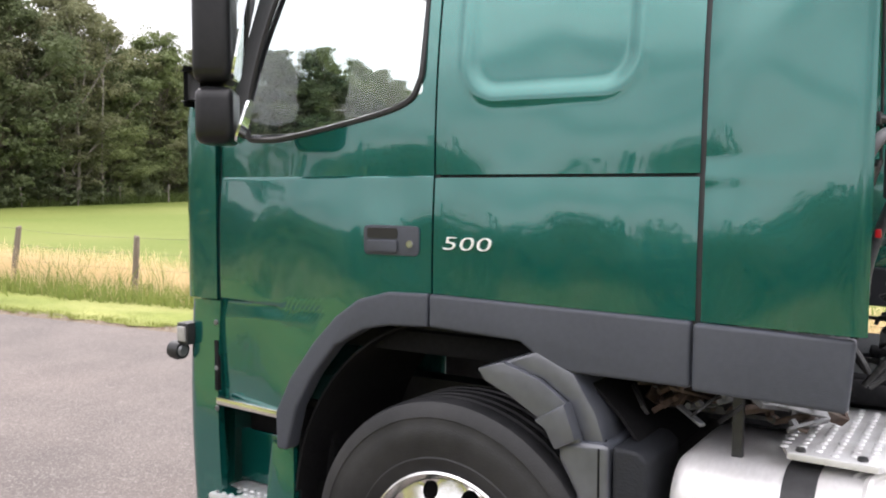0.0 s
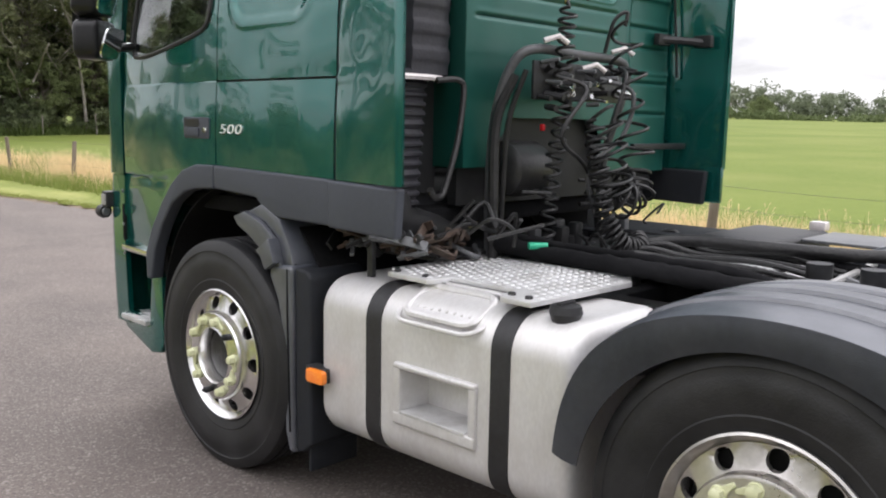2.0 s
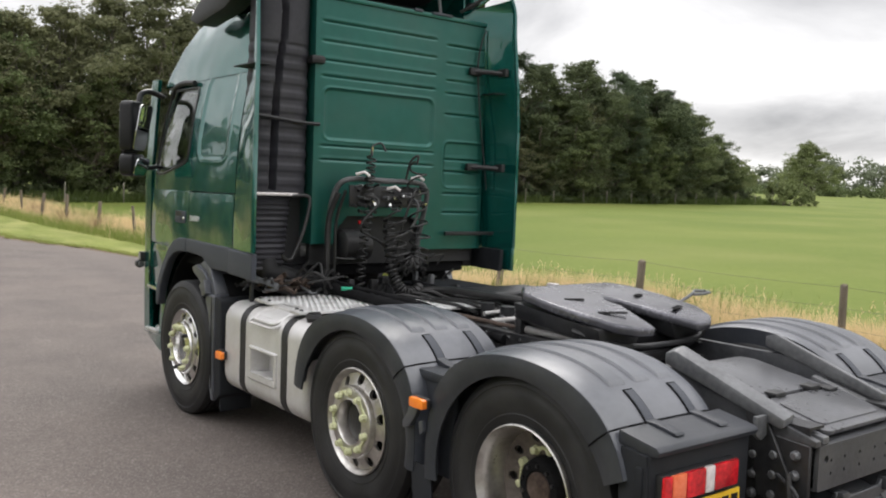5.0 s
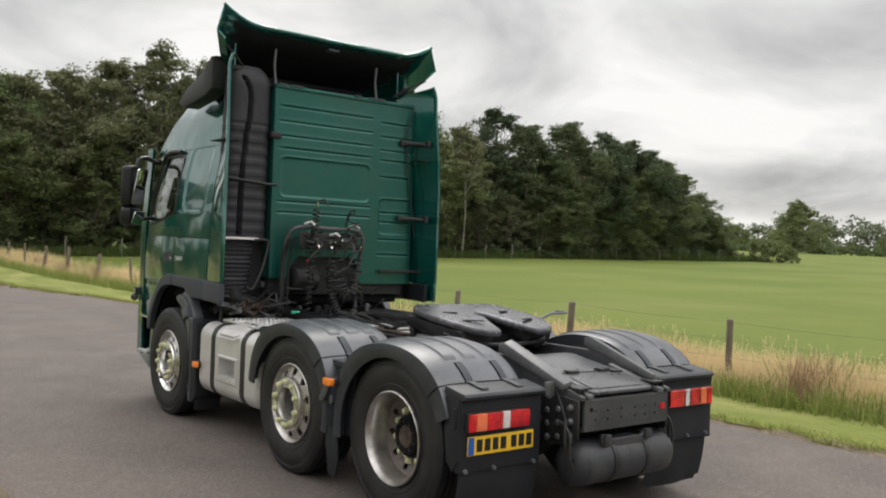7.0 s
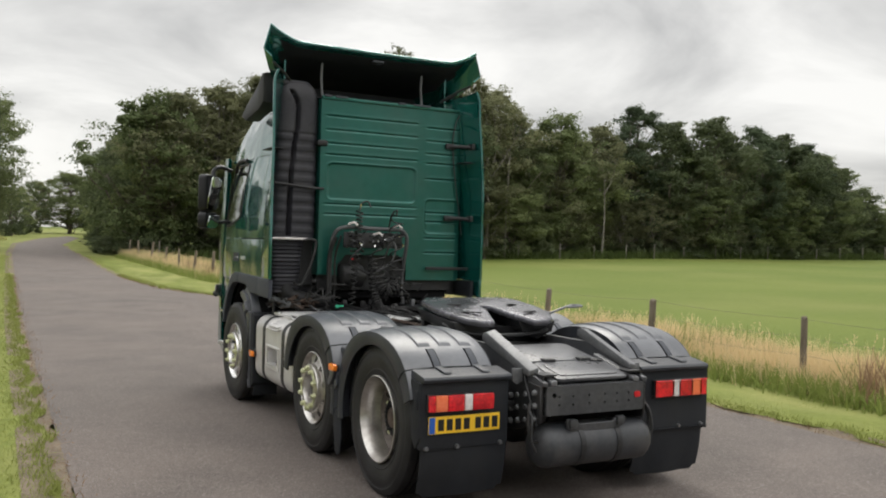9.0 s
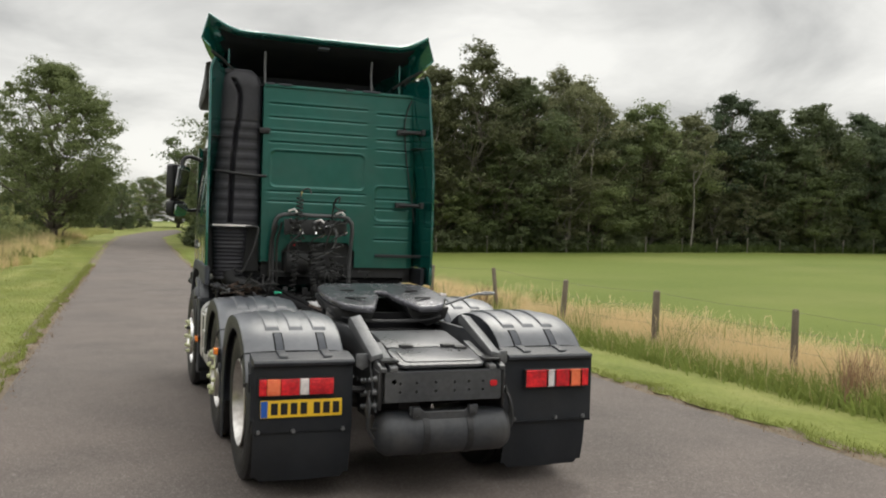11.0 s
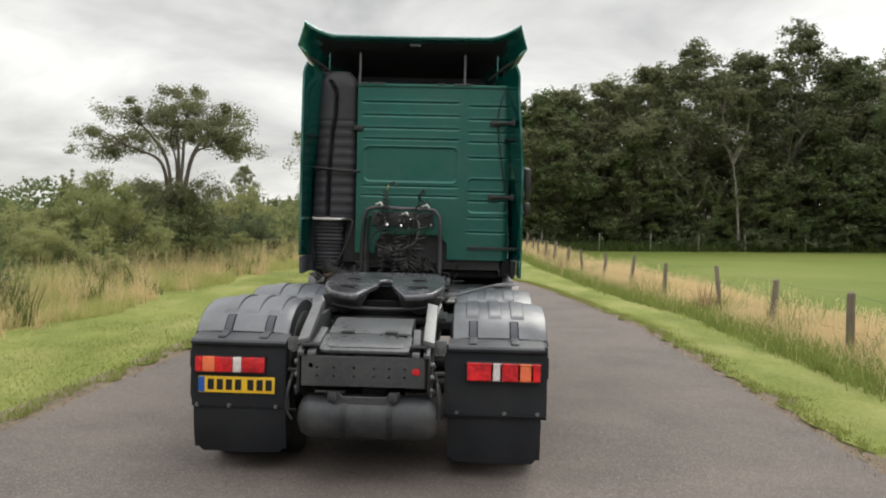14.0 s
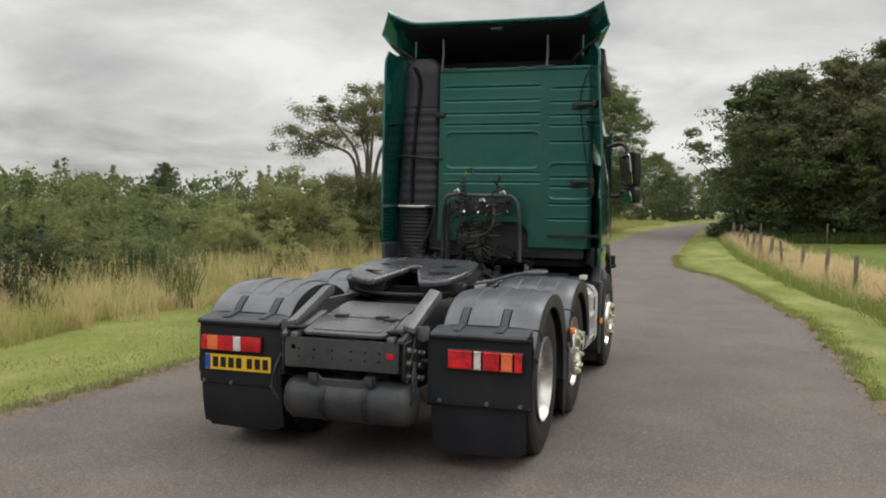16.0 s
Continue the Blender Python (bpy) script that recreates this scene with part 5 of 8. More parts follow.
# bolted angles on top of the rails, under the coupling
for sd in (-1, 1):
    b = bmesh.new()
    add_prism(b, [(sd * u, v) for u, v in ((0.415, 0.90), (0.428, 0.90), (0.428, 1.050), (0.35, 1.050), (0.35, 1.038), (0.415, 1.038))], "y", 0.20, 1.82, 0.002, 1)
    angle_ = part("subframe_angle", b, M["steel"], truck, "dark bolted steel angle on the rail")
    b = bmesh.new()
    for i in range(14):
        add_lathe(b, [(0.0, -0.010), (0.009, -0.009), (0.011, 0.0)] if sd < 0 else [(0.0, 0.010), (0.009, 0.009), (0.011, 0.0)], "x", (sd * 0.428, 0.34 + 0.098 * i, 1.020), 7)
    tagged(part("angle_rivets", b, M["chrome"], angle_), kind="stuff")
    b = bmesh.new()
    for i in range(9):
        add_lathe(b, [(0.0, -0.020), (0.016, -0.018), (0.020, 0.0)] if sd < 0 else [(0.0, 0.020), (0.016, 0.018), (0.020, 0.0)], "x", (sd * 0.428, 0.36 + 0.105 * i, 0.962), 8)
    tagged(part("angle_bolts", b, M["steel"], angle_), kind="stuff")
part("rusty_pipe", tube([(-0.345, 1.62, 1.066), (-0.345, 1.20, 1.066), (-0.350, 0.86, 1.070)], 0.014, 8), M["rust"], truck, "thin rusty pipe along the rail")
part("grey_pipe", tube([(-0.350, 0.90, 1.070), (-0.350, 0.60, 1.073), (-0.350, 0.34, 1.075)], 0.023, 10), M["tubepale"], truck, "pale grey pipe along the rail")
part("cross_rod", tube([(-0.16, 1.39, 1.030), (0.62, 1.345, 1.040)], 0.019, 10), M["tubepale"], truck, "pale steel rod across the frame")
part("cross_rod", tube([(0.02, 1.67, 1.030), (0.46, 1.69, 1.040), (0.92, 1.71, 1.050)], 0.016, 8), M["tubepale"], truck, "pale steel rod across the frame")
b = rbox(-0.07, 0.07, -0.025, 0.025, -0.02, 0.02, b=0.008)
add_box(b, -0.02, 0.05, -0.05, 0.05, 0.0, 0.045, 0.008)
b.transform(pose(0.62, 1.33, 1.075, 0, -18, 35))
part("rod_clamp", b, M["greysteel"], truck, "cast rod clamp")

# rear cross beam with its holes
b = bmesh.new()
es = []


def hole_loop(b, cx, cz, r, n):
    vs = [b.verts.new((cx + r * math.cos(2 * math.pi * i / n), 0, cz + r * math.sin(2 * math.pi * i / n))) for i in range(n)]
    return [b.edges.new((vs[i], vs[(i + 1) % n])) for i in range(n)]


vs = [b.verts.new((u, 0, v)) for u, v in rounded(0.80, 0.19, 0.012, 3, 0.0, 0.765)]
es += [b.edges.new((vs[i], vs[(i + 1) % len(vs)])) for i in range(len(vs))]
for cx in (-0.30, -0.19, -0.06, 0.07, 0.17, 0.27):
    for cz in (0.735, 0.790):
        es += hole_loop(b, cx, cz, 0.008, 8)
es += hole_loop(b, -0.34, 0.80, 0.016, 12)
bmesh.ops.triangle_fill(b, use_beauty=True, use_dissolve=False, edges=es)
ext = bmesh.ops.extrude_face_region(b, geom=b.faces[:])
for v in (g for g in ext["geom"] if isinstance(g, bmesh.types.BMVert)):
    v.co.y += 0.02
for v in b.verts:
    v.co.y -= 0.94
bmesh.ops.recalc_face_normals(b, faces=b.faces[:])
add_box(b, -0.40, 0.40, -0.93, -0.84, 0.846, 0.862, 0.006)
add_box(b, -0.40, 0.40, -0.93, -0.84, 0.668, 0.684, 0.006)
beam = part("rear_cross_beam", b, M["beam"], truck, "grey drilled steel rear cross beam")
part("warning_badge", prism(rounded(0.05, 0.04, 0.012, 3, 0.345, 0.775), "y", -0.946, -0.938, 0.002), M["redplastic"], beam, "small red reflector badge")
for sd in (-1, 1):
    b = bmesh.new()
    add_prism(b, [(-0.92, 0.62), (-0.60, 0.52), (-0.42, 0.52), (-0.42, 0.90), (-0.92, 0.86)], "x", sd * 0.415, sd * 0.435, 0.004, 1)
    plate_ = part("side_plate", b, M["steel"], truck, "bolted steel side plate")
    for i in range(4):
        for k in range(3):
            part("plate_bolt", lathe([(0.0, -0.026), (0.014, -0.025), (0.021, -0.012), (0.022, 0.0)], "x", (sd * 0.435, -0.86 + 0.095 * i, 0.64 + 0.085 * k - 0.02 * i), 10) if sd < 0 else lathe([(0.0, 0.026), (0.014, 0.025), (0.021, 0.012), (0.022, 0.0)], "x", (sd * 0.435, -0.86 + 0.095 * i, 0.64 + 0.085 * k - 0.02 * i), 10), M["greysteel"], plate_, "dull round bolt head")
    part("mudguard_bracket", prism([(sd * 0.455, 0.955), (sd * 0.455, 0.87), (sd * 0.495, 0.85), (sd * 0.535, 0.875), (sd * 0.535, 0.955)], "y", -0.735, -0.715, 0.004), M["greysteel"], truck, "grey steel mudguard bracket")
    part("mudguard_arm", tube([(sd * 0.42, -0.60, 0.70), (sd * 0.62, -0.58, 0.70), (sd * 1.0, -0.58, 0.70)], 0.022, 8), M["steel"], truck)
    part("line_hook", tube(spline([(sd * 0.47, -0.80, 0.72), (sd * 0.485, -0.90, 0.66), (sd * 0.50, -0.92, 0.52), (sd * 0.46, -0.92, 0.44)], 5), 0.010, 8), M["steel"], truck)

# approach ramps either side of the rear frame
for sd in (-1, 1):
    b = bmesh.new()
    add_prism(b, [(-0.27, 1.150), (-0.24, 1.158), (-0.19, 1.140), (-0.19, 1.09), (-0.79, 0.918), (-0.81, 0.930), (-0.81, 0.962)], "x", sd * 0.380, sd * 0.455, 0.008, 2)
    for v in b.verts:
        v.co.z -= 0.25 * (abs(v.co.x) - 0.40)
    part("approach_ramp", b, M["ramp"], truck, "sloping grey steel approach ramp")
    b = bmesh.new()
    add_prism(b, [(-0.94, 0.86), (-0.94, 0.885), (-0.72, 0.945), (-0.30, 1.06), (0.30, 1.06), (0.30, 0.93), (-0.72, 0.86)], "x", sd * 0.39, sd * 0.43, 0.005, 2)
    part("subframe", b, M["beam"], truck)
    add = bmesh.new()
    add_prism(add, [(-0.9, 0.60), (-0.70, 0.60), (-0.62, 0.95), (-0.72, 0.95)], "x", sd * 0.435, sd * 0.45, 0.004, 1)
    part("gusset", add, M["steel"], truck)

# deck between the rails with a hinged lid
b = bmesh.new()
add_box(b, -0.33, 0.33, -0.86, 0.10, 0.80, 0.850, 0.02)
add_prism(b, [(-0.575, 0.975), (-0.575, 0.86), (-0.10, 0.86), (-0.10, 1.030), (-0.20, 1.034)], "x", -0.285, 0.285, 0.014)
deck = part("rear_deck", b, M["dusty"], truck, "black plastic cover between the rear rails")
b = prism(rounded(0.60, 0.315, 0.05, 5, 0.0, 0.0), "z", -0.011, 0.011, 0.007)
add_prism(b, rounded(0.50, 0.22, 0.04, 5, 0.0, 0.0), "z", 0.008, 0.017, 0.004)
b.transform(pose(0.0, -0.755, 0.925, 13, 0, 0))
part("deck_lid", b, M["dusty"], deck, "sloping hinged lid")
for cx in (-0.15, 0.15):
    part("hinge", rbox(cx - 0.045, cx + 0.045, -0.615, -0.545, 0.955, 0.990, b=0.012), M["black"], deck)
b = rbox(0.19, 0.265, -0.66, -0.56, 0.962, 0.978, b=0.006)
part("lid_catch", b, M["black"], deck)
for sd in (-1, 1):
    b = prism([(-0.935, 0.862), (-0.935, 0.892), (-0.86, 0.905), (-0.50, 1.0), (-0.50, 0.965), (-0.84, 0.872)], "x", sd * 0.315, sd * 0.365, 0.006)
    for v in b.verts:
        if v.co.y > -0.80:
            v.co.x -= sd * 0.015
    part("deck_rim", b, M["ramp"], deck, "worn grey steel rim")

# air tank under the rear beam
b = lathe([(0.0, -0.47), (0.06, -0.465), (0.115, -0.44), (0.142, -0.40), (0.145, -0.38), (0.145, 0.38), (0.142, 0.40), (0.115, 0.44), (0.06, 0.465), (0.0, 0.47)], "x", (0.035, -0.83, 0.455), 40)
airtank = part("air_tank", b, M["airtank"], truck, "dark grey cylindrical air tank")
for cx in (-0.12, 0.18):
    part("tank_strap", lathe([(0.147, -0.02), (0.151, -0.02), (0.151, 0.02), (0.147, 0.02)], "x", (cx, -0.83, 0.455), 40, closed=True), M["steel"], airtank)
b = bmesh.new()
add_prism(b, [(-0.25, 0.66), (-0.25, 0.60), (-0.19, 0.56), (0.15, 0.56), (0.22, 0.60), (0.22, 0.66), (0.16, 0.66), (0.13, 0.625), (-0.15, 0.625), (-0.19, 0.66)], "y", -0.925, -0.905, 0.004, 1)
for cx in (-0.21, 0.18):
    add_box(b, cx - 0.03, cx + 0.03, -0.95, -0.90, 0.60, 0.66, 0.012)
b.transform(Matrix.Translation((0.02, -0.012, -0.022)))
part("tow_bracket", b, M["beam"], truck, "cast steel towing bracket")
for sd, zz in ((-1, 0.50), (1, 0.47)):
    b = tube([(sd * 0.47, -0.85, 0.74), (sd * 0.50, -0.88, 0.62), (sd * 0.49, -0.9, 0.5), (sd * 0.44, -0.9, zz)], 0.012, 8)
    part("air_pipe", b, M["hose"], truck)


# ---- mudguards
def mudguard(name, cy, sd, front, back, ribs, straps):
    """Arched guard: a crowned top sheet with ribs, an outer skirt, straps and a rear ledge."""
    R = 0.690
    def prof(a):      # angle from the front, over the top, to the back
        c, s = math.cos(a), math.sin(a)
        k = (abs(c) ** 3.0 + abs(s) ** 3.0) ** (-1 / 3.0)
        return cy + R * 0.94 * c * (0.35 + 0.65 * k), TYRE + 0.01 + 0.607 * s * (0.55 + 0.45 * k)
    a0, a1 = radians(front), radians(back)

    def top(u, v, lift=0.0):
        a = lerp(a0, a1, u)
        y, z = prof(a)
        x = lerp(0.575, 1.205, v)
        edge = max(0.0, (v - 0.86) / 0.14)
        edge_in = max(0.0, (0.08 - v) / 0.08)
        down = 0.012 * edge ** 2 + 0.010 * edge_in ** 2
        crown = 0.012 * math.sin(math.pi * v)
        k = 1 + (crown - down + lift) / 0.7
        return Vector((sd * (x + 0.012 * edge), cy + (y - cy) * k, TYRE + (z - TYRE) * k))
    b = bmesh.new()
    add_grid(b, lambda u, v: top(u, v), 44, 22)
    if sd > 0:
        bmesh.ops.reverse_faces(b, faces=b.faces[:])
    thicken(b, 0.008)
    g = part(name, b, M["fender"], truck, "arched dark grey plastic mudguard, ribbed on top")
    # raised ribs over the crown, narrower fingers towards the back
    b = bmesh.new()
    for v0, v1, e in ((0.13, 0.28, ribs), (0.38, 0.53, ribs), (0.63, 0.78, ribs)):
        t = bmesh.new()
        add_grid(t, lambda u, v: top((lerp(*e, u) - front) / (back - front), lerp(v0, v1, v), 0.012 * min(1, 40 * min(u, 1 - u), 16 * min(v, 1 - v))), 50, 26)
        me = bpy.data.meshes.new("t"); t.to_mesh(me); t.free(); b.from_mesh(me); bpy.data.meshes.remove(me)
    if sd > 0:
        bmesh.ops.reverse_faces(b, faces=b.faces[:])
    part("rib", b, M["fender"], g)
    for v0, v1 in ((0.165, 0.265), (0.615, 0.715)):
        b = bmesh.new()
        add_grid(b, lambda u, v: top((lerp(*straps, u) - front) / (back - front), lerp(v0, v1, v), (0.0045 if 0.06 < v < 0.94 else 0.001) if u < 0.97 else 0.001), 14, 16)
        if sd > 0:
            bmesh.ops.reverse_faces(b, faces=b.faces[:])
        strap = part("strap", b, M["liner"], g, "black moulded strap")
        b = bmesh.new()
        ia, ib = straps[0] + 0.6, straps[1] - 0.5
        add_grid(b, lambda u, v: top((lerp(ia, ib, u) - front) / (back - front), lerp(v0 + 0.013, v1 - 0.013, v), 0.0065), 12, 4)
        if sd > 0:
            bmesh.ops.reverse_faces(b, faces=b.faces[:])
        part("strap_face", b, M["trim"], strap)
    # inner flange, in the shade-darkened copy of the guard's plastic
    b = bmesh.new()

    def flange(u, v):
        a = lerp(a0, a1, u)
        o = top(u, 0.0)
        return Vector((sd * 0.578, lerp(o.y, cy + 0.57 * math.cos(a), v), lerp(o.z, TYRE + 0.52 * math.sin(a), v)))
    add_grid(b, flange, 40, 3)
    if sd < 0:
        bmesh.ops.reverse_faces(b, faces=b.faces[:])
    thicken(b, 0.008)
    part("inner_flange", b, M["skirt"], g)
    # outer skirt that follows the wheel opening, its side shade put into the colour
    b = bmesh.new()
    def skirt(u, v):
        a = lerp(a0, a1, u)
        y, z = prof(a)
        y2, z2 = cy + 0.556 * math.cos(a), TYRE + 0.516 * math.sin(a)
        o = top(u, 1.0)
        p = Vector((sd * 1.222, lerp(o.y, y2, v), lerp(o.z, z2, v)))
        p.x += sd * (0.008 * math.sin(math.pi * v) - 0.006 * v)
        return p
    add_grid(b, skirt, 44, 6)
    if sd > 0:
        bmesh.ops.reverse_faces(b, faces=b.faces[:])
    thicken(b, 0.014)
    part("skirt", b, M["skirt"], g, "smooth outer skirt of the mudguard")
    # parting line above the rear leg
    us = next(i / 400 for i in range(240, 401) if top(i / 400, 0.5).z < 0.958)
    pts = [top(us, i / 12, 0.003) for i in range(13)] + [skirt(us, i / 6) + Vector((sd * 0.003, 0, 0)) for i in range(1, 7)]
    part("seam", tube(pts, 0.0035, 5), M["liner"], g)
    return g


for sd in (-1, 1):
    mudguard("drive_mudguard", 0.0, sd, -11, 158, (42, 124), (126.5, 142))
    mudguard("pusher_mudguard", AXLE_2, sd, 8, 191, (52, 122), (124.5, 143))
    # saddle between the two guards, its dark wall, the lamp's arm and a clip
    b = bmesh.new()
    add_box(b, sd * 1.145, sd * 0.62, 0.50, 0.86, 0.885, 0.935, 0.014)
    add_box(b, sd * 1.130, sd * 1.10, 0.53, 0.82, 0.42, 0.90, 0.01)
    for x0 in (0.70, 0.98):
        add_box(b, sd * (x0 + 0.10), sd * x0, 0.55, 0.66, 0.93, 0.947, 0.006)
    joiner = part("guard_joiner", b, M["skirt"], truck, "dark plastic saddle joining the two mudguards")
    for cx in (0.71, 0.994):
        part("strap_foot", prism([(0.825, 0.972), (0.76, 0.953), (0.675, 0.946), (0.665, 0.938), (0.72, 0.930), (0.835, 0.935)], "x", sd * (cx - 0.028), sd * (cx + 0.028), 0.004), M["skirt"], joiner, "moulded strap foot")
    part("lamp_arm", prism([(0.735, 0.79), (0.655, 0.79), (0.69, 0.72), (0.735, 0.665), (0.79, 0.645), (0.795, 0.685), (0.755, 0.73)], "x", sd * 1.225, sd * 1.255, 0.008), M["fender"], joiner, "grey lamp arm")
    part("skirt_clip", prism([(0.665, 0.705), (0.635, 0.715), (0.628, 0.66), (0.655, 0.635)], "x", sd * 1.222, sd * 1.248, 0.006), M["fender"], joiner)
    part("cable", tube(spline([(sd * 1.128, 0.585, 0.80), (sd * 1.12, 0.60, 0.92), (sd * 1.09, 0.625, 0.955), (sd * 0.98, 0.66, 0.965), (sd * 0.90, 0.72, 0.96), (sd * 0.75, 0.70, 0.965), (sd * 0.60, 0.66, 0.985)]), 0.011, 8), M["hose"], truck)
    part("cable_sleeve", tube([(sd * 1.04, 0.64, 0.962), (sd * 0.93, 0.695, 0.964)], 0.017, 8), M["hose"], truck)
    lampb = part("side_marker_lamp", prism(rounded(0.115, 0.05, 0.012, 3, 0.645, 0.805), "x", sd * 1.255, sd * 1.285, 0.006), M["amber"], truck, "orange side marker lamp")
    part("lamp_base", prism(rounded(0.12, 0.055, 0.012, 3, 0.645, 0.805), "x", sd * 1.235, sd * 1.257, 0.003), M["black"], lampb)
    part("mud_flap", prism([(0.76, 0.48), (0.60, 0.48), (0.575, 0.28), (0.60, 0.16), (0.65, 0.13), (0.70, 0.15), (0.745, 0.34)], "x", sd * 1.215, sd * 1.205, 0.002), M["flap"], truck, "ribbed rubber flap between the wheels")
    # rear ledge, lamp board and flap behind the drive wheel
    b = bmesh.new()
    add_prism(b, [(-0.555, 0.955), (-0.62, 0.945), (-0.735, 0.925), (-0.752, 0.910), (-0.745, 0.890), (-0.70, 0.885), (-0.555, 0.90)], "x", sd * 1.190, sd * 0.545, 0.007)
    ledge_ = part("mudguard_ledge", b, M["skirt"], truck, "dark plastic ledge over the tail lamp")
    for cx in (0.71, 0.994):
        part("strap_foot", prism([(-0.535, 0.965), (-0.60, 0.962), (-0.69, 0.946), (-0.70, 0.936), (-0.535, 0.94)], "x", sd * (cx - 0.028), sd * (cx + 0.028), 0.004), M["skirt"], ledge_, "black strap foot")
    b = bmesh.new()
    add_box(b, sd * 1.192, sd * 0.545, -0.715, -0.655, 0.46, 0.90, 0.02)
    add_prism(b, [(-0.575, 0.90), (-0.70, 0.885), (-0.715, 0.55), (-0.655, 0.46), (-0.60, 0.52), (-0.57, 0.72)], "x", sd * 1.200, sd * 1.178, 0.008)
    add_box(b, sd * 1.212, sd * 1.19, -0.69, -0.655, 0.72, 0.84, 0.01)
    part("lamp_board", b, M["flap"], truck, "black plastic board behind the tail lamp")
    z0 = 0.145 if sd < 0 else 0.12
    b = bmesh.new()
    add_grid(b, lambda u, v: Vector((sd * lerp(1.178, 0.55, u), -0.700 + 0.05 * (1 - v) ** 2 + 0.012 * math.sin(u * 9) * (1 - v), lerp(z0 + (0.03 if u < 0.08 or u > 0.93 else 0.0), 0.50, v))), 24, 14)
    thicken(b, 0.008)
    part("rear_mud_flap", b, M["flap"], truck, "black rubber rear mud flap")
    b = bmesh.new()
    for cx in (1.15, 0.93, 0.61):
        add_lathe(b, [(0.0, -0.022), (0.012, -0.022), (0.016, 0.0)], "y", (sd * cx, -0.712, 0.475), 8)
    tagged(part("flap_bolts", b, M["greysteel"], truck), kind="stuff")
    # tail lamp: segments from the outside in
    lamp = part("tail_lamp", rbox(sd * 1.158, sd * 0.68, -0.745, -0.705, 0.702, 0.816, b=0.012), M["black"], truck, "wide segmented tail lamp")
    for a, c, k in ((1.154, 1.108, "red"), (1.106, 1.022, "salmon"), (1.020, 0.902, "red"), (0.900, 0.842, "white"), (0.840, 0.684, "red")):
        part("lens", rbox(sd * a, sd * c, -0.760, -0.738, 0.707, 0.811, b=0.008), M[k], lamp, {"red": "red lens", "salmon": "orange indicator lens", "white": "clear reversing lens"}[k])

# number plate, its characters as plain bars
plate = part("number_plate", rbox(-1.140, -0.620, -0.728, -0.718, 0.563, 0.674, b=0.006), M["plate"], truck, "yellow rear number plate")
part("plate_band", rbox(-1.138, -1.096, -0.731, -0.727, 0.567, 0.670, b=0.002), M["plateblue"], plate, "blue band")
for k in range(7):
    cx = -1.075 + k * 0.062 + (0.022 if k > 3 else 0.0)
    part("plate_bar", rbox(cx, cx + 0.042, -0.7315, -0.727, 0.583, 0.655, b=0.0), M["platebar"], plate, "plain black bar")

# ---- fifth wheel
b = bmesh.new()
outline = [(-0.18, 0.085), (-0.30, 0.095), (-0.40, 0.16), (-0.465, 0.30), (-0.485, 0.55), (-0.46, 0.80), (-0.36, 0.91), (0.36, 0.91), (0.46, 0.80), (0.485, 0.55), (0.465, 0.30), (0.40, 0.16), (0.30, 0.095), (0.18, 0.085), (0.055, 0.42), (0.05, 0.55), (0.0, 0.60), (-0.05, 0.55), (-0.055, 0.42)]
add_prism(b, outline, "z", 1.232, 1.285, 0.020, 3)
for v in b.verts:       # the plate tips back a little and its ears bend down
    v.co.z += -0.023 - 0.025 * max(0.0, 0.30 - v.co.y) / 0.25 + 0.13 * (v.co.y - 0.5)
fifth = part("fifth_wheel", b, M["grease"], truck, "greasy steel fifth wheel coupling plate")
b = bmesh.new()
for sd in (-1, 1):
    add_prism(b, [(sd * u, v) for u, v in ((0.47, 1.23), (0.44, 1.14), (0.30, 1.08), (0.16, 1.14), (0.12, 1.23))], "y", 0.22, 0.86, 0.012)
    add_box(b, sd * 0.36, sd * 0.26, 0.46, 0.70, 0.97, 1.16, 0.02)
for v in b.verts:
    v.co.z += 0.10 * (v.co.y - 0.5) - 0.03
add_box(b, -0.40, 0.40, 0.86, 0.92, 0.96, 1.20, 0.02)
part("plate_skirt", b, M["steel"], fifth)
for sd in (-1, 1):
    for y0, w in ((0.30, 0.13), (0.58, 0.10)):
        b = prism(rounded(0.17 if w > 0.1 else 0.12, 0.034, 0.015, 4), "z", -0.002, 0.002, 0.001)
        b.transform(pose(sd * 0.27, y0, 1.2645 + 0.13 * (y0 - 0.5), 7.4, 0, sd * 24))
        part("grease_slot", b, M["liner"], fifth, "dark grease groove in the plate")
b = bmesh.new()      # bowed rim under the plate's ears
add_tube(b, spline([(-0.46, 0.40, 1.14), (-0.39, 0.23, 1.10), (-0.22, 0.18, 1.075), (0.0, 0.19, 1.065), (0.22, 0.18, 1.075), (0.39, 0.23, 1.10), (0.46, 0.40, 1.14)], 5), 0.017, 8)
part("lower_rim", b, M["steel"], fifth)
part("pedestal", rbox(-0.36, 0.36, 0.34, 0.40, 0.90, 1.12, b=0.01), M["liner"], fifth)
b = bmesh.new()
add_box(b, -0.5, 0.5, 0.30, 0.80, 0.94, 1.0, 0.015)
for sd in (-1, 1):
    add_box(b, sd * 0.56, sd * 0.36, 0.2, 0.9, 0.93, 0.975, 0.01)
part("mounting_plate", b, M["steel"], fifth)
b = bmesh.new()
add_tube(b, [(0.40, 0.62, 1.12), (0.62, 0.62, 1.17), (0.80, 0.63, 1.225), (0.90, 0.66, 1.245)], 0.011, 8)
add_tube(b, [(0.90, 0.66, 1.245), (0.97, 0.70, 1.255), (1.05, 0.68, 1.255), (1.04, 0.63, 1.25), (0.96, 0.62, 1.245), (0.89, 0.645, 1.243)], 0.010, 8)
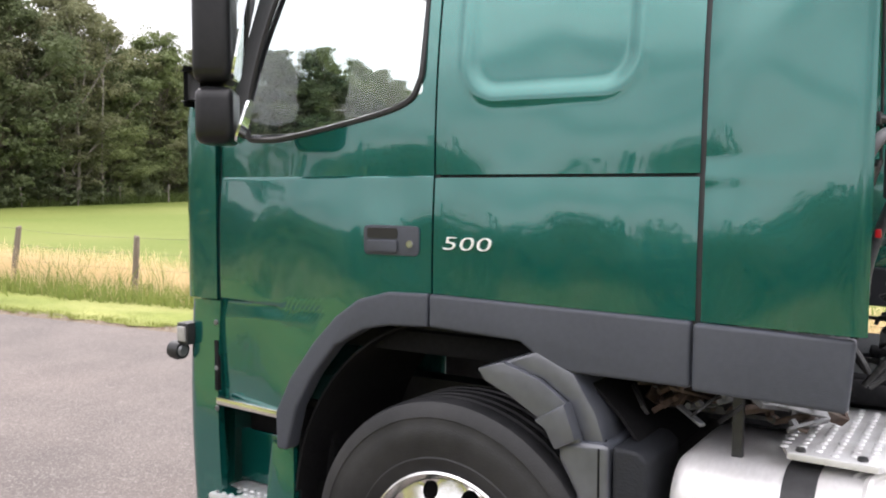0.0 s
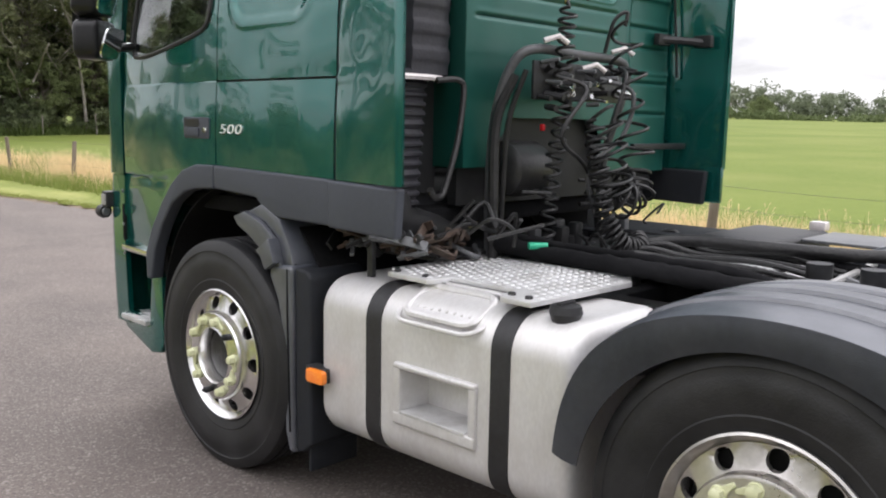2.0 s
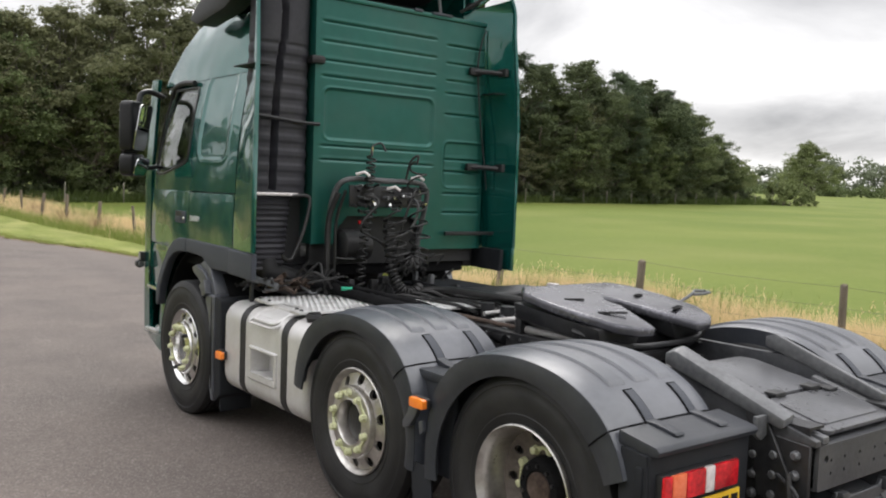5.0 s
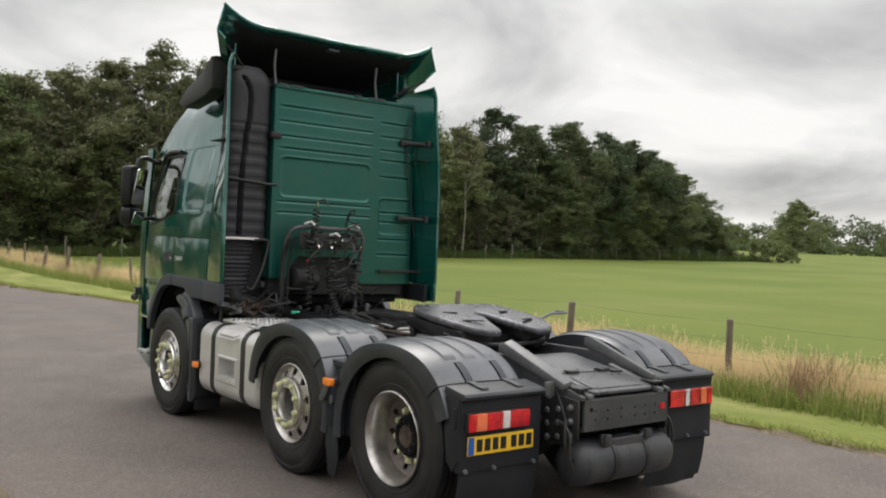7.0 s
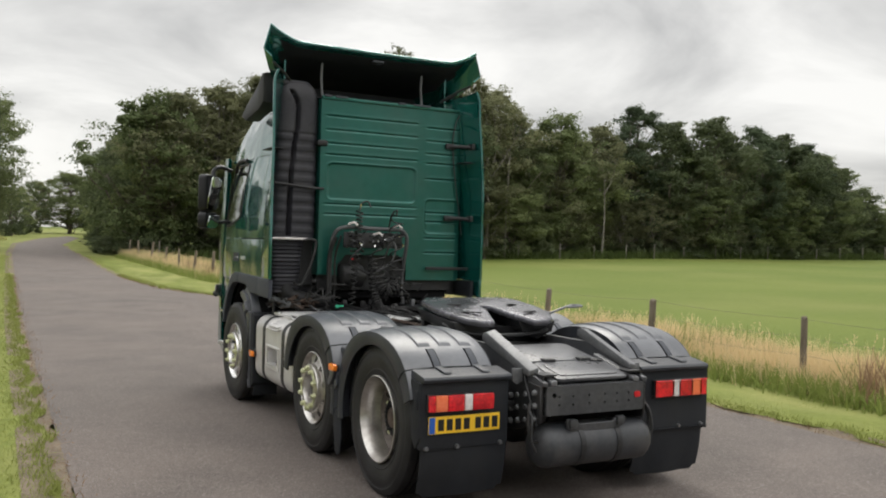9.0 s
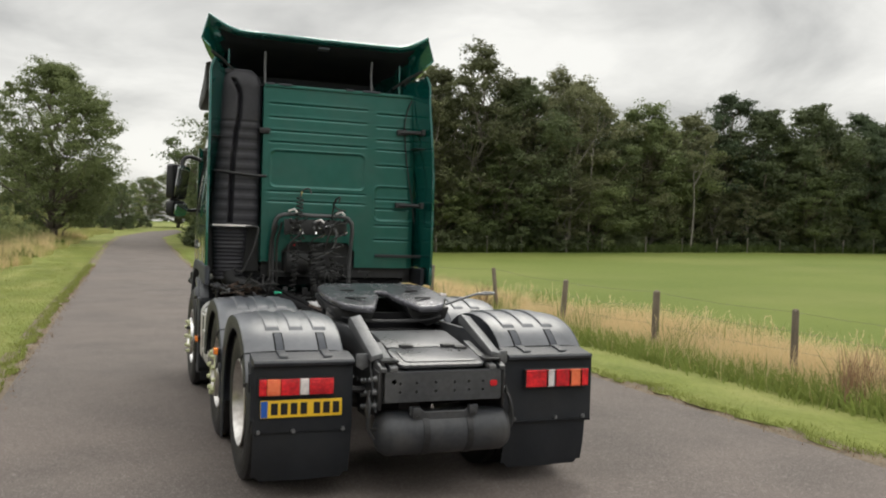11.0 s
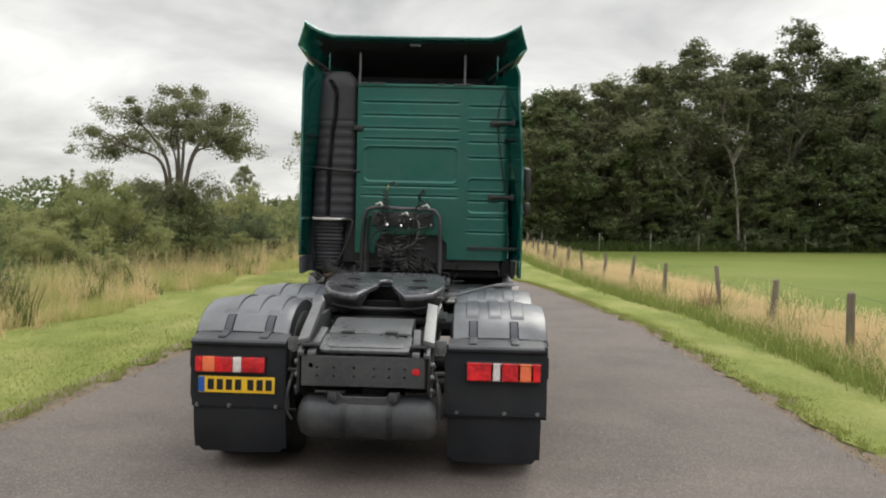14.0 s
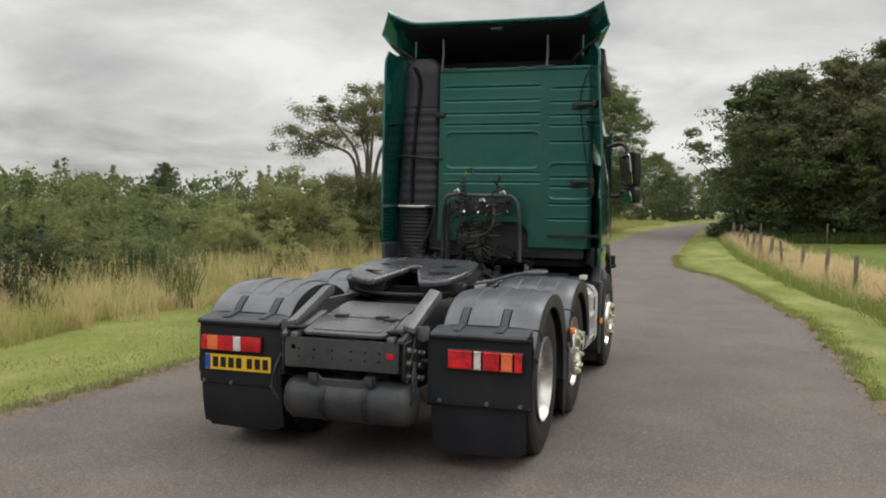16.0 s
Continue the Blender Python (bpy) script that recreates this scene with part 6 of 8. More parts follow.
part("release_handle", b, M["greysteel"], fifth, "steel release handle with a looped end")


# ---- cab
def side_x(y, z):
    """Half width of the cab's flank."""
    if z < 1.765:
        w = 1.125 - (0.14 if z > 1.46 else 0.05) * (z - 1.46) ** 2
    else:
        w = 1.110 - 0.15 * max(0.0, z - 1.80) ** 2
    if y > 4.44:       # pressed wedge that runs back from the door's front edge
        hi, lo = lerp(1.300, 1.292, (y - 4.44) / 0.59), lerp(1.262, 1.208, (y - 4.44) / 0.59)
        w -= 0.010 * (0.5 - 0.5 * math.tanh((z - hi) / 0.004)) * min(1.0, max(0.12, (z - lo) / (hi - lo))) * min(1.0, (y - 4.44) / 0.06)
    if y > 4.2:
        w -= 0.075 * ((y - 4.2) / 0.85) ** 2
    return w


def flank(b, sd, bottom, top, y0, y1, nu, nv, off=0.0):
    """Part of the flank between two lines over y."""
    def f(u, v):
        y = lerp(y0, y1, u)
        z = lerp(bottom(y), top(y), v)
        return Vector((sd * (side_x(y, z) + off), y, z))
    add_grid(b, f, nu, nv)


DOOR_R, DOOR_F, PANEL_R, EDGE_R = 4.00, 5.035, 3.152, 2.735
arch_top = curve1([(3.0, 1.37), (4.01, 1.39), (4.17, 1.385), (4.29, 1.35), (4.39, 1.28), (4.49, 1.18), (4.60, 1.04), (4.67, 0.905), (4.70, 0.905), (5.04, 0.905)])
win_bot = curve1([(4.00, 2.055), (4.06, 2.03), (4.11, 2.00), (4.30, 1.955), (4.64, 1.91), (4.86, 1.90), (5.0, 1.94)])
WIN_TOP, BELT, CANT = 2.60, 1.765, 2.66


def w_line(v):
    return lambda y: v


cab = part("cab", prism(rounded(2.0, 1.95, 0.08, 4, 0.0, 4.05), "z", 1.16, 1.24, 0.02), M["liner"], truck, "dark green sleeper cab")
for sd in (-1, 1):
    # door: below the window, in front of it, behind it, above it
    b = bmesh.new()
    gap = 0.004
    flank(b, sd, arch_top, w_line(BELT), DOOR_R + gap, DOOR_F - gap, 44, 120)
    flank(b, sd, w_line(BELT + 0.0005), win_bot, DOOR_R + gap, DOOR_F - gap, 40, 8)
    flank(b, sd, win_bot, w_line(CANT), DOOR_R + gap, 4.055, 3, 16)
    flank(b, sd, w_line(WIN_TOP), w_line(CANT), 4.055, 4.90, 20, 3)
    shell(b, (-sd * 0.03, 0, 0))
    door = part("cab_door", b, M["paint"], truck, "green cab door, closed", 30)
    # window glass and its black seal
    wf = curve1([(1.90, 4.885), (2.0, 4.885), (2.2, 4.835), (2.40, 4.765), (2.60, 4.69)])
    b = bmesh.new()
    add_grid(b, lambda u, v: (lambda z: Vector((sd * (side_x(lerp(4.06, 4.8, u), z) - 0.012), lerp(4.055, wf(z) + 0.01, u), z)))(lerp(win_bot(lerp(4.055, 4.87, u)), WIN_TOP, v)), 20, 16)
    thicken(b, 0.005)
    g = part("door_window", b, M["glass"], door, "closed side window", 60)
    g.visible_shadow = False
    ring = [(4.055, 2.55), (4.055, 2.15), (4.07, 2.06), (4.12, 2.00), (4.30, 1.955), (4.64, 1.905), (4.80, 1.90), (4.86, 1.915), (4.875, 2.0), (4.83, 2.2), (4.765, 2.4), (4.70, 2.58), (4.60, 2.605), (4.15, 2.60), (4.08, 2.59)]
    pts = spline([(sd * (side_x(y, z) + 0.001), y, z) for y, z in ring + ring[:1]], 5)
    part("window_seal", tube(pts, 0.011, 6), M["black"], door, "black rubber window seal")
    # front quarter between the seal and the pillar
    b = bmesh.new()
    add_grid(b, lambda u, v: (lambda z: Vector((sd * (side_x(5.0, z) - 0.004 - 0.02 * u), lerp(wf(z) + 0.012, lerp(5.03, 4.86, (z - 1.92) / 0.7), u), z)))(lerp(1.915, 2.62, v)), 4, 14)
    if sd > 0:
        bmesh.ops.reverse_faces(b, faces=b.faces[:])
    thicken(b, 0.02)
    part("window_frame", b, M["black"], door)
    # handle recess
    b = bmesh.new()
    hx = side_x(4.16, 1.555)
    add_prism(b, rounded(0.222, 0.098, 0.018, 4, 4.160, 1.555), "x", sd * (hx + 0.006), sd * (hx - 0.02), 0.004)
    h = part("door_handle", b, M["trim"], door, "grey plastic recessed door handle")
    part("handle_cavity", prism(rounded(0.125, 0.034, 0.008, 3, 4.193, 1.578), "x", sd * (hx + 0.0075), sd * (hx - 0.01)), M["platebar"], door)
    part("handle_grip", prism(rounded(0.125, 0.040, 0.008, 3, 4.193, 1.535), "x", sd * (hx + 0.014), sd * (hx), 0.005), M["trim"], door)
    part("door_lock", lathe([(0.0, -0.004), (0.012, -0.004), (0.014, 0.0), (0.014, 0.006), (0.0, 0.006)], "x", (sd * (hx + 0.008), 4.082, 1.545), 14), M["chrome"], door)
    # sleeper flank: lower and upper panel
    b = bmesh.new()
    flank(b, sd, arch_top, w_line(BELT - 0.006), PANEL_R + 0.006, DOOR_R - gap, 30, 18)
    if sd < 0:
        bmesh.ops.reverse_faces(b, faces=b.faces[:])
    thicken(b, 0.03)
    part("flank_panel", b, M["paint"], cab, "lower green flank panel", 30)
    b = bmesh.new()

    def bunk(u, v):
        y, z = lerp(PANEL_R + 0.006, DOOR_R - gap, u), lerp(BELT + 0.004, CANT, v)
        # pressed bunk panel with rounded corners
        dy, dz = max(0.0, abs(y - 3.615) - 0.165), max(0.0, abs(z - 2.345) - 0.225)
        d = math.hypot(dy, dz) - 0.09
        step = 0.5 + 0.5 * math.tanh(-d / 0.012)
        lip = math.exp(-(((d - 0.034) / 0.016) ** 2))
        return Vector((sd * (side_x(y, z) - 0.007 * step + 0.003 * lip), y, z))
    add_grid(b, bunk, 84, 90)
    if sd < 0:
        bmesh.ops.reverse_faces(b, faces=b.faces[:])
    thicken(b, 0.02)
    part("bunk_panel", b, M["paint"], cab, "green sleeper panel with a pressed rectangle", 50)
    # dark joints behind the panels
    for y, z0, z1 in ((DOOR_R, 1.37, CANT), (PANEL_R, 1.35, CANT), (DOOR_F, 1.28, 1.95)):
        b = bmesh.new()
        add_grid(b, lambda u, v: Vector((sd * (side_x(y, lerp(z0, z1, v)) - (0.006 if y == PANEL_R else 0.012)), y + 0.03 * (u - 0.5), lerp(z0, z1, v))), 1, 24)
        thicken(b, 0.01)
        part("panel_joint", b, M["black"], cab)
    part("panel_joint", rbox(sd * 1.085, sd * 1.06, PANEL_R + 0.01, DOOR_R - 0.01, 1.74, 1.79, b=0), M["black"], cab)
    # rear side fairing
    b = bmesh.new()

    def fairing(u, v):
        z = lerp(1.372, lerp(3.36, 3.45, u), v)
        zz = min(z, 2.95)
        y = lerp(PANEL_R - 0.009, (EDGE_R if sd < 0 else 2.70) + 0.05 * max(0, (z - 2.7)), u)
        wide = 1.170 if sd < 0 else lerp(1.235, 1.180, min(1.0, max(0.0, (z - 2.35) / 0.8)))
        x = lerp(side_x(3.15, min(zz, 2.66)) - 0.10 * max(0, z - 2.66), wide - 0.045 * max(0.0, (z - 3.30) / 0.15) ** 2, u ** 0.85)
        x += 0.010 * math.exp(-(((z - 1.765) / 0.012) ** 2)) * 0.5 * (1 - u)
        roll_in = max(0.0, (u - 0.93) / 0.07)
        return Vector((sd * (x - 0.012 * roll_in ** 2), y, z))
    add_grid(b, fairing, 30, 76)
    if sd < 0:
        bmesh.ops.reverse_faces(b, faces=b.faces[:])
    thicken(b, 0.022)
    part("side_fairing", b, M["paint"], cab, "green side wind fairing behind the cab", 50)
    part("fairing_joint", rbox(sd * 1.155, sd * 1.02, 2.80, 3.13, 2.665, 2.672, b=0), M["black"], cab)
    # grey trim below: arch, sill and rear sill
    outer = [(4.01, 1.39), (4.17, 1.385), (4.29, 1.352), (4.39, 1.285), (4.49, 1.185), (4.60, 1.045), (4.67, 0.91), (4.665, 0.78)]
    inner = [(4.615, 0.78), (4.57, 0.94), (4.49, 1.07), (4.39, 1.185), (4.27, 1.25), (4.17, 1.272), (4.01, 1.28)]
    b = bmesh.new()
    add_prism(b, outer + inner, "x", sd * 1.138, sd * 1.07, 0.012, 3)
    part("wheel_arch", b, M["trim"], cab, "grey plastic wheel arch trim", 45)
    b = bmesh.new()
    add_prism(b, [(4.005, 1.388), (4.005, 1.282), (3.68, 1.268), (3.57, 1.192), (3.165, 1.190), (3.165, 1.372)], "x", sd * 1.138, sd * 1.07, 0.012, 3)
    part("sill_trim", b, M["trim"], cab, "grey plastic sill trim", 45)
    b = bmesh.new()
    add_prism(b, [(3.155, 1.370), (3.155, 1.188), (2.775, 1.178), (2.760, 1.362)], "x", sd * 1.158, sd * 1.115, 0.012, 3)
    part("rear_sill_trim", b, M["trim" if sd < 0 else "flap"], cab, "grey plastic rear corner trim", 45)
    # bumper corner, entry step, chrome strip, lamp
    b = bmesh.new()
    add_grid(b, lambda u, v: Vector((sd * lerp(1.064 - 0.01 * u, 0.80, max(0, u - 0.35) / 0.65), 5.02 + 0.20 * math.sin(min(1, u / 0.6) * math.pi / 2) + 0.02 * math.sin(v * 3.1), lerp(0.47, 1.286, v))), 16, 18)
    if sd < 0:
        bmesh.ops.reverse_faces(b, faces=b.faces[:])
    thicken(b, 0.03)
    bump_ = part("bumper_corner", b, M["paint"], cab, "green bumper corner")
    b = bmesh.new()
    for zz in (0.52, 0.86, 1.02, 1.20):
        add_lathe(b, [(0.0, -0.004), (0.009, -0.004), (0.012, 0.0)], "x", (sd * 1.066, 5.045, zz), 8)
    tagged(part("bumper_bolts", b, M["greysteel"], cab), kind="stuff")
    b = bmesh.new()
    add_grid(b, lambda u, v: Vector((sd * lerp(1.055, 0.80 if v < 0.42 else 0.97, max(0, u - 0.35) / 0.65), 5.05 + 0.20 * math.sin(min(1, u / 0.6) * math.pi / 2) - 0.26 * max(0, v - 0.42), lerp(1.29, 2.72, v))), 16, 24)
    if sd < 0:
        bmesh.ops.reverse_faces(b, faces=b.faces[:])
    thicken(b, 0.03)
    part("front_corner", b, M["paint"], cab, "green corner panel and pillar")
    b = bmesh.new()
    add_prism(b, [(5.02, 0.915), (5.02, 0.885), (4.69, 0.875), (4.68, 0.905)], "x", sd * 1.095, sd * 1.06, 0.006)
    part("entry_strip", b, M["chrome"], cab, "bright metal entry strip")
    b = bmesh.new()
    add_box(b, sd * 0.89, sd * 0.85, 4.60, 5.04, 0.45, 0.90, 0.01)
    add_box(b, sd * 1.03, sd * 0.95, 4.64, 4.67, 0.50, 0.90, 0.01)
    part("step_well", b, M["liner"], cab)
    part("step_back", rbox(sd * 0.915, sd * 0.895, 4.79, 5.07, 0.53, 0.745, b=0.03, seg=3), M["paint"], cab, "green panel behind the entry step")
    b = bmesh.new()
    add_prism(b, [(5.12, 0.50), (5.06, 0.44), (4.78, 0.345), (4.69, 0.36), (4.65, 0.42), (4.65, 0.78), (4.76, 0.775), (4.785, 0.62), (4.80, 0.49), (5.08, 0.545)], "x", sd * 1.062, sd * 1.00, 0.012)
    part("step_panel", b, M["paint"], cab, "green panel round the entry step")
    b = bmesh.new()
    add_box(b, sd * 1.085, sd * 0.88, 4.80, 5.08, 0.490, 0.520, 0.008)
    for i in range(7):
        for k in range(3):
            add_lathe(b, [(0.012, 0.0), (0.009, 0.007), (0.0, 0.007)], "z", (sd * (0.98 + 0.04 * k), 4.825 + 0.038 * i, 0.519), 8)
    part("entry_step", b, M["tread"], cab, "studded aluminium entry step")
    b = bmesh.new()
    add_box(b, sd * 1.10, sd * 1.02, 5.17, 5.235, 1.10, 1.19, 0.012)
    add_lathe(b, [(0.0, -0.03), (0.035, -0.025), (0.040, 0.0), (0.036, 0.03), (0.0, 0.035)], "y", (sd * 1.085, 5.24, 1.075), 14)
    part("corner_lamp", b, M["black"], cab, "small corner lamp with a dark housing")
    part("corner_disc", lathe([(0.0, -0.036), (0.020, -0.034), (0.026, -0.026)], "y", (sd * 1.085, 5.24, 1.075), 14), M["greysteel"], cab)
    part("bumper_slot", rbox(sd * 1.068, sd * 1.05, 5.035, 5.055, 0.93, 1.13, b=0.004), M["liner"], cab, "dark slot in the bumper corner")
    part("corner_lens", rbox(sd * 1.106, sd * 1.09, 5.18, 5.225, 1.115, 1.175, b=0.004), M["tubepale"], cab)
    # mirrors
    b = bmesh.new()
    add_tube(b, spline([(sd * 1.03, 4.83, 2.56), (sd * 1.15, 4.83, 2.60), (sd * 1.24, 4.80, 2.57), (sd * 1.27, 4.76, 2.48)], 6), 0.025, 8)
    mir = part("mirror_arm", b, M["mirrorblack"], truck, "black door mirrors")
    part("lower_arm", tube(spline([(sd * 1.06, 4.88, 1.96), (sd * 1.16, 4.84, 1.95), (sd * 1.25, 4.77, 1.99)], 6), 0.022, 8), M["mirrorblack"], mir)
    part("arm_cover", rbox(sd * 1.30, sd * 1.37, 4.76, 4.84, 2.02, 2.12, b=0.02), M["mirrorblack"], mir)
    for z0, z1, w, yy in ((2.075, 2.50, 0.22, 4.73), (1.87, 2.06, 0.22, 4.72)):
        b = bmesh.new()
        add_prism(b, rounded(w, z1 - z0, 0.045, 4, sd * 1.31, (z0 + z1) / 2), "y", yy - 0.035, yy + 0.09, 0.03, 3)
        turn = Matrix.Translation((sd * 1.31, yy, 0)) @ pose(0, 0, 0, 0, 0, -sd * 38) @ Matrix.Translation((-sd * 1.31, -yy, 0))
        b.transform(turn)
        part("mirror_housing", b, M["mirrorblack"], mir, "black mirror housing")
        b = prism(rounded(w - 0.04, z1 - z0 - 0.04, 0.035, 4, sd * 1.31, (z0 + z1) / 2), "y", yy - 0.038, yy - 0.030)
        b.transform(turn @ pose(0, yy, z0, 11 if z1 > 2.2 else 18, 0, 0) @ Matrix.Translation((0, -yy, -z0)))
        part("mirror_glass", b, M["mirror"], mir, "mirror glass")
    # visor above the side window
    b = bmesh.new()
    add_tube(b, spline([(sd * (side_x(y, 2.63) + 0.02), y, z) for y, z in ((4.72, 2.55), (4.62, 2.63), (4.40, 2.655), (4.15, 2.64))], 6), 0.022, 8)
    part("rain_deflector", b, M["black"], door)
    # inside
    part("door_lining", rbox(sd * 0.99, sd * 0.94, 4.05, 4.95, 1.30, 1.93, b=0.02), M["seat"], door)
    b = bmesh.new()
    add_box(b, sd * 0.80, sd * 0.28, 3.75, 4.30, 1.50, 1.66, 0.05, 3)
    add_box(b, sd * 0.78, sd * 0.30, 3.55, 3.70, 1.62, 2.20, 0.06, 3)
    part("driver_seat" if sd > 0 else "passenger_seat", b, M["seat"], cab, "dark cloth seat")
b = bmesh.new()
add_box(b, -0.98, 0.98, 4.72, 5.10, 1.62, 1.90, 0.06, 3)
part("dashboard", b, M["seat"], cab)
b = bmesh.new()
add_lathe(b, [(0.22, -0.014), (0.234, 0.0), (0.22, 0.014), (0.206, 0.0)], "y", segs=32, closed=True)
add_box(b, -0.2, 0.2, -0.01, 0.01, -0.02, 0.02, 0.006)
for v in b.verts:
    v.co = pose(0.52, 4.62, 1.92, -50, 0, 0) @ v.co
part("steering_wheel", b, M["black"], cab)
part("cab_floor", rbox(-0.97, 0.97, 3.2, 5.1, 1.20, 1.30, b=0.01), M["seat"], cab)
# windscreen and front panel
b = bmesh.new()
add_grid(b, lambda u, v: Vector((lerp(-0.975, 0.975, u), 5.235 - 0.17 * v - 0.06 * (2 * u - 1) ** 2, lerp(1.93, 2.62, v))), 16, 8)
thicken(b, 0.006)
ws = part("windscreen", b, M["glass"], cab, "wide windscreen", 60)
ws.visible_shadow = False
b = bmesh.new()
add_grid(b, lambda u, v: Vector((lerp(-0.86, 0.86, u), 5.25 - 0.03 * v - 0.05 * (2 * u - 1) ** 2, lerp(0.42, 1.92, v))), 16, 12)
bmesh.ops.reverse_faces(b, faces=b.faces[:])
thicken(b, 0.03)
part("front_panel", b, M["paint"], cab, "green front panel")
# roof
b = bmesh.new()
rings = []
for z, hw, yf, r in ((2.655, 1.005, 4.90, 0.12), (2.75, 0.995, 4.82, 0.14), (2.95, 0.965, 4.60, 0.16), (3.10, 0.93, 4.36, 0.18), (3.19, 0.88, 4.10, 0.20), (3.235, 0.80, 3.85, 0.22), (3.25, 0.70, 3.6, 0.2)):
    d = yf - 3.172
    rings.append([b.verts.new((u, v, z)) for u, v in rounded(2 * hw, d, min(r, 0.06), 6, 0, 3.172 + d / 2)])
for p, q in zip(rings, rings[1:]):
    for i in range(len(p)):
        b.faces.new((p[i], p[(i + 1) % len(p)], q[(i + 1) % len(p)], q[i]))
b.faces.new(rings[-1])
bmesh.ops.recalc_face_normals(b, faces=b.faces[:])
part("roof", b, M["paint"], cab, "green raised cab roof", 50)
part("headliner", rbox(-0.97, 0.97, 3.18, 4.85, 2.63, 2.65, b=0), M["lining"], cab)
# back wall with pressed ribs, open at the foot over the gearbox
b = bmesh.new()
RIBS = [(-0.52, 0.52, z) for z in (3.06, 2.915, 2.775, 2.66, 2.145, 2.04)] + [(0.64, 1.05, z) for z in (3.03, 2.885, 2.745, 2.64, 2.47, 2.10, 2.0, 1.82, 1.66)]


def back_wall(x, z):
    y = 2.972
    for a, c, rz in RIBS:
        inside = 0.5 + 0.5 * math.tanh((min(x - a, c - x)) / 0.010)
        if inside > 0.01:
            t = (z - rz) / 0.0075
            y += inside * (0.010 * math.exp(-t * t) - 0.0022 * math.exp(-((z - rz - 0.020) / 0.012) ** 2))
    for cx, cz, hw, hz, depth in ((0.005, 2.385, 0.45, 0.135, 0.012), (0.86, 2.06, 0.17, 0.13, 0.008)):
        dx, dz = max(0.0, abs(x - cx) - hw), max(0.0, abs(z - cz) - hz)
        d = math.hypot(dx, dz) - 0.05
        y += depth * (0.5 + 0.5 * math.tanh(-d / 0.007)) - 0.005 * math.exp(-(((d - 0.012) / 0.008) ** 2))
    edge = max(0.0, abs(x) - 1.00) / 0.08
    return y + 0.03 * edge ** 2


xs = np.linspace(-0.582, 1.08, 140); zs = np.linspace(1.36, 3.235, 320)
grid = {}
for i, x in enumerate(xs):
    for j, z in enumerate(zs):
        if -0.36 < x < 0.42 and z < 1.62 - 0.10 * max(0, abs(x - 0.03) - 0.30) / 0.09:
            continue
        if z < 1.41 and x < 0.42:
            continue
        grid[i, j] = b.verts.new((x, back_wall(x, z), z))
for i in range(len(xs) - 1):
    for j in range(len(zs) - 1):
        k = [(i, j), (i + 1, j), (i + 1, j + 1), (i, j + 1)]
        if all(q in grid for q in k):
            b.faces.new([grid[q] for q in k])
bmesh.ops.reverse_faces(b, faces=b.faces[:]) if next(iter(b.faces)).normal.y > 0 else None
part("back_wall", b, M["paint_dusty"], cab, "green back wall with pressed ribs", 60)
part("back_lining", rbox(-0.565, 1.0, 3.03, 3.08, 1.25, 3.1, b=0), M["black"], cab)
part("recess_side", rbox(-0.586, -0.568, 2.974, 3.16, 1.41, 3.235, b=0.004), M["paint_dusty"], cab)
part("recess_back", prism([(-0.575, 1.30), (-1.10, 1.30), (-1.10, 1.90), (-1.075, 2.20), (-0.995, 2.64), (-0.94, 3.235), (-0.575, 3.235)], "y", 3.15, 3.168), M["black"], cab, "dark recess behind the intake stack")
part("roof_rear", rbox(-0.582, 0.90, 2.978, 3.22, 3.18, 3.245, b=0.01), M["paint"], cab)
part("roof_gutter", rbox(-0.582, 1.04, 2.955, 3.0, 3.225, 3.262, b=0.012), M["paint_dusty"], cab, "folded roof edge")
for x0, x1 in ((-0.56, -0.48), (-0.44, -0.30), (0.28, 0.36), (0.46, 0.66)):
    part("roof_clip", rbox(x0, x1, 2.945, 2.985, 3.252, 3.272, b=0.005), M["trim"], cab)
# thin black tube drawn in for the dark gap between wall and fairing
part("wall_edge", tube(spline([(1.02, 2.945, 3.20), (0.975, 2.945, 3.09), (0.945, 2.945, 2.91), (0.965, 2.945, 2.65), (1.005, 2.945, 2.36), (1.05, 2.945, 2.10), (1.085, 2.945, 1.86)], 6), 0.007, 6), M["black"], cab, "black line standing for the dark gap between back wall and fairing")
# brackets between the back wall and the right fairing
for z in (2.845, 2.05):
    b = bmesh.new()
    add_tube(b, [(0.90, 2.95, z), (1.02, 2.90, z), (1.12, 2.80, z - 0.01)], 0.022, 8)
    add_box(b, 0.86, 0.98, 2.93, 2.965, z - 0.03, z + 0.03, 0.008)
    add_box(b, 1.09, 1.13, 2.76, 2.86, z - 0.035, z + 0.03, 0.008)
    part("fairing_bracket", b, M["black"], cab)
part("fairing_stay", rbox(0.64, 1.20, 2.915, 2.94, 1.475, 1.508, b=0.006), M["steel"], cab, "dark steel stay bar")
part("fairing_foot", rbox(1.190, 1.226, 2.705, 3.10, 1.185, 1.385, b=0.012), M["paint"], cab)
part("fairing_foot_inner", rbox(1.02, 1.19, 3.14, 3.34, 1.19, 1.36, b=0.012), M["platebar"], cab)

# roof deflector: a sheet that sweeps up to a flared lip
b = bmesh.new()
prof_y = curve1([(0, 4.55), (0.2, 4.15), (0.45, 3.65), (0.7, 3.25), (0.85, 3.05), (1, 2.90)])
prof_z = curve1([(0, 3.10), (0.2, 3.32), (0.45, 3.52), (0.7, 3.61), (0.85, 3.675), (1, 3.755)])
prof_w = curve1([(0, 0.55), (0.2, 0.68), (0.45, 0.85), (0.7, 1.00), (0.85, 1.10), (1, 1.172)])


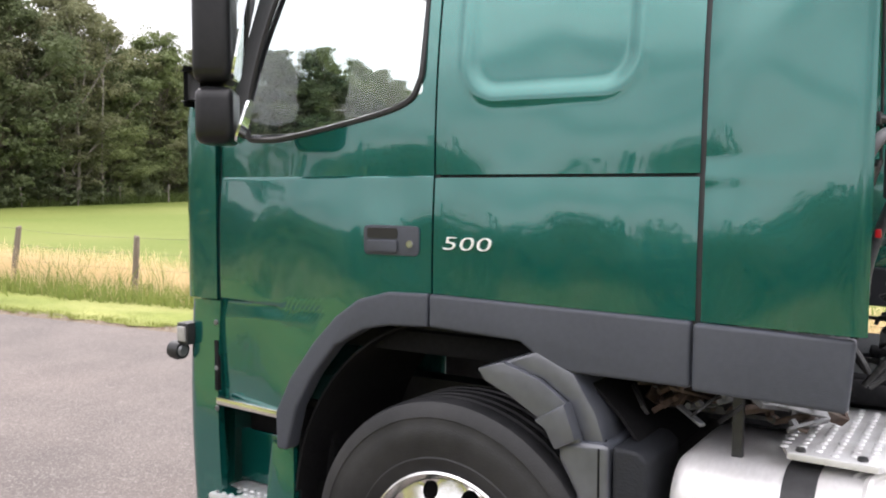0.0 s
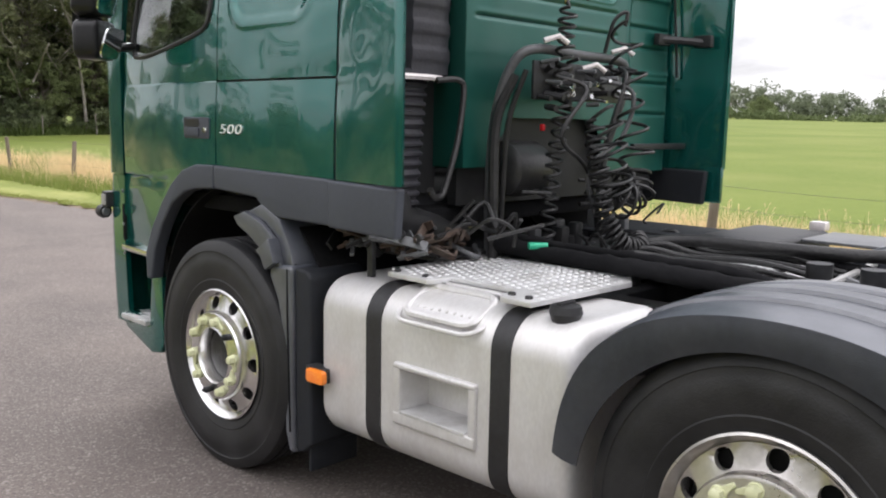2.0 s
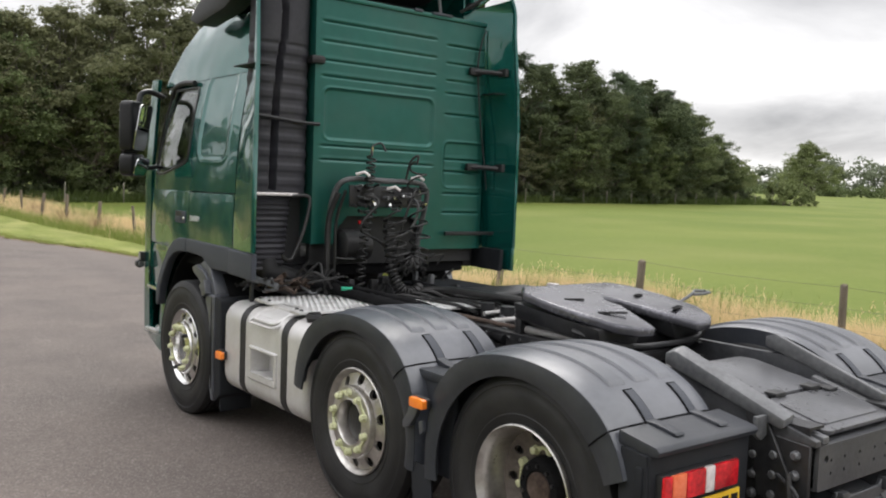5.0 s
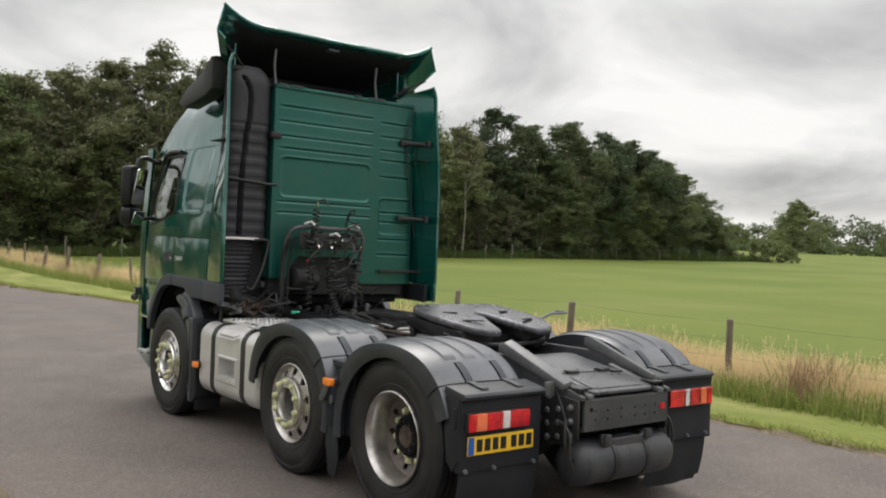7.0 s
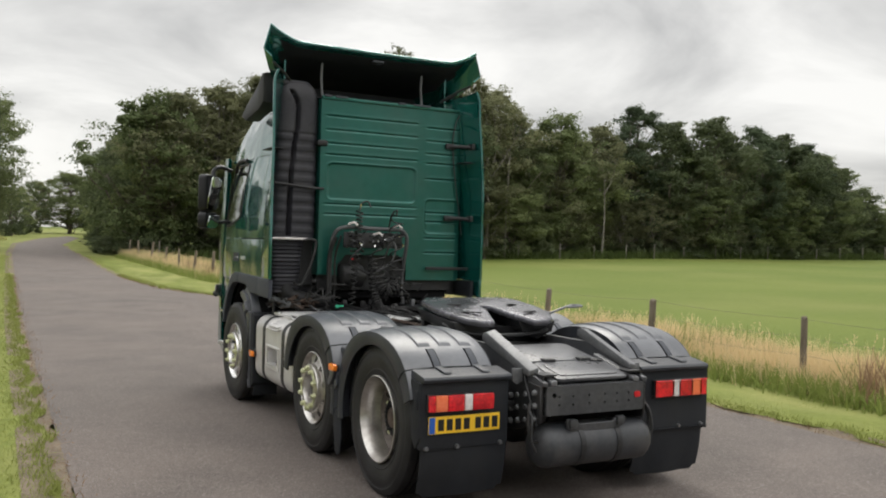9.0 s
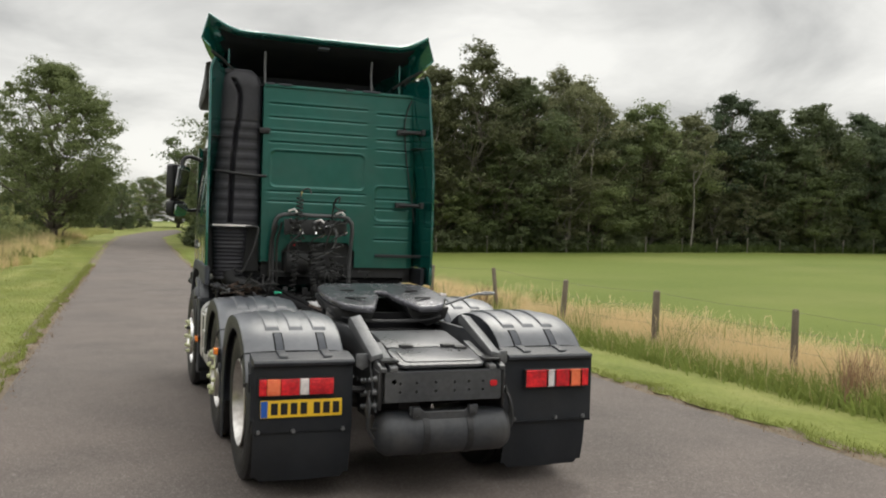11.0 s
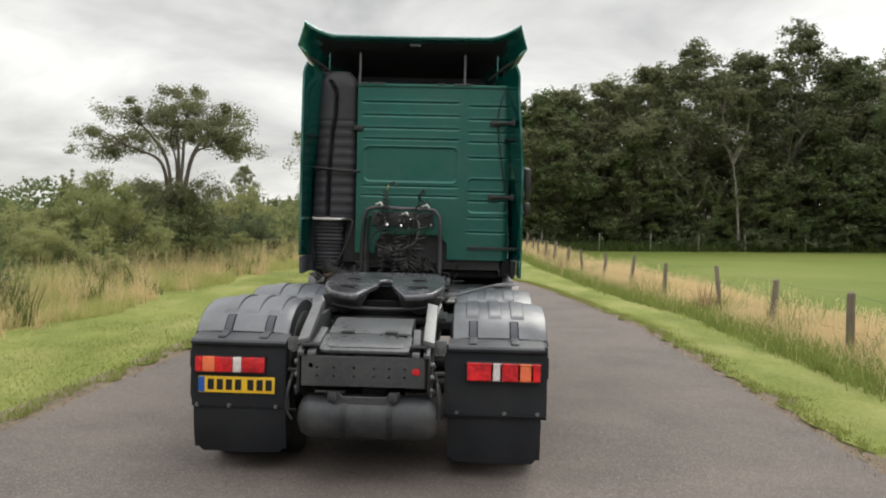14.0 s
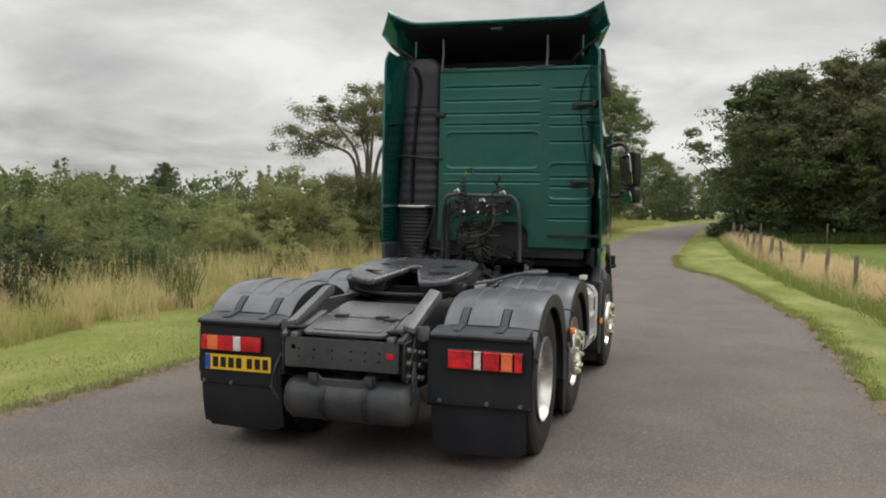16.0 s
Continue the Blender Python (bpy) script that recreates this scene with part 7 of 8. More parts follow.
def deflector(u, v):
    x = lerp(-1, 1, v)
    ax = abs(x)
    corner = max(0.0, (ax - 0.70) / 0.30)
    edge = max(0.0, (u - 0.55) / 0.45)
    z = prof_z(u) + 0.135 * edge ** 1.5 * corner ** 1.7 - 0.30 * (1 - edge) * corner ** 3 * 0.6
    return Vector((prof_w(u) * x, prof_y(u) - 0.015 * corner + 0.03 * (1 - ax), z))


add_grid(b, deflector, 34, 44)
thicken(b, 0.02)
part("roof_deflector", b, M["paint"], cab, "green roof wind deflector with upswept corners", 60)
for sd in (-1, 1):
    b = bmesh.new()
    add_prism(b, [(3.13, 3.44), (3.13, 3.16), (3.30, 3.10), (3.80, 3.04), (3.98, 3.10), (3.80, 3.20), (3.45, 3.32), (3.10, 3.46)], "x", sd * 1.16, sd * 0.99, 0.03)
    part("deflector_side", b, M["black"], cab, "black side piece under the deflector")
    part("deflector_strut", tube([(sd * 0.575, 3.0, 3.26), (sd * 0.575, 3.04, 3.45), (sd * 0.575, 3.02, 3.60)], 0.013, 8), M["tubegrey"], cab)
b = bmesh.new()
add_grid(b, lambda u, v: deflector(lerp(0.0, 0.975, u), lerp(0.02, 0.98, v)) + Vector((0, 0.015, -0.03)), 26, 28)
thicken(b, 0.006)
part("deflector_lining", b, M["flap"], cab, "black underside of the deflector")
part("deflector_inner", rbox(-0.98, 0.98, 3.62, 3.66, 3.15, 3.44, b=0), M["flap"], cab)
part("deflector_floor", rbox(-0.98, 0.98, 3.02, 3.64, 3.24, 3.256, b=0), M["flap"], cab)
part("deflector_lip", tube([deflector(1.0, v / 30) for v in range(31)], 0.016, 8), M["paint"], cab, "rounded lip of the deflector")
for sd in (-1, 1):
    part("deflector_wall", prism([(3.145, 3.20), (3.145, 3.62), (3.25, 3.56), (3.45, 3.47), (3.75, 3.34), (3.75, 3.14)], "x", sd * 0.925, sd * 0.94), M["paint"], cab)
for sd in (-1, 1):       # drooping end plates of the deflector
    def wing(u, v):
        d = deflector(lerp(1.0, 0.62, u), 1.0)
        drop, out = lerp(0.245, 0.12, u), 0.068 * (1 - u)
        k, w = min(1.0, v / 0.72), max(0.0, (v - 0.72) / 0.28)
        return Vector((sd * (d.x + out * k - 0.085 * w), d.y - 0.012 * (1 - u) * k, d.z - drop * k - 0.075 * w * (1 - 0.4 * u)))
    b = bmesh.new()
    add_grid(b, wing, 14, 18)
    thicken(b, 0.014)
    part("deflector_wing", b, M["paint"], cab, "downturned green end plate of the deflector", 40)
    part("wing_stay", tube([(sd * 1.13, 2.91, 3.53), (sd * 1.00, 2.98, 3.46), (sd * 0.84, 3.08, 3.34)], 0.014, 6), M["black"], cab)
part("mirror_bolt", rbox(-0.03, 0.09, 2.95, 3.05, 3.665, 3.69, b=0.006), M["trim"], cab)

# ---- black air intake stack at the left back corner
b = bmesh.new()


groove_x = curve1([(1.80, -0.90), (2.30, -0.893), (2.72, -0.862), (2.91, -0.832), (3.09, -0.822), (3.18, -0.838), (3.30, -0.905)])


def stack(u, v):
    z = lerp(1.22, 3.40, v)
    a = lerp(-math.pi * 0.62, math.pi * 0.62, u)
    if z > 1.78:
        x0, x1, dpt = lerp(-1.085, -1.03, min(1, (z - 1.78) / 1.3)), -0.590, 0.122
    else:
        t = (1.78 - z) / 0.66
        x0, x1, dpt = lerp(-1.07, -1.04, t), lerp(-0.70, -0.76, t), 0.090
    w = (x1 - x0) / 2
    cr = max(0.0, (z - 3.20) / 0.20)
    w *= math.sqrt(max(0.02, 1 - 0.75 * cr ** 2)); dpt *= math.sqrt(max(0.02, 1 - 0.8 * cr ** 2))
    n = 2.9
    c, s = math.sin(a), math.cos(a)
    k = (abs(c) ** n + abs(s) ** n) ** (-1 / n)
    pitch = 0.105 if z > 1.78 else 0.040
    rib = (0.006 if z > 1.78 else 0.013) * (0.5 + 0.5 * math.tanh(4 * math.sin(2 * math.pi * z / pitch))) if 1.2 < z < 2.86 else 0.0
    x, y = (x0 + x1) / 2 + c * k * (w - rib), 3.11 - s * k * (dpt - rib)
    if z > 1.80:
        g = math.exp(-(((x - groove_x(z)) / 0.017) ** 2)) * min(1.0, max(0.0, (3.30 - z) / 0.03))
        y += 0.070 * g * (1 if s > 0 else 0)
    return Vector((x, min(y, 3.135), z))


add_grid(b, stack, 60, 230)
stk = part("intake_snorkel", b, M["stack"], truck, "ribbed black plastic air intake stack", 40)
part("stack_top", prism(rounded(0.28, 0.09, 0.04, 4, -0.860, 3.075), "z", 3.34, 3.392, 0.02), M["stack"], stk)
part("stack_band", tube([(-1.075, 3.10, 1.775), (-1.06, 3.02, 1.775), (-0.98, 2.992, 1.775), (-0.78, 2.990, 1.775), (-0.69, 3.01, 1.775), (-0.65, 3.08, 1.775)], 0.013, 6), M["white"], stk, "pale clamp band")
part("stack_strap", tube([(-1.085, 3.08, 2.34), (-1.06, 3.01, 2.335), (-0.98, 2.985, 2.33), (-0.78, 2.982, 2.31), (-0.64, 2.975, 2.30), (-0.545, 2.955, 2.30)], 0.014, 6), M["black"], stk, "black strap round the stack")
part("stack_bracket", rbox(-0.63, -0.515, 2.935, 3.03, 2.74, 2.80, b=0.02), M["black"], stk)
part("stack_pipe", tube(spline([(-0.74, 2.985, 1.765), (-0.64, 2.96, 1.77), (-0.615, 2.95, 1.72), (-0.67, 2.93, 1.52), (-0.755, 2.915, 1.335), (-0.79, 2.91, 1.305), (-0.83, 2.90, 1.31), (-0.86, 2.895, 1.34)], 6), 0.013, 8), M["hose"], stk, "bent dark stay pipe")
part("intake_duct", tube(spline([(-0.90, 3.09, 1.30), (-0.86, 3.08, 1.20), (-0.70, 3.10, 1.15), (-0.4, 3.2, 1.10)], 6), 0.085, 14), M["black"], truck)

# ---- fuel tanks
for sd in (-1, 1):
    b = bmesh.new()
    ring = rounded(0.60, 0.650, 0.13, 7, 0.85, 0.664)
    k = ring.index(min(ring, key=lambda q: (abs(q[0] - 1.15) > 1e-6, q[1])))
    ring = ring[k:] + ring[:k]                       # begins at the foot of the outer face
    top_i = max(i for i, q in enumerate(ring) if abs(q[0] - 1.15) < 1e-6) if abs(ring[1][0] - 1.15) < 1e-6 else 1
    ring = [ring[0], (1.15, 0.555), (1.15, 0.712)] + ring[top_i:]
    ends = [(1.990, 0.050), (1.998, 0.024), (2.016, 0.008), (2.042, 0.0), (2.40, 0.0), (2.73, 0.0), (3.173, 0.0), (3.199, 0.008), (3.217, 0.024), (3.225, 0.050)]
    rows_ = []
    for yy, inset in ends:
        row = []
        for u, v in ring:
            du, dv = u - 0.85, v - 0.664
            row.append(b.verts.new((sd * (0.85 + du * (1 - inset / 0.30)), yy, 0.664 + dv * (1 - inset / 0.325))))
        rows_.append(row)
    n_ = len(ring)
    for j in range(len(rows_) - 1):
        for i in range(n_):
            if i == 1 and j == 4:
                continue
            b.faces.new((rows_[j][i], rows_[j][(i + 1) % n_], rows_[j + 1][(i + 1) % n_], rows_[j + 1][i]))
    b.faces.new(rows_[0]); b.faces.new(rows_[-1][::-1])
    lip = [rows_[4][1], rows_[4][2], rows_[5][2], rows_[5][1]]
    deep = [b.verts.new((sd * 1.03, q.co.y + (0.015 if q.co.y < 2.5 else -0.015), q.co.z - (0.01 if q.co.z > 0.6 else -0.004))) for q in lip]
    for i in range(4):
        b.faces.new((lip[i], lip[(i + 1) % 4], deep[(i + 1) % 4], deep[i]))
    b.faces.new(deep)
    bmesh.ops.recalc_face_normals(b, faces=b.faces[:])
    tank = part("fuel_tank", b, M["tank"], truck, "dull aluminium fuel tank", 50)
    for y0 in (2.268, 2.888):
        b = bmesh.new()
        ring = rounded(0.608, 0.658, 0.134, 8, sd * 0.85, 0.664)
        k = len(ring)
        lo = [b.verts.new((u, y0 - 0.041, v)) for u, v in ring]
        hi = [b.verts.new((u, y0 + 0.041, v)) for u, v in ring]
        for i in range(k):
            b.faces.new((lo[i], lo[(i + 1) % k], hi[(i + 1) % k], hi[i]))
        bmesh.ops.recalc_face_normals(b, faces=b.faces[:])
        thicken(b, 0.006)
        part("tank_strap", b, M["black"], tank, "black rubber-lined tank strap")
    # moulded frame round the foot step
    for nm, (y0, y1, z0, z1) in {"step_rim": (2.365, 2.765, 0.712, 0.735), "step_edge": (2.365, 2.765, 0.505, 0.552)}.items():
        part(nm, rbox(sd * 1.168, sd * 1.14, y0, y1, z0, z1, b=0.010, seg=3), M["tank"], tank, "moulded rim of the foot step")
    for y0, y1 in ((2.365, 2.398), (2.732, 2.765)):
        part("step_cheek", rbox(sd * 1.166, sd * 1.14, y0, y1, 0.530, 0.720, b=0.010, seg=3), M["tank"], tank)
    part("step_tread", rbox(sd * 1.172, sd * 1.04, 2.405, 2.725, 0.548, 0.560, b=0.004), M["tread"], tank)
    # slanted tray let into the shoulder
    b = bmesh.new()
    add_box(b, -0.075, 0.075, 2.405, 2.725, -0.004, 0.006, 0.003)
    rim_ = [(u, 2.565 + v, 0.006) for u, v in rounded(0.165, 0.335, 0.05, 5)]
    add_tube(b, rim_ + rim_[:1], 0.013, 8)
    rim_ = [(u, 2.565 + v, -0.004) for u, v in rounded(0.235, 0.405, 0.07, 5)]
    add_tube(b, rim_ + rim_[:1], 0.009, 8)
    for i in range(8):
        for k in range(3):
            add_lathe(b, [(0.009, 0.0), (0.007, 0.005), (0.0, 0.005)], "z", (-0.035 + 0.035 * k, 2.44 + 0.036 * i, 0.006), 6)
    b.transform(pose(sd * 1.078, 0, 0.958, 0, sd * 28, 0))
    part("upper_step", b, M["tank"], tank, "upper foot step in the tank's shoulder")
    b = bmesh.new()
    add_lathe(b, [(0.0, 0.040), (0.040, 0.040), (0.050, 0.036), (0.056, 0.012), (0.050, 0.0), (0.042, -0.03)], "z", (sd * 1.03, 2.105, 0.994), 12)
    add_box(b, sd * 1.03 - 0.040, sd * 1.03 + 0.040, 2.095, 2.115, 1.030, 1.044, 0.004)
    part("filler_cap", b, M["black"], tank, "black filler cap")
    # studded plate over the tank
    b = bmesh.new()
    o = [(0.42, 3.00), (0.95, 2.96), (1.045, 2.93), (1.055, 2.71), (1.02, 2.69), (0.95, 2.68), (0.95, 2.38), (1.07, 2.345), (1.09, 2.33), (1.09, 2.20), (0.52, 2.18), (0.42, 2.25)]
    add_prism(b, [(sd * u, v) for u, v in o], "z", 1.013, 1.033, 0.005)
    for i in range(18):
        for k in range(14):
            u, v = 0.455 + 0.043 * k + 0.0215 * (i % 2), 2.215 + 0.043 * i
            if u > 0.93 and 2.30 < v < 2.72 or u > 1.035 or (u < 0.54 and v < 2.27):
                continue
            add_lathe(b, [(0.013, 0.0), (0.010, 0.005), (0.006, 0.0065), (0.0, 0.0065)], "z", (sd * u, v, 1.032), 7)
    part("tread_plate", b, M["tread"], truck, "studded aluminium walkway plate")
    b = bmesh.new()
    for u, v in ((1.02, 2.90), (1.02, 2.75), (1.05, 2.24), (1.04, 2.32)):
        add_lathe(b, [(0.0, 0.014), (0.012, 0.012), (0.015, 0.0)], "z", (sd * u, v, 1.031), 8)
    tagged(part("plate_bolts", b, M["steel"], truck), kind="stuff")
    # guard behind the front wheel
    b = bmesh.new()      # column between the wheel and the tank
    add_prism(b, [(3.475, 1.000), (3.40, 1.004), (3.382, 1.000), (3.378, 0.23), (3.39, 0.20), (3.41, 0.22), (3.435, 0.30), (3.437, 0.52), (3.452, 0.72), (3.480, 0.85), (3.535, 0.945), (3.532, 0.985)], "x", sd * 1.165, sd * 0.86, 0.016, 3)
    guard = part("wheel_guard", b, M["fender"], truck, "grey plastic guard behind the front wheel", 40)
    part("guard_back", prism([(3.374, 1.000), (3.30, 0.996), (3.272, 0.970), (3.272, 0.27), (3.33, 0.22), (3.374, 0.22)], "x", sd * 1.152, sd * 0.86, 0.014, 3), M["flap"], guard, "dark rear half of the guard", 40)
    b = bmesh.new()      # arm that follows the tyre upwards, bent along its length
    add_prism(b, [(3.812, 1.176), (3.725, 1.205), (3.60, 1.165), (3.508, 1.103), (3.465, 0.995), (3.530, 0.975), (3.565, 1.030), (3.604, 1.050), (3.70, 1.105), (3.783, 1.140)], "x", sd * 1.160, sd * 1.135, 0.006, 2)
    add_prism(b, [(3.812, 1.176), (3.725, 1.205), (3.62, 1.245), (3.50, 1.19), (3.43, 1.08), (3.40, 0.99), (3.465, 0.995), (3.508, 1.103), (3.60, 1.165), (3.70, 1.19)], "x", sd * 1.140, sd * 0.80, 0.010, 2)
    part("guard_arm", b, M["fender"], guard, "bent upper arm of the guard", 40)
    b = bmesh.new()
    add_prism(b, [(3.606, 1.050), (3.508, 1.112), (3.470, 1.010), (3.536, 0.972), (3.568, 1.030)], "x", sd * 1.192, sd * 1.10, 0.010, 2)
    part("guard_bracket", b, M["fender"], guard, "raised step on the guard's arm")
    part("guard_seam", tube([(sd * 1.120, 3.405, 1.006), (sd * 1.164, 3.410, 0.990), (sd * 1.167, 3.408, 0.80), (sd * 1.167, 3.395, 0.30)], 0.004, 5), M["liner"], guard)
    part("guard_flap", rbox(sd * 1.13, sd * 0.88, 3.30, 3.315, 0.14, 0.30, b=0.003), M["flap"], truck, "rubber flap behind the front wheel")
    ml = part("side_marker_lamp", prism(rounded(0.105, 0.055, 0.012, 3, 3.185, 0.592), "x", sd * 1.205, sd * 1.178, 0.006), M["amber"], truck, "orange side marker lamp")
    part("lamp_base", rbox(sd * 1.18, sd * 1.12, 3.15, 3.27, 0.56, 0.62, b=0.006), M["black"], ml)
    # dark inner arch over the front wheel
    b = bmesh.new()
    add_grid(b, lambda u, v: Vector((sd * lerp(1.055, 0.45, v), AXLE_1 + 0.73 * math.cos(lerp(radians(4), radians(150), u)), TYRE + 0.02 + 0.76 * math.sin(lerp(radians(4), radians(150), u)))), 24, 4)
    thicken(b, 0.01)
    part("inner_arch", b, M["liner"], truck)

# ---- gear behind the cab
part("gearbox", rbox(-0.30, 0.34, 2.62, 3.6, 0.66, 1.06, b=0.10, seg=4), M["steel"], truck, "dark gearbox and engine block")
b = lathe([(0.0, -0.15), (0.09, -0.145), (0.120, -0.12), (0.125, 0.08), (0.112, 0.11), (0.065, 0.12), (0.058, 0.145), (0.0, 0.145)], "x", (-0.20, 2.99, 1.40), 36)
part("air_dryer", b, M["steel"], truck, "black air drum under the cab")
part("cab_mount", rbox(-0.80, -0.45, 2.92, 3.34, 1.045, 1.060, b=0.006), M["steel"], truck, "dark cab mounting tray")
for i in range(58):
    L, w = random.uniform(0.03, 0.12), random.uniform(0.006, 0.022)
    b = rbox(-L, L, -w, w, -random.uniform(0.003, 0.008), random.uniform(0.003, 0.008), b=0.002, seg=1)
    if i % 2 == 0:      # a bent tab with a bolt through it
        add_box(b, L - 0.012, L, -w, w, 0.0, random.uniform(0.02, 0.05), 0.002)
        add_lathe(b, [(0.0, 0.024), (0.011, 0.022), (0.013, 0.004)], "z", (-L * 0.6, 0, 0), 6)
    b.transform(pose(-0.82 + random.uniform(-0.18, 0.20), 2.86 + 0.0088 * i, 1.075 + random.uniform(0, 0.085), random.uniform(-70, 70), random.uniform(-25, 25), random.uniform(-70, 70)))
    part("mount_bracket", b, M[("rust", "rust", "steel", "rust", "greysteel")[i % 5]], truck, "rusty flat bracket under the cab")
for i in range(12):
    x0, y0, z0 = -0.97 + random.uniform(0, 0.2), 2.86 + 0.045 * i, 1.09 + random.uniform(-0.01, 0.07)
    part("mount_pipe", tube(spline([(x0, y0, z0), (x0 + 0.13, y0 + random.uniform(-0.09, 0.09), z0 + random.uniform(-0.03, 0.05)), (x0 + 0.22, y0 + random.uniform(-0.09, 0.09), z0 + random.uniform(-0.04, 0.04)), (x0 + 0.36, y0 + random.uniform(-0.06, 0.06), z0 + random.uniform(-0.03, 0.03))], 5), random.uniform(0.005, 0.014), 7), M[("hose", "rust", "greysteel")[i % 3]], truck, "thin corroded pipe under the cab")
part("cab_latch", rbox(-1.02, -0.995, 3.05, 3.08, 0.965, 1.19, b=0.006), M["steel"], truck)
part("cab_crossmember", rbox(-0.60, 0.60, 2.70, 2.92, 0.93, 1.03, b=0.02), M["steel"], truck, "dark cross-member under the cab")
# inverted U frame that carries the lines
rack = part("line_rack", tube(spline([(-0.465, 2.92, 0.98), (-0.465, 2.93, 1.30), (-0.475, 2.90, 1.62), (-0.462, 2.83, 1.83), (-0.37, 2.785, 1.905), (-0.05, 2.785, 1.90), (0.24, 2.785, 1.895), (0.31, 2.78, 1.86), (0.345, 2.80, 1.77), (0.35, 2.90, 1.45), (0.35, 2.92, 1.20)], 6), 0.021, 10), M["tubegrey"], truck, "bent grey tube rack for the trailer lines")
part("rack_plate", rbox(-0.38, 0.28, 2.775, 2.79, 1.70, 1.86, b=0.006), M["steel"], rack)
random.seed(11)
for i in range(34):
    b = bmesh.new()
    cx, cz = random.uniform(-0.36, 0.26), random.uniform(1.66, 1.86)
    r = random.uniform(0.007, 0.015)
    add_tube(b, [(cx, 2.77, cz), (cx + random.uniform(-0.03, 0.03), 2.70 + random.uniform(-0.02, 0.02), cz + random.uniform(-0.03, 0.02))], r, 8)
    part("coupling", b, M[("greysteel", "chrome", "black", "hose")[i % 4]], rack, "metal air coupling")
for (cx, cz, k) in ((-0.34, 1.94, "white"), (0.16, 1.925, "white"), (-0.06, 1.84, "white")):
    part("coupling_cap", tube([(cx, 2.76, cz), (cx + 0.05, 2.72, cz + 0.02), (cx + 0.075, 2.69, cz - 0.01)], 0.012, 8), M[k], rack, "pale coupling cap")


def coil(points, r, turns, loose=0.1, n=16, seed=1):
    """A line wound round a bent axis, looser or tighter from turn to turn."""
    rnd = random.Random(seed)
    axis = [Vector(p) for p in spline(points, 24)]
    N = int(turns * n)
    k1, k2, k3 = (rnd.uniform(0, 6) for _ in range(3))
    out, s = [], None
    for i in range(N + 1):
        u = i / N * (len(axis) - 1.001)
        u += loose * 3.0 * math.sin(i / n * 1.7 + k1)
        u = min(max(u, 0.0), len(axis) - 1.001)
        j = int(u)
        p, d = axis[j].lerp(axis[j + 1], u - j), (axis[j + 1] - axis[j]).normalized()
        s = d.orthogonal().normalized() if s is None else (s - d * s.dot(d)).normalized()
        t = d.cross(s)
        turn = i / n
        rr = r * (1 + loose * 1.3 * math.sin(turn * 2.1 + k2) + loose * 0.8 * math.sin(turn * 5.3 + k3))
        tilt = d * (loose * 1.2 * r * math.sin(2 * math.pi * turn + k3 + turn * 0.9))
        out.append(p + (s * math.cos(2 * math.pi * turn) + t * math.sin(2 * math.pi * turn)) * rr + tilt)
    return out


part("coiled_line", tube(coil([(-0.23, 2.72, 2.08), (-0.24, 2.73, 1.86), (-0.25, 2.73, 1.6), (-0.27, 2.75, 1.35), (-0.28, 2.76, 1.07)], 0.033, 21, 0.06, seed=2), 0.0075, 6), M["hose"], truck, "thin black coiled electric line")
part("coiled_line", tube(coil([(-0.10, 2.66, 1.62), (-0.11, 2.62, 1.40), (-0.10, 2.58, 1.20), (-0.06, 2.52, 1.095), (0.04, 2.50, 1.075), (0.12, 2.56, 1.10)], 0.040, 25, 0.05, seed=3), 0.0078, 6), M["hose"], truck, "black coiled electric line")
part("coiled_air_line", tube(coil([(0.17, 2.70, 2.04), (0.155, 2.66, 1.72), (0.145, 2.59, 1.45), (0.10, 2.57, 1.31), (0.03, 2.57, 1.27), (-0.03, 2.58, 1.32), (-0.06, 2.60, 1.46), (-0.06, 2.66, 1.66)], 0.070, 18, 0.13, seed=5), 0.0078, 6), M["hose"], truck, "loose black coiled air line hanging in a loop")
for i, pts in enumerate((
        [(-0.23, 2.72, 2.08), (-0.21, 2.75, 2.15), (-0.14, 2.74, 2.18), (-0.12, 2.70, 2.12)],
        [(0.17, 2.70, 2.04), (0.18, 2.70, 2.10), (0.14, 2.74, 2.06), (0.12, 2.77, 1.92)],
        [(0.20, 2.74, 1.86), (0.10, 2.64, 1.80), (0.02, 2.66, 1.55), (-0.02, 2.68, 1.30), (0.0, 2.66, 1.06)],
        [(-0.43, 2.90, 1.0), (-0.425, 2.89, 1.3), (-0.435, 2.86, 1.6), (-0.40, 2.80, 1.82)],
        [(-0.49, 2.88, 1.0), (-0.495, 2.88, 1.25), (-0.49, 2.88, 1.6), (-0.45, 2.82, 1.80)])):
    part("air_hose", tube(spline(pts, 6), (0.008, 0.009, 0.009, 0.012, 0.022)[i], 8), M["hose"], truck)
part("yellow_sleeve", tube([(-0.21, 2.75, 2.145), (-0.225, 2.735, 2.10)], 0.011, 8), M["yellowhose"], truck)
part("red_coupling", rbox(-0.275, -0.257, 2.80, 2.82, 1.570, 1.600, b=0.006), M["redplastic"], truck)
part("green_coupling", tube([(-0.475, 2.70, 1.105), (-0.41, 2.655, 1.103)], 0.015, 10), M["greenc"], truck, "green plastic pipe coupling")
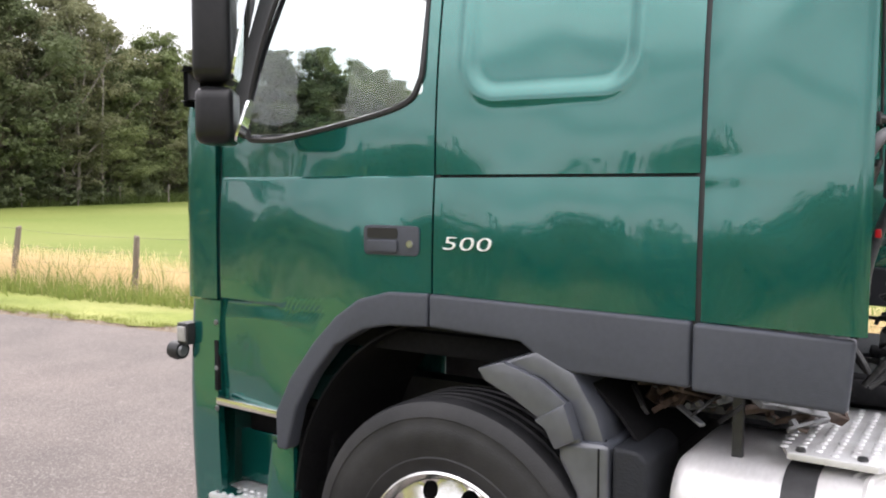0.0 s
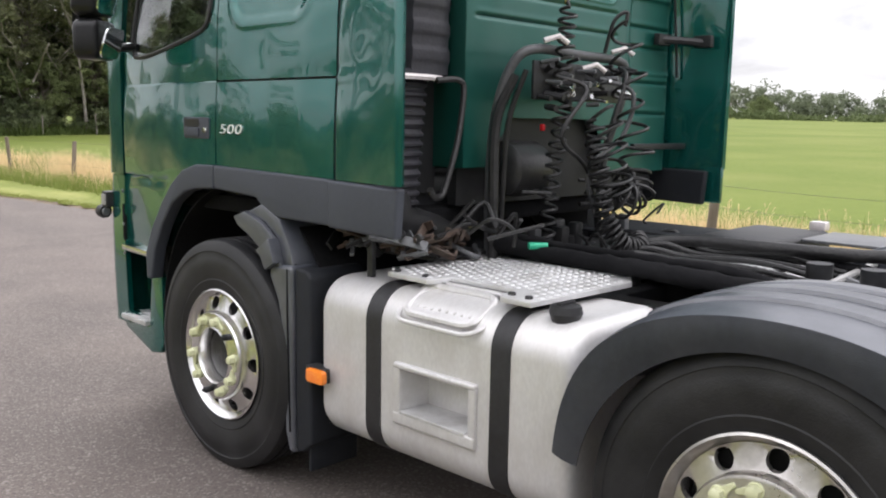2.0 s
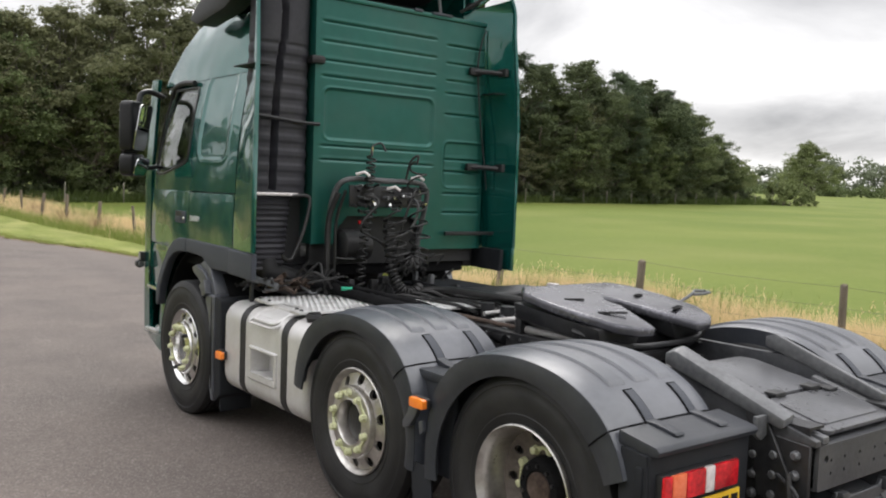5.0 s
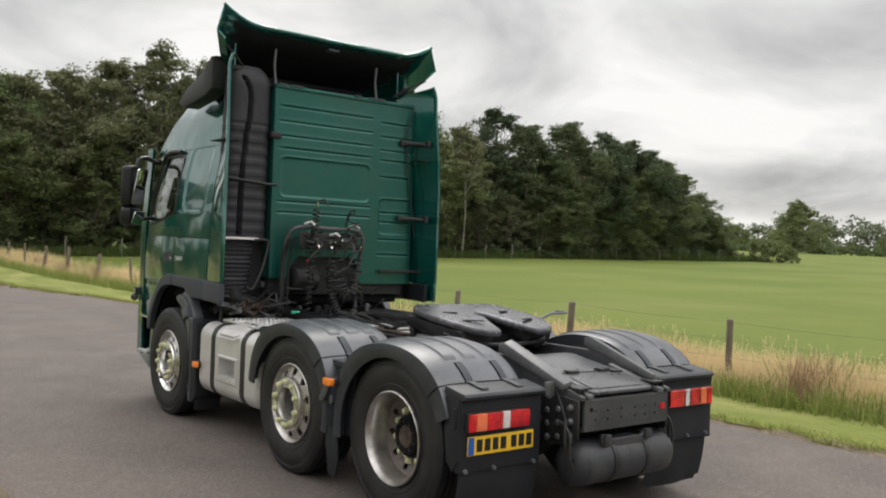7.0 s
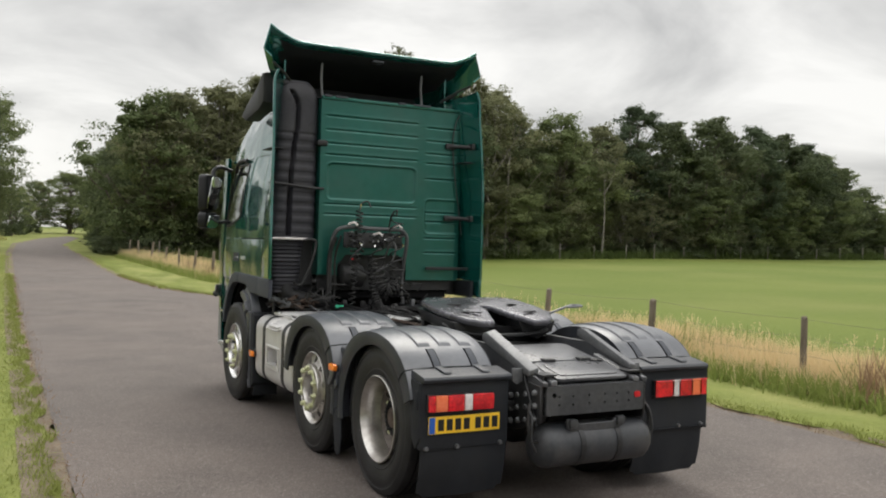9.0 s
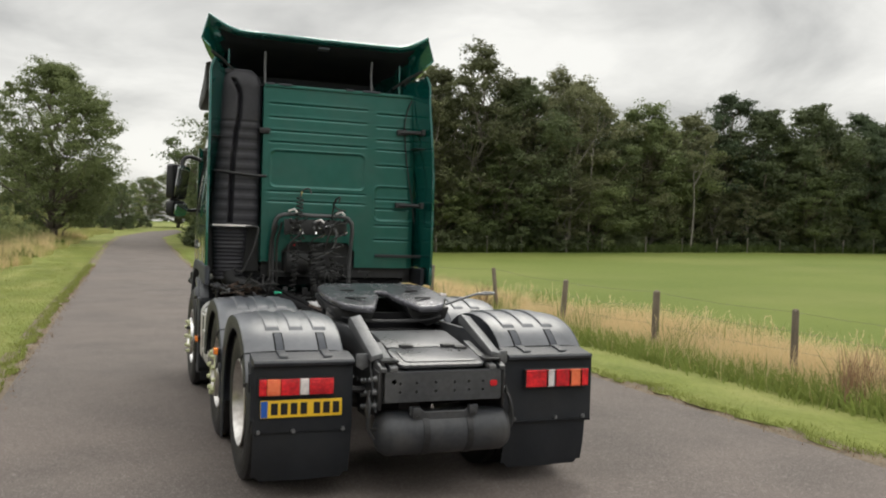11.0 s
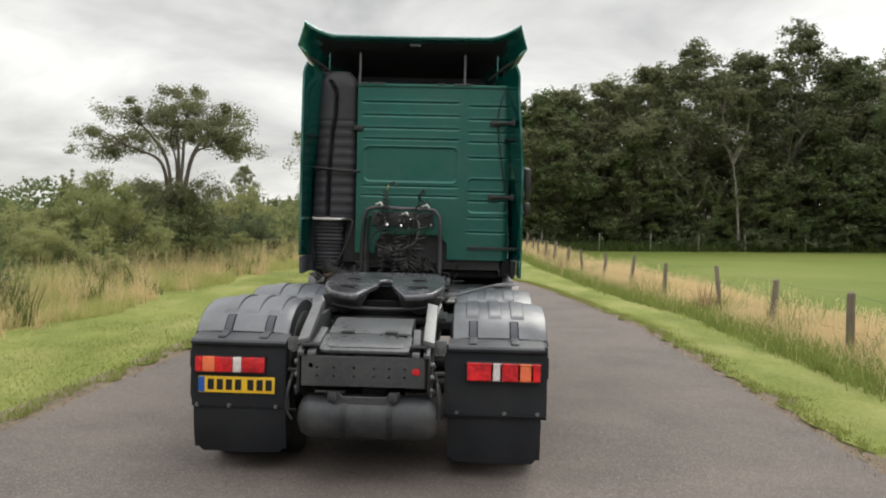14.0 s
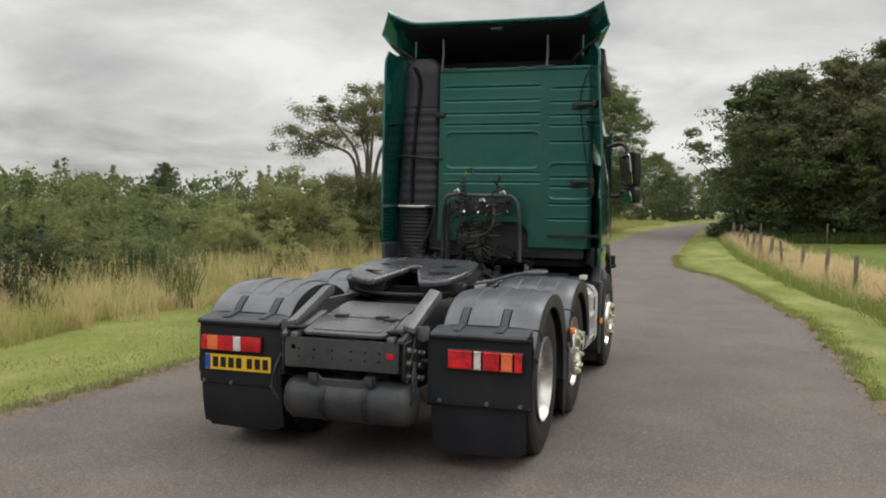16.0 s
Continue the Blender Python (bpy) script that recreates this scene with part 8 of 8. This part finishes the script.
# thick wrapped looms that lie along the frame
def loom(pts, r, seed):
    """A taped bundle whose girth swells and shrinks along its length."""
    b = bmesh.new()
    line = spline(pts, 12)
    add_tube(b, line, r, 12)
    for v in b.verts:
        k = min(range(len(line)), key=lambda i: (Vector(line[i]) - v.co).length_squared)
        c = Vector(line[k])
        v.co = c + (v.co - c) * (1 + 0.30 * noise.noise(v.co * 16 + Vector((seed, 0, 0))) + 0.16 * noise.noise(v.co * 45))
    return b


for i, (x, z, r) in enumerate(((-0.43, 1.070, 0.035), (-0.33, 1.03, 0.026), (-0.37, 1.10, 0.020), (0.36, 1.07, 0.026))):
    pts = [(x - 0.05, 2.88, z + 0.03), (x + 0.01, 2.60, z), (x - 0.03 + 0.04 * (i % 2), 2.2, z + 0.005), (x + 0.02, 1.80, z - 0.02), (x + (0.05 if x < 0 else -0.05), 1.25, z - 0.06), (x, 0.95, z - 0.07)]
    if i in (1, 2):
        pts = pts[:4] + [(x * 0.8, 1.62, 0.99)]
    part("frame_hose", loom(pts, r, i), M["liner"], truck, "thick black wrapped hose along the frame", 60)
for i in range(4):
    x0 = -0.10 + 0.11 * i
    part("looped_line", tube(spline([(x0 - 0.12, 2.62, 1.03), (x0, 2.45, 1.07 + 0.01 * i), (x0 + 0.10, 2.30, 1.05), (x0 + 0.12, 2.0, 1.05 + 0.01 * (i % 2)), (x0 + 0.10, 1.72, 1.03)], 6), 0.012, 8), M["hose"], truck, "black line laid along the frame")
part("frame_loom", tube(spline([(0.02, 2.62, 1.06), (0.22, 2.40, 1.10), (0.30, 2.05, 1.10), (0.36, 1.72, 1.10), (0.44, 1.50, 1.10), (0.46, 1.36, 1.06), (0.36, 1.28, 1.02), (0.22, 1.34, 0.99)], 8), 0.028, 10), M["hose"], truck, "thick wrapped loom looped over the frame")
b = rbox(-0.22, 0.34, 1.95, 2.42, 1.020, 1.036, b=0.004)
for i in range(11):
    for k in range(13):
        add_lathe(b, [(0.013, 0.0), (0.010, 0.006), (0.0, 0.0075)], "z", (-0.195 + 0.043 * k + 0.0215 * (i % 2), 1.975 + 0.042 * i, 1.035), 7)
part("centre_walkway", b, M["tread"], truck, "studded aluminium centre walkway")
cover = part("side_cover", prism(rounded(0.56, 0.78, 0.07, 4, 0.58, 2.70), "z", 1.075, 1.092, 0.006), M["flap"], truck, "flat black cover beside the frame")
part("cover_post", lathe([(0.0, 0.94), (0.035, 0.94), (0.035, 1.076), (0.0, 1.076)], "z", (0.40, 2.38, 0), 12), M["steel"], cover)
part("cover_post", lathe([(0.0, 0.94), (0.035, 0.94), (0.035, 1.076), (0.0, 1.076)], "z", (0.62, 2.38, 0), 12), M["steel"], cover)
# clutter between the cab and the frame
random.seed(23)
for i in range(12):
    cx, cy, cz = random.uniform(-0.40, 0.45), random.uniform(2.72, 2.98), random.uniform(1.0, 1.16)
    w, d, h = random.uniform(0.03, 0.07), random.uniform(0.03, 0.06), random.uniform(0.02, 0.06)
    part("valve_block", rbox(cx, cx + w, cy, cy + d, cz - 0.06, cz + h, b=0.012), M["steel"] if i % 4 else M["greysteel"], truck, "small dark valve block behind the cab")
for i in range(18):
    a = Vector((random.uniform(-0.85, 0.55), random.uniform(2.66, 3.0), random.uniform(1.02, 1.38)))
    c = a + Vector((random.uniform(-0.35, 0.35), random.uniform(-0.25, 0.1), random.uniform(-0.2, 0.12)))
    c.z = max(1.0, c.z)
    m1 = a.lerp(c, 0.33) + Vector((random.uniform(-0.06, 0.06), random.uniform(-0.1, 0.02), random.uniform(0.0, 0.12)))
    m2 = a.lerp(c, 0.66) + Vector((random.uniform(-0.06, 0.06), random.uniform(-0.1, 0.02), random.uniform(-0.05, 0.08)))
    part("air_hose", tube(spline([a, m1, m2, c], 6), random.uniform(0.005, 0.011), 7), M["hose"], truck, "bent black hose behind the cab")
for i in range(2):      # short loops under the couplings
    cx = random.uniform(-0.34, 0.24)
    part("air_hose", tube(spline([(cx, 2.74, 1.80), (cx + random.uniform(-0.08, 0.08), 2.62, 1.74), (cx + random.uniform(-0.1, 0.1), 2.64, 1.55), (random.uniform(-0.12, 0.06), 2.68, 1.40), (random.uniform(-0.12, 0.06), 2.70, 1.10)], 6), random.uniform(0.006, 0.011), 7), M["hose"] if i % 4 else M["tubegrey"], truck)
b = bmesh.new()
add_box(b, 0.70, 1.10, 1.70, 2.06, 1.088, 1.103, 0.006)
part("side_box_lid", b, M["ramp"], truck, "pale battery box lid")
part("side_box", rbox(0.46, 1.12, 2.07, 2.46, 0.95, 1.105, b=0.04, seg=3), M["black"], truck, "black rounded box beside the frame")
part("vent_cap", rbox(1.10, 1.17, 2.10, 2.18, 1.10, 1.145, b=0.01), M["white"], truck, "small pale vent cap")
b = bmesh.new()
for y in (1.55, 1.75):
    add_lathe(b, [(0.0, 0.0), (0.05, 0.0), (0.05, 0.16), (0.0, 0.16)], "z", (0.12, y, 0.93), 14)
    add_box(b, -0.40, 0.40, y - 0.03, y + 0.03, 0.93, 0.98, 0.008)
part("axle_lift_gear", b, M["steel"], truck)
b = bmesh.new()
add_tube(b, [(-0.36, 1.85, 1.0), (-0.30, 1.0, 0.98)], 0.02, 8)
add_tube(b, [(0.2, 1.7, 1.03), (-0.25, 1.15, 1.0)], 0.016, 8)
add_tube(b, [(0.36, 1.85, 1.0), (0.34, 1.0, 0.98)], 0.02, 8)
add_tube(b, [(0.36, 1.50, 1.08), (0.70, 1.42, 1.13)], 0.012, 8)
part("control_rods", b, M["greysteel"], truck)
# number on the flank: bars of the badge read as three digits
font = bpy.data.curves.new("badge_text", "FONT")
font.body = "500"
font.offset = -0.0008
font.size, font.extrude, font.shear, font.space_character = 0.060, 0.003, 0.14, 1.04
tmp = new("badge_tmp", font)
me = bpy.data.meshes.new_from_object(tmp.evaluated_get(bpy.context.evaluated_depsgraph_get()))
bpy.data.objects.remove(tmp)
wid = max(v.co.x for v in me.vertices)
me.materials.append(M["badge"])
badge = new("badge_number", me)
badge.parent = cab
badge["label"] = "chrome number 500"
badge.matrix_basis = pose(-side_x(3.9, 1.55) - 0.004, 3.965, 1.533, 90, 0, -90) @ Matrix.Diagonal((0.182 / wid, 1, 1, 1))
badge.data.update()
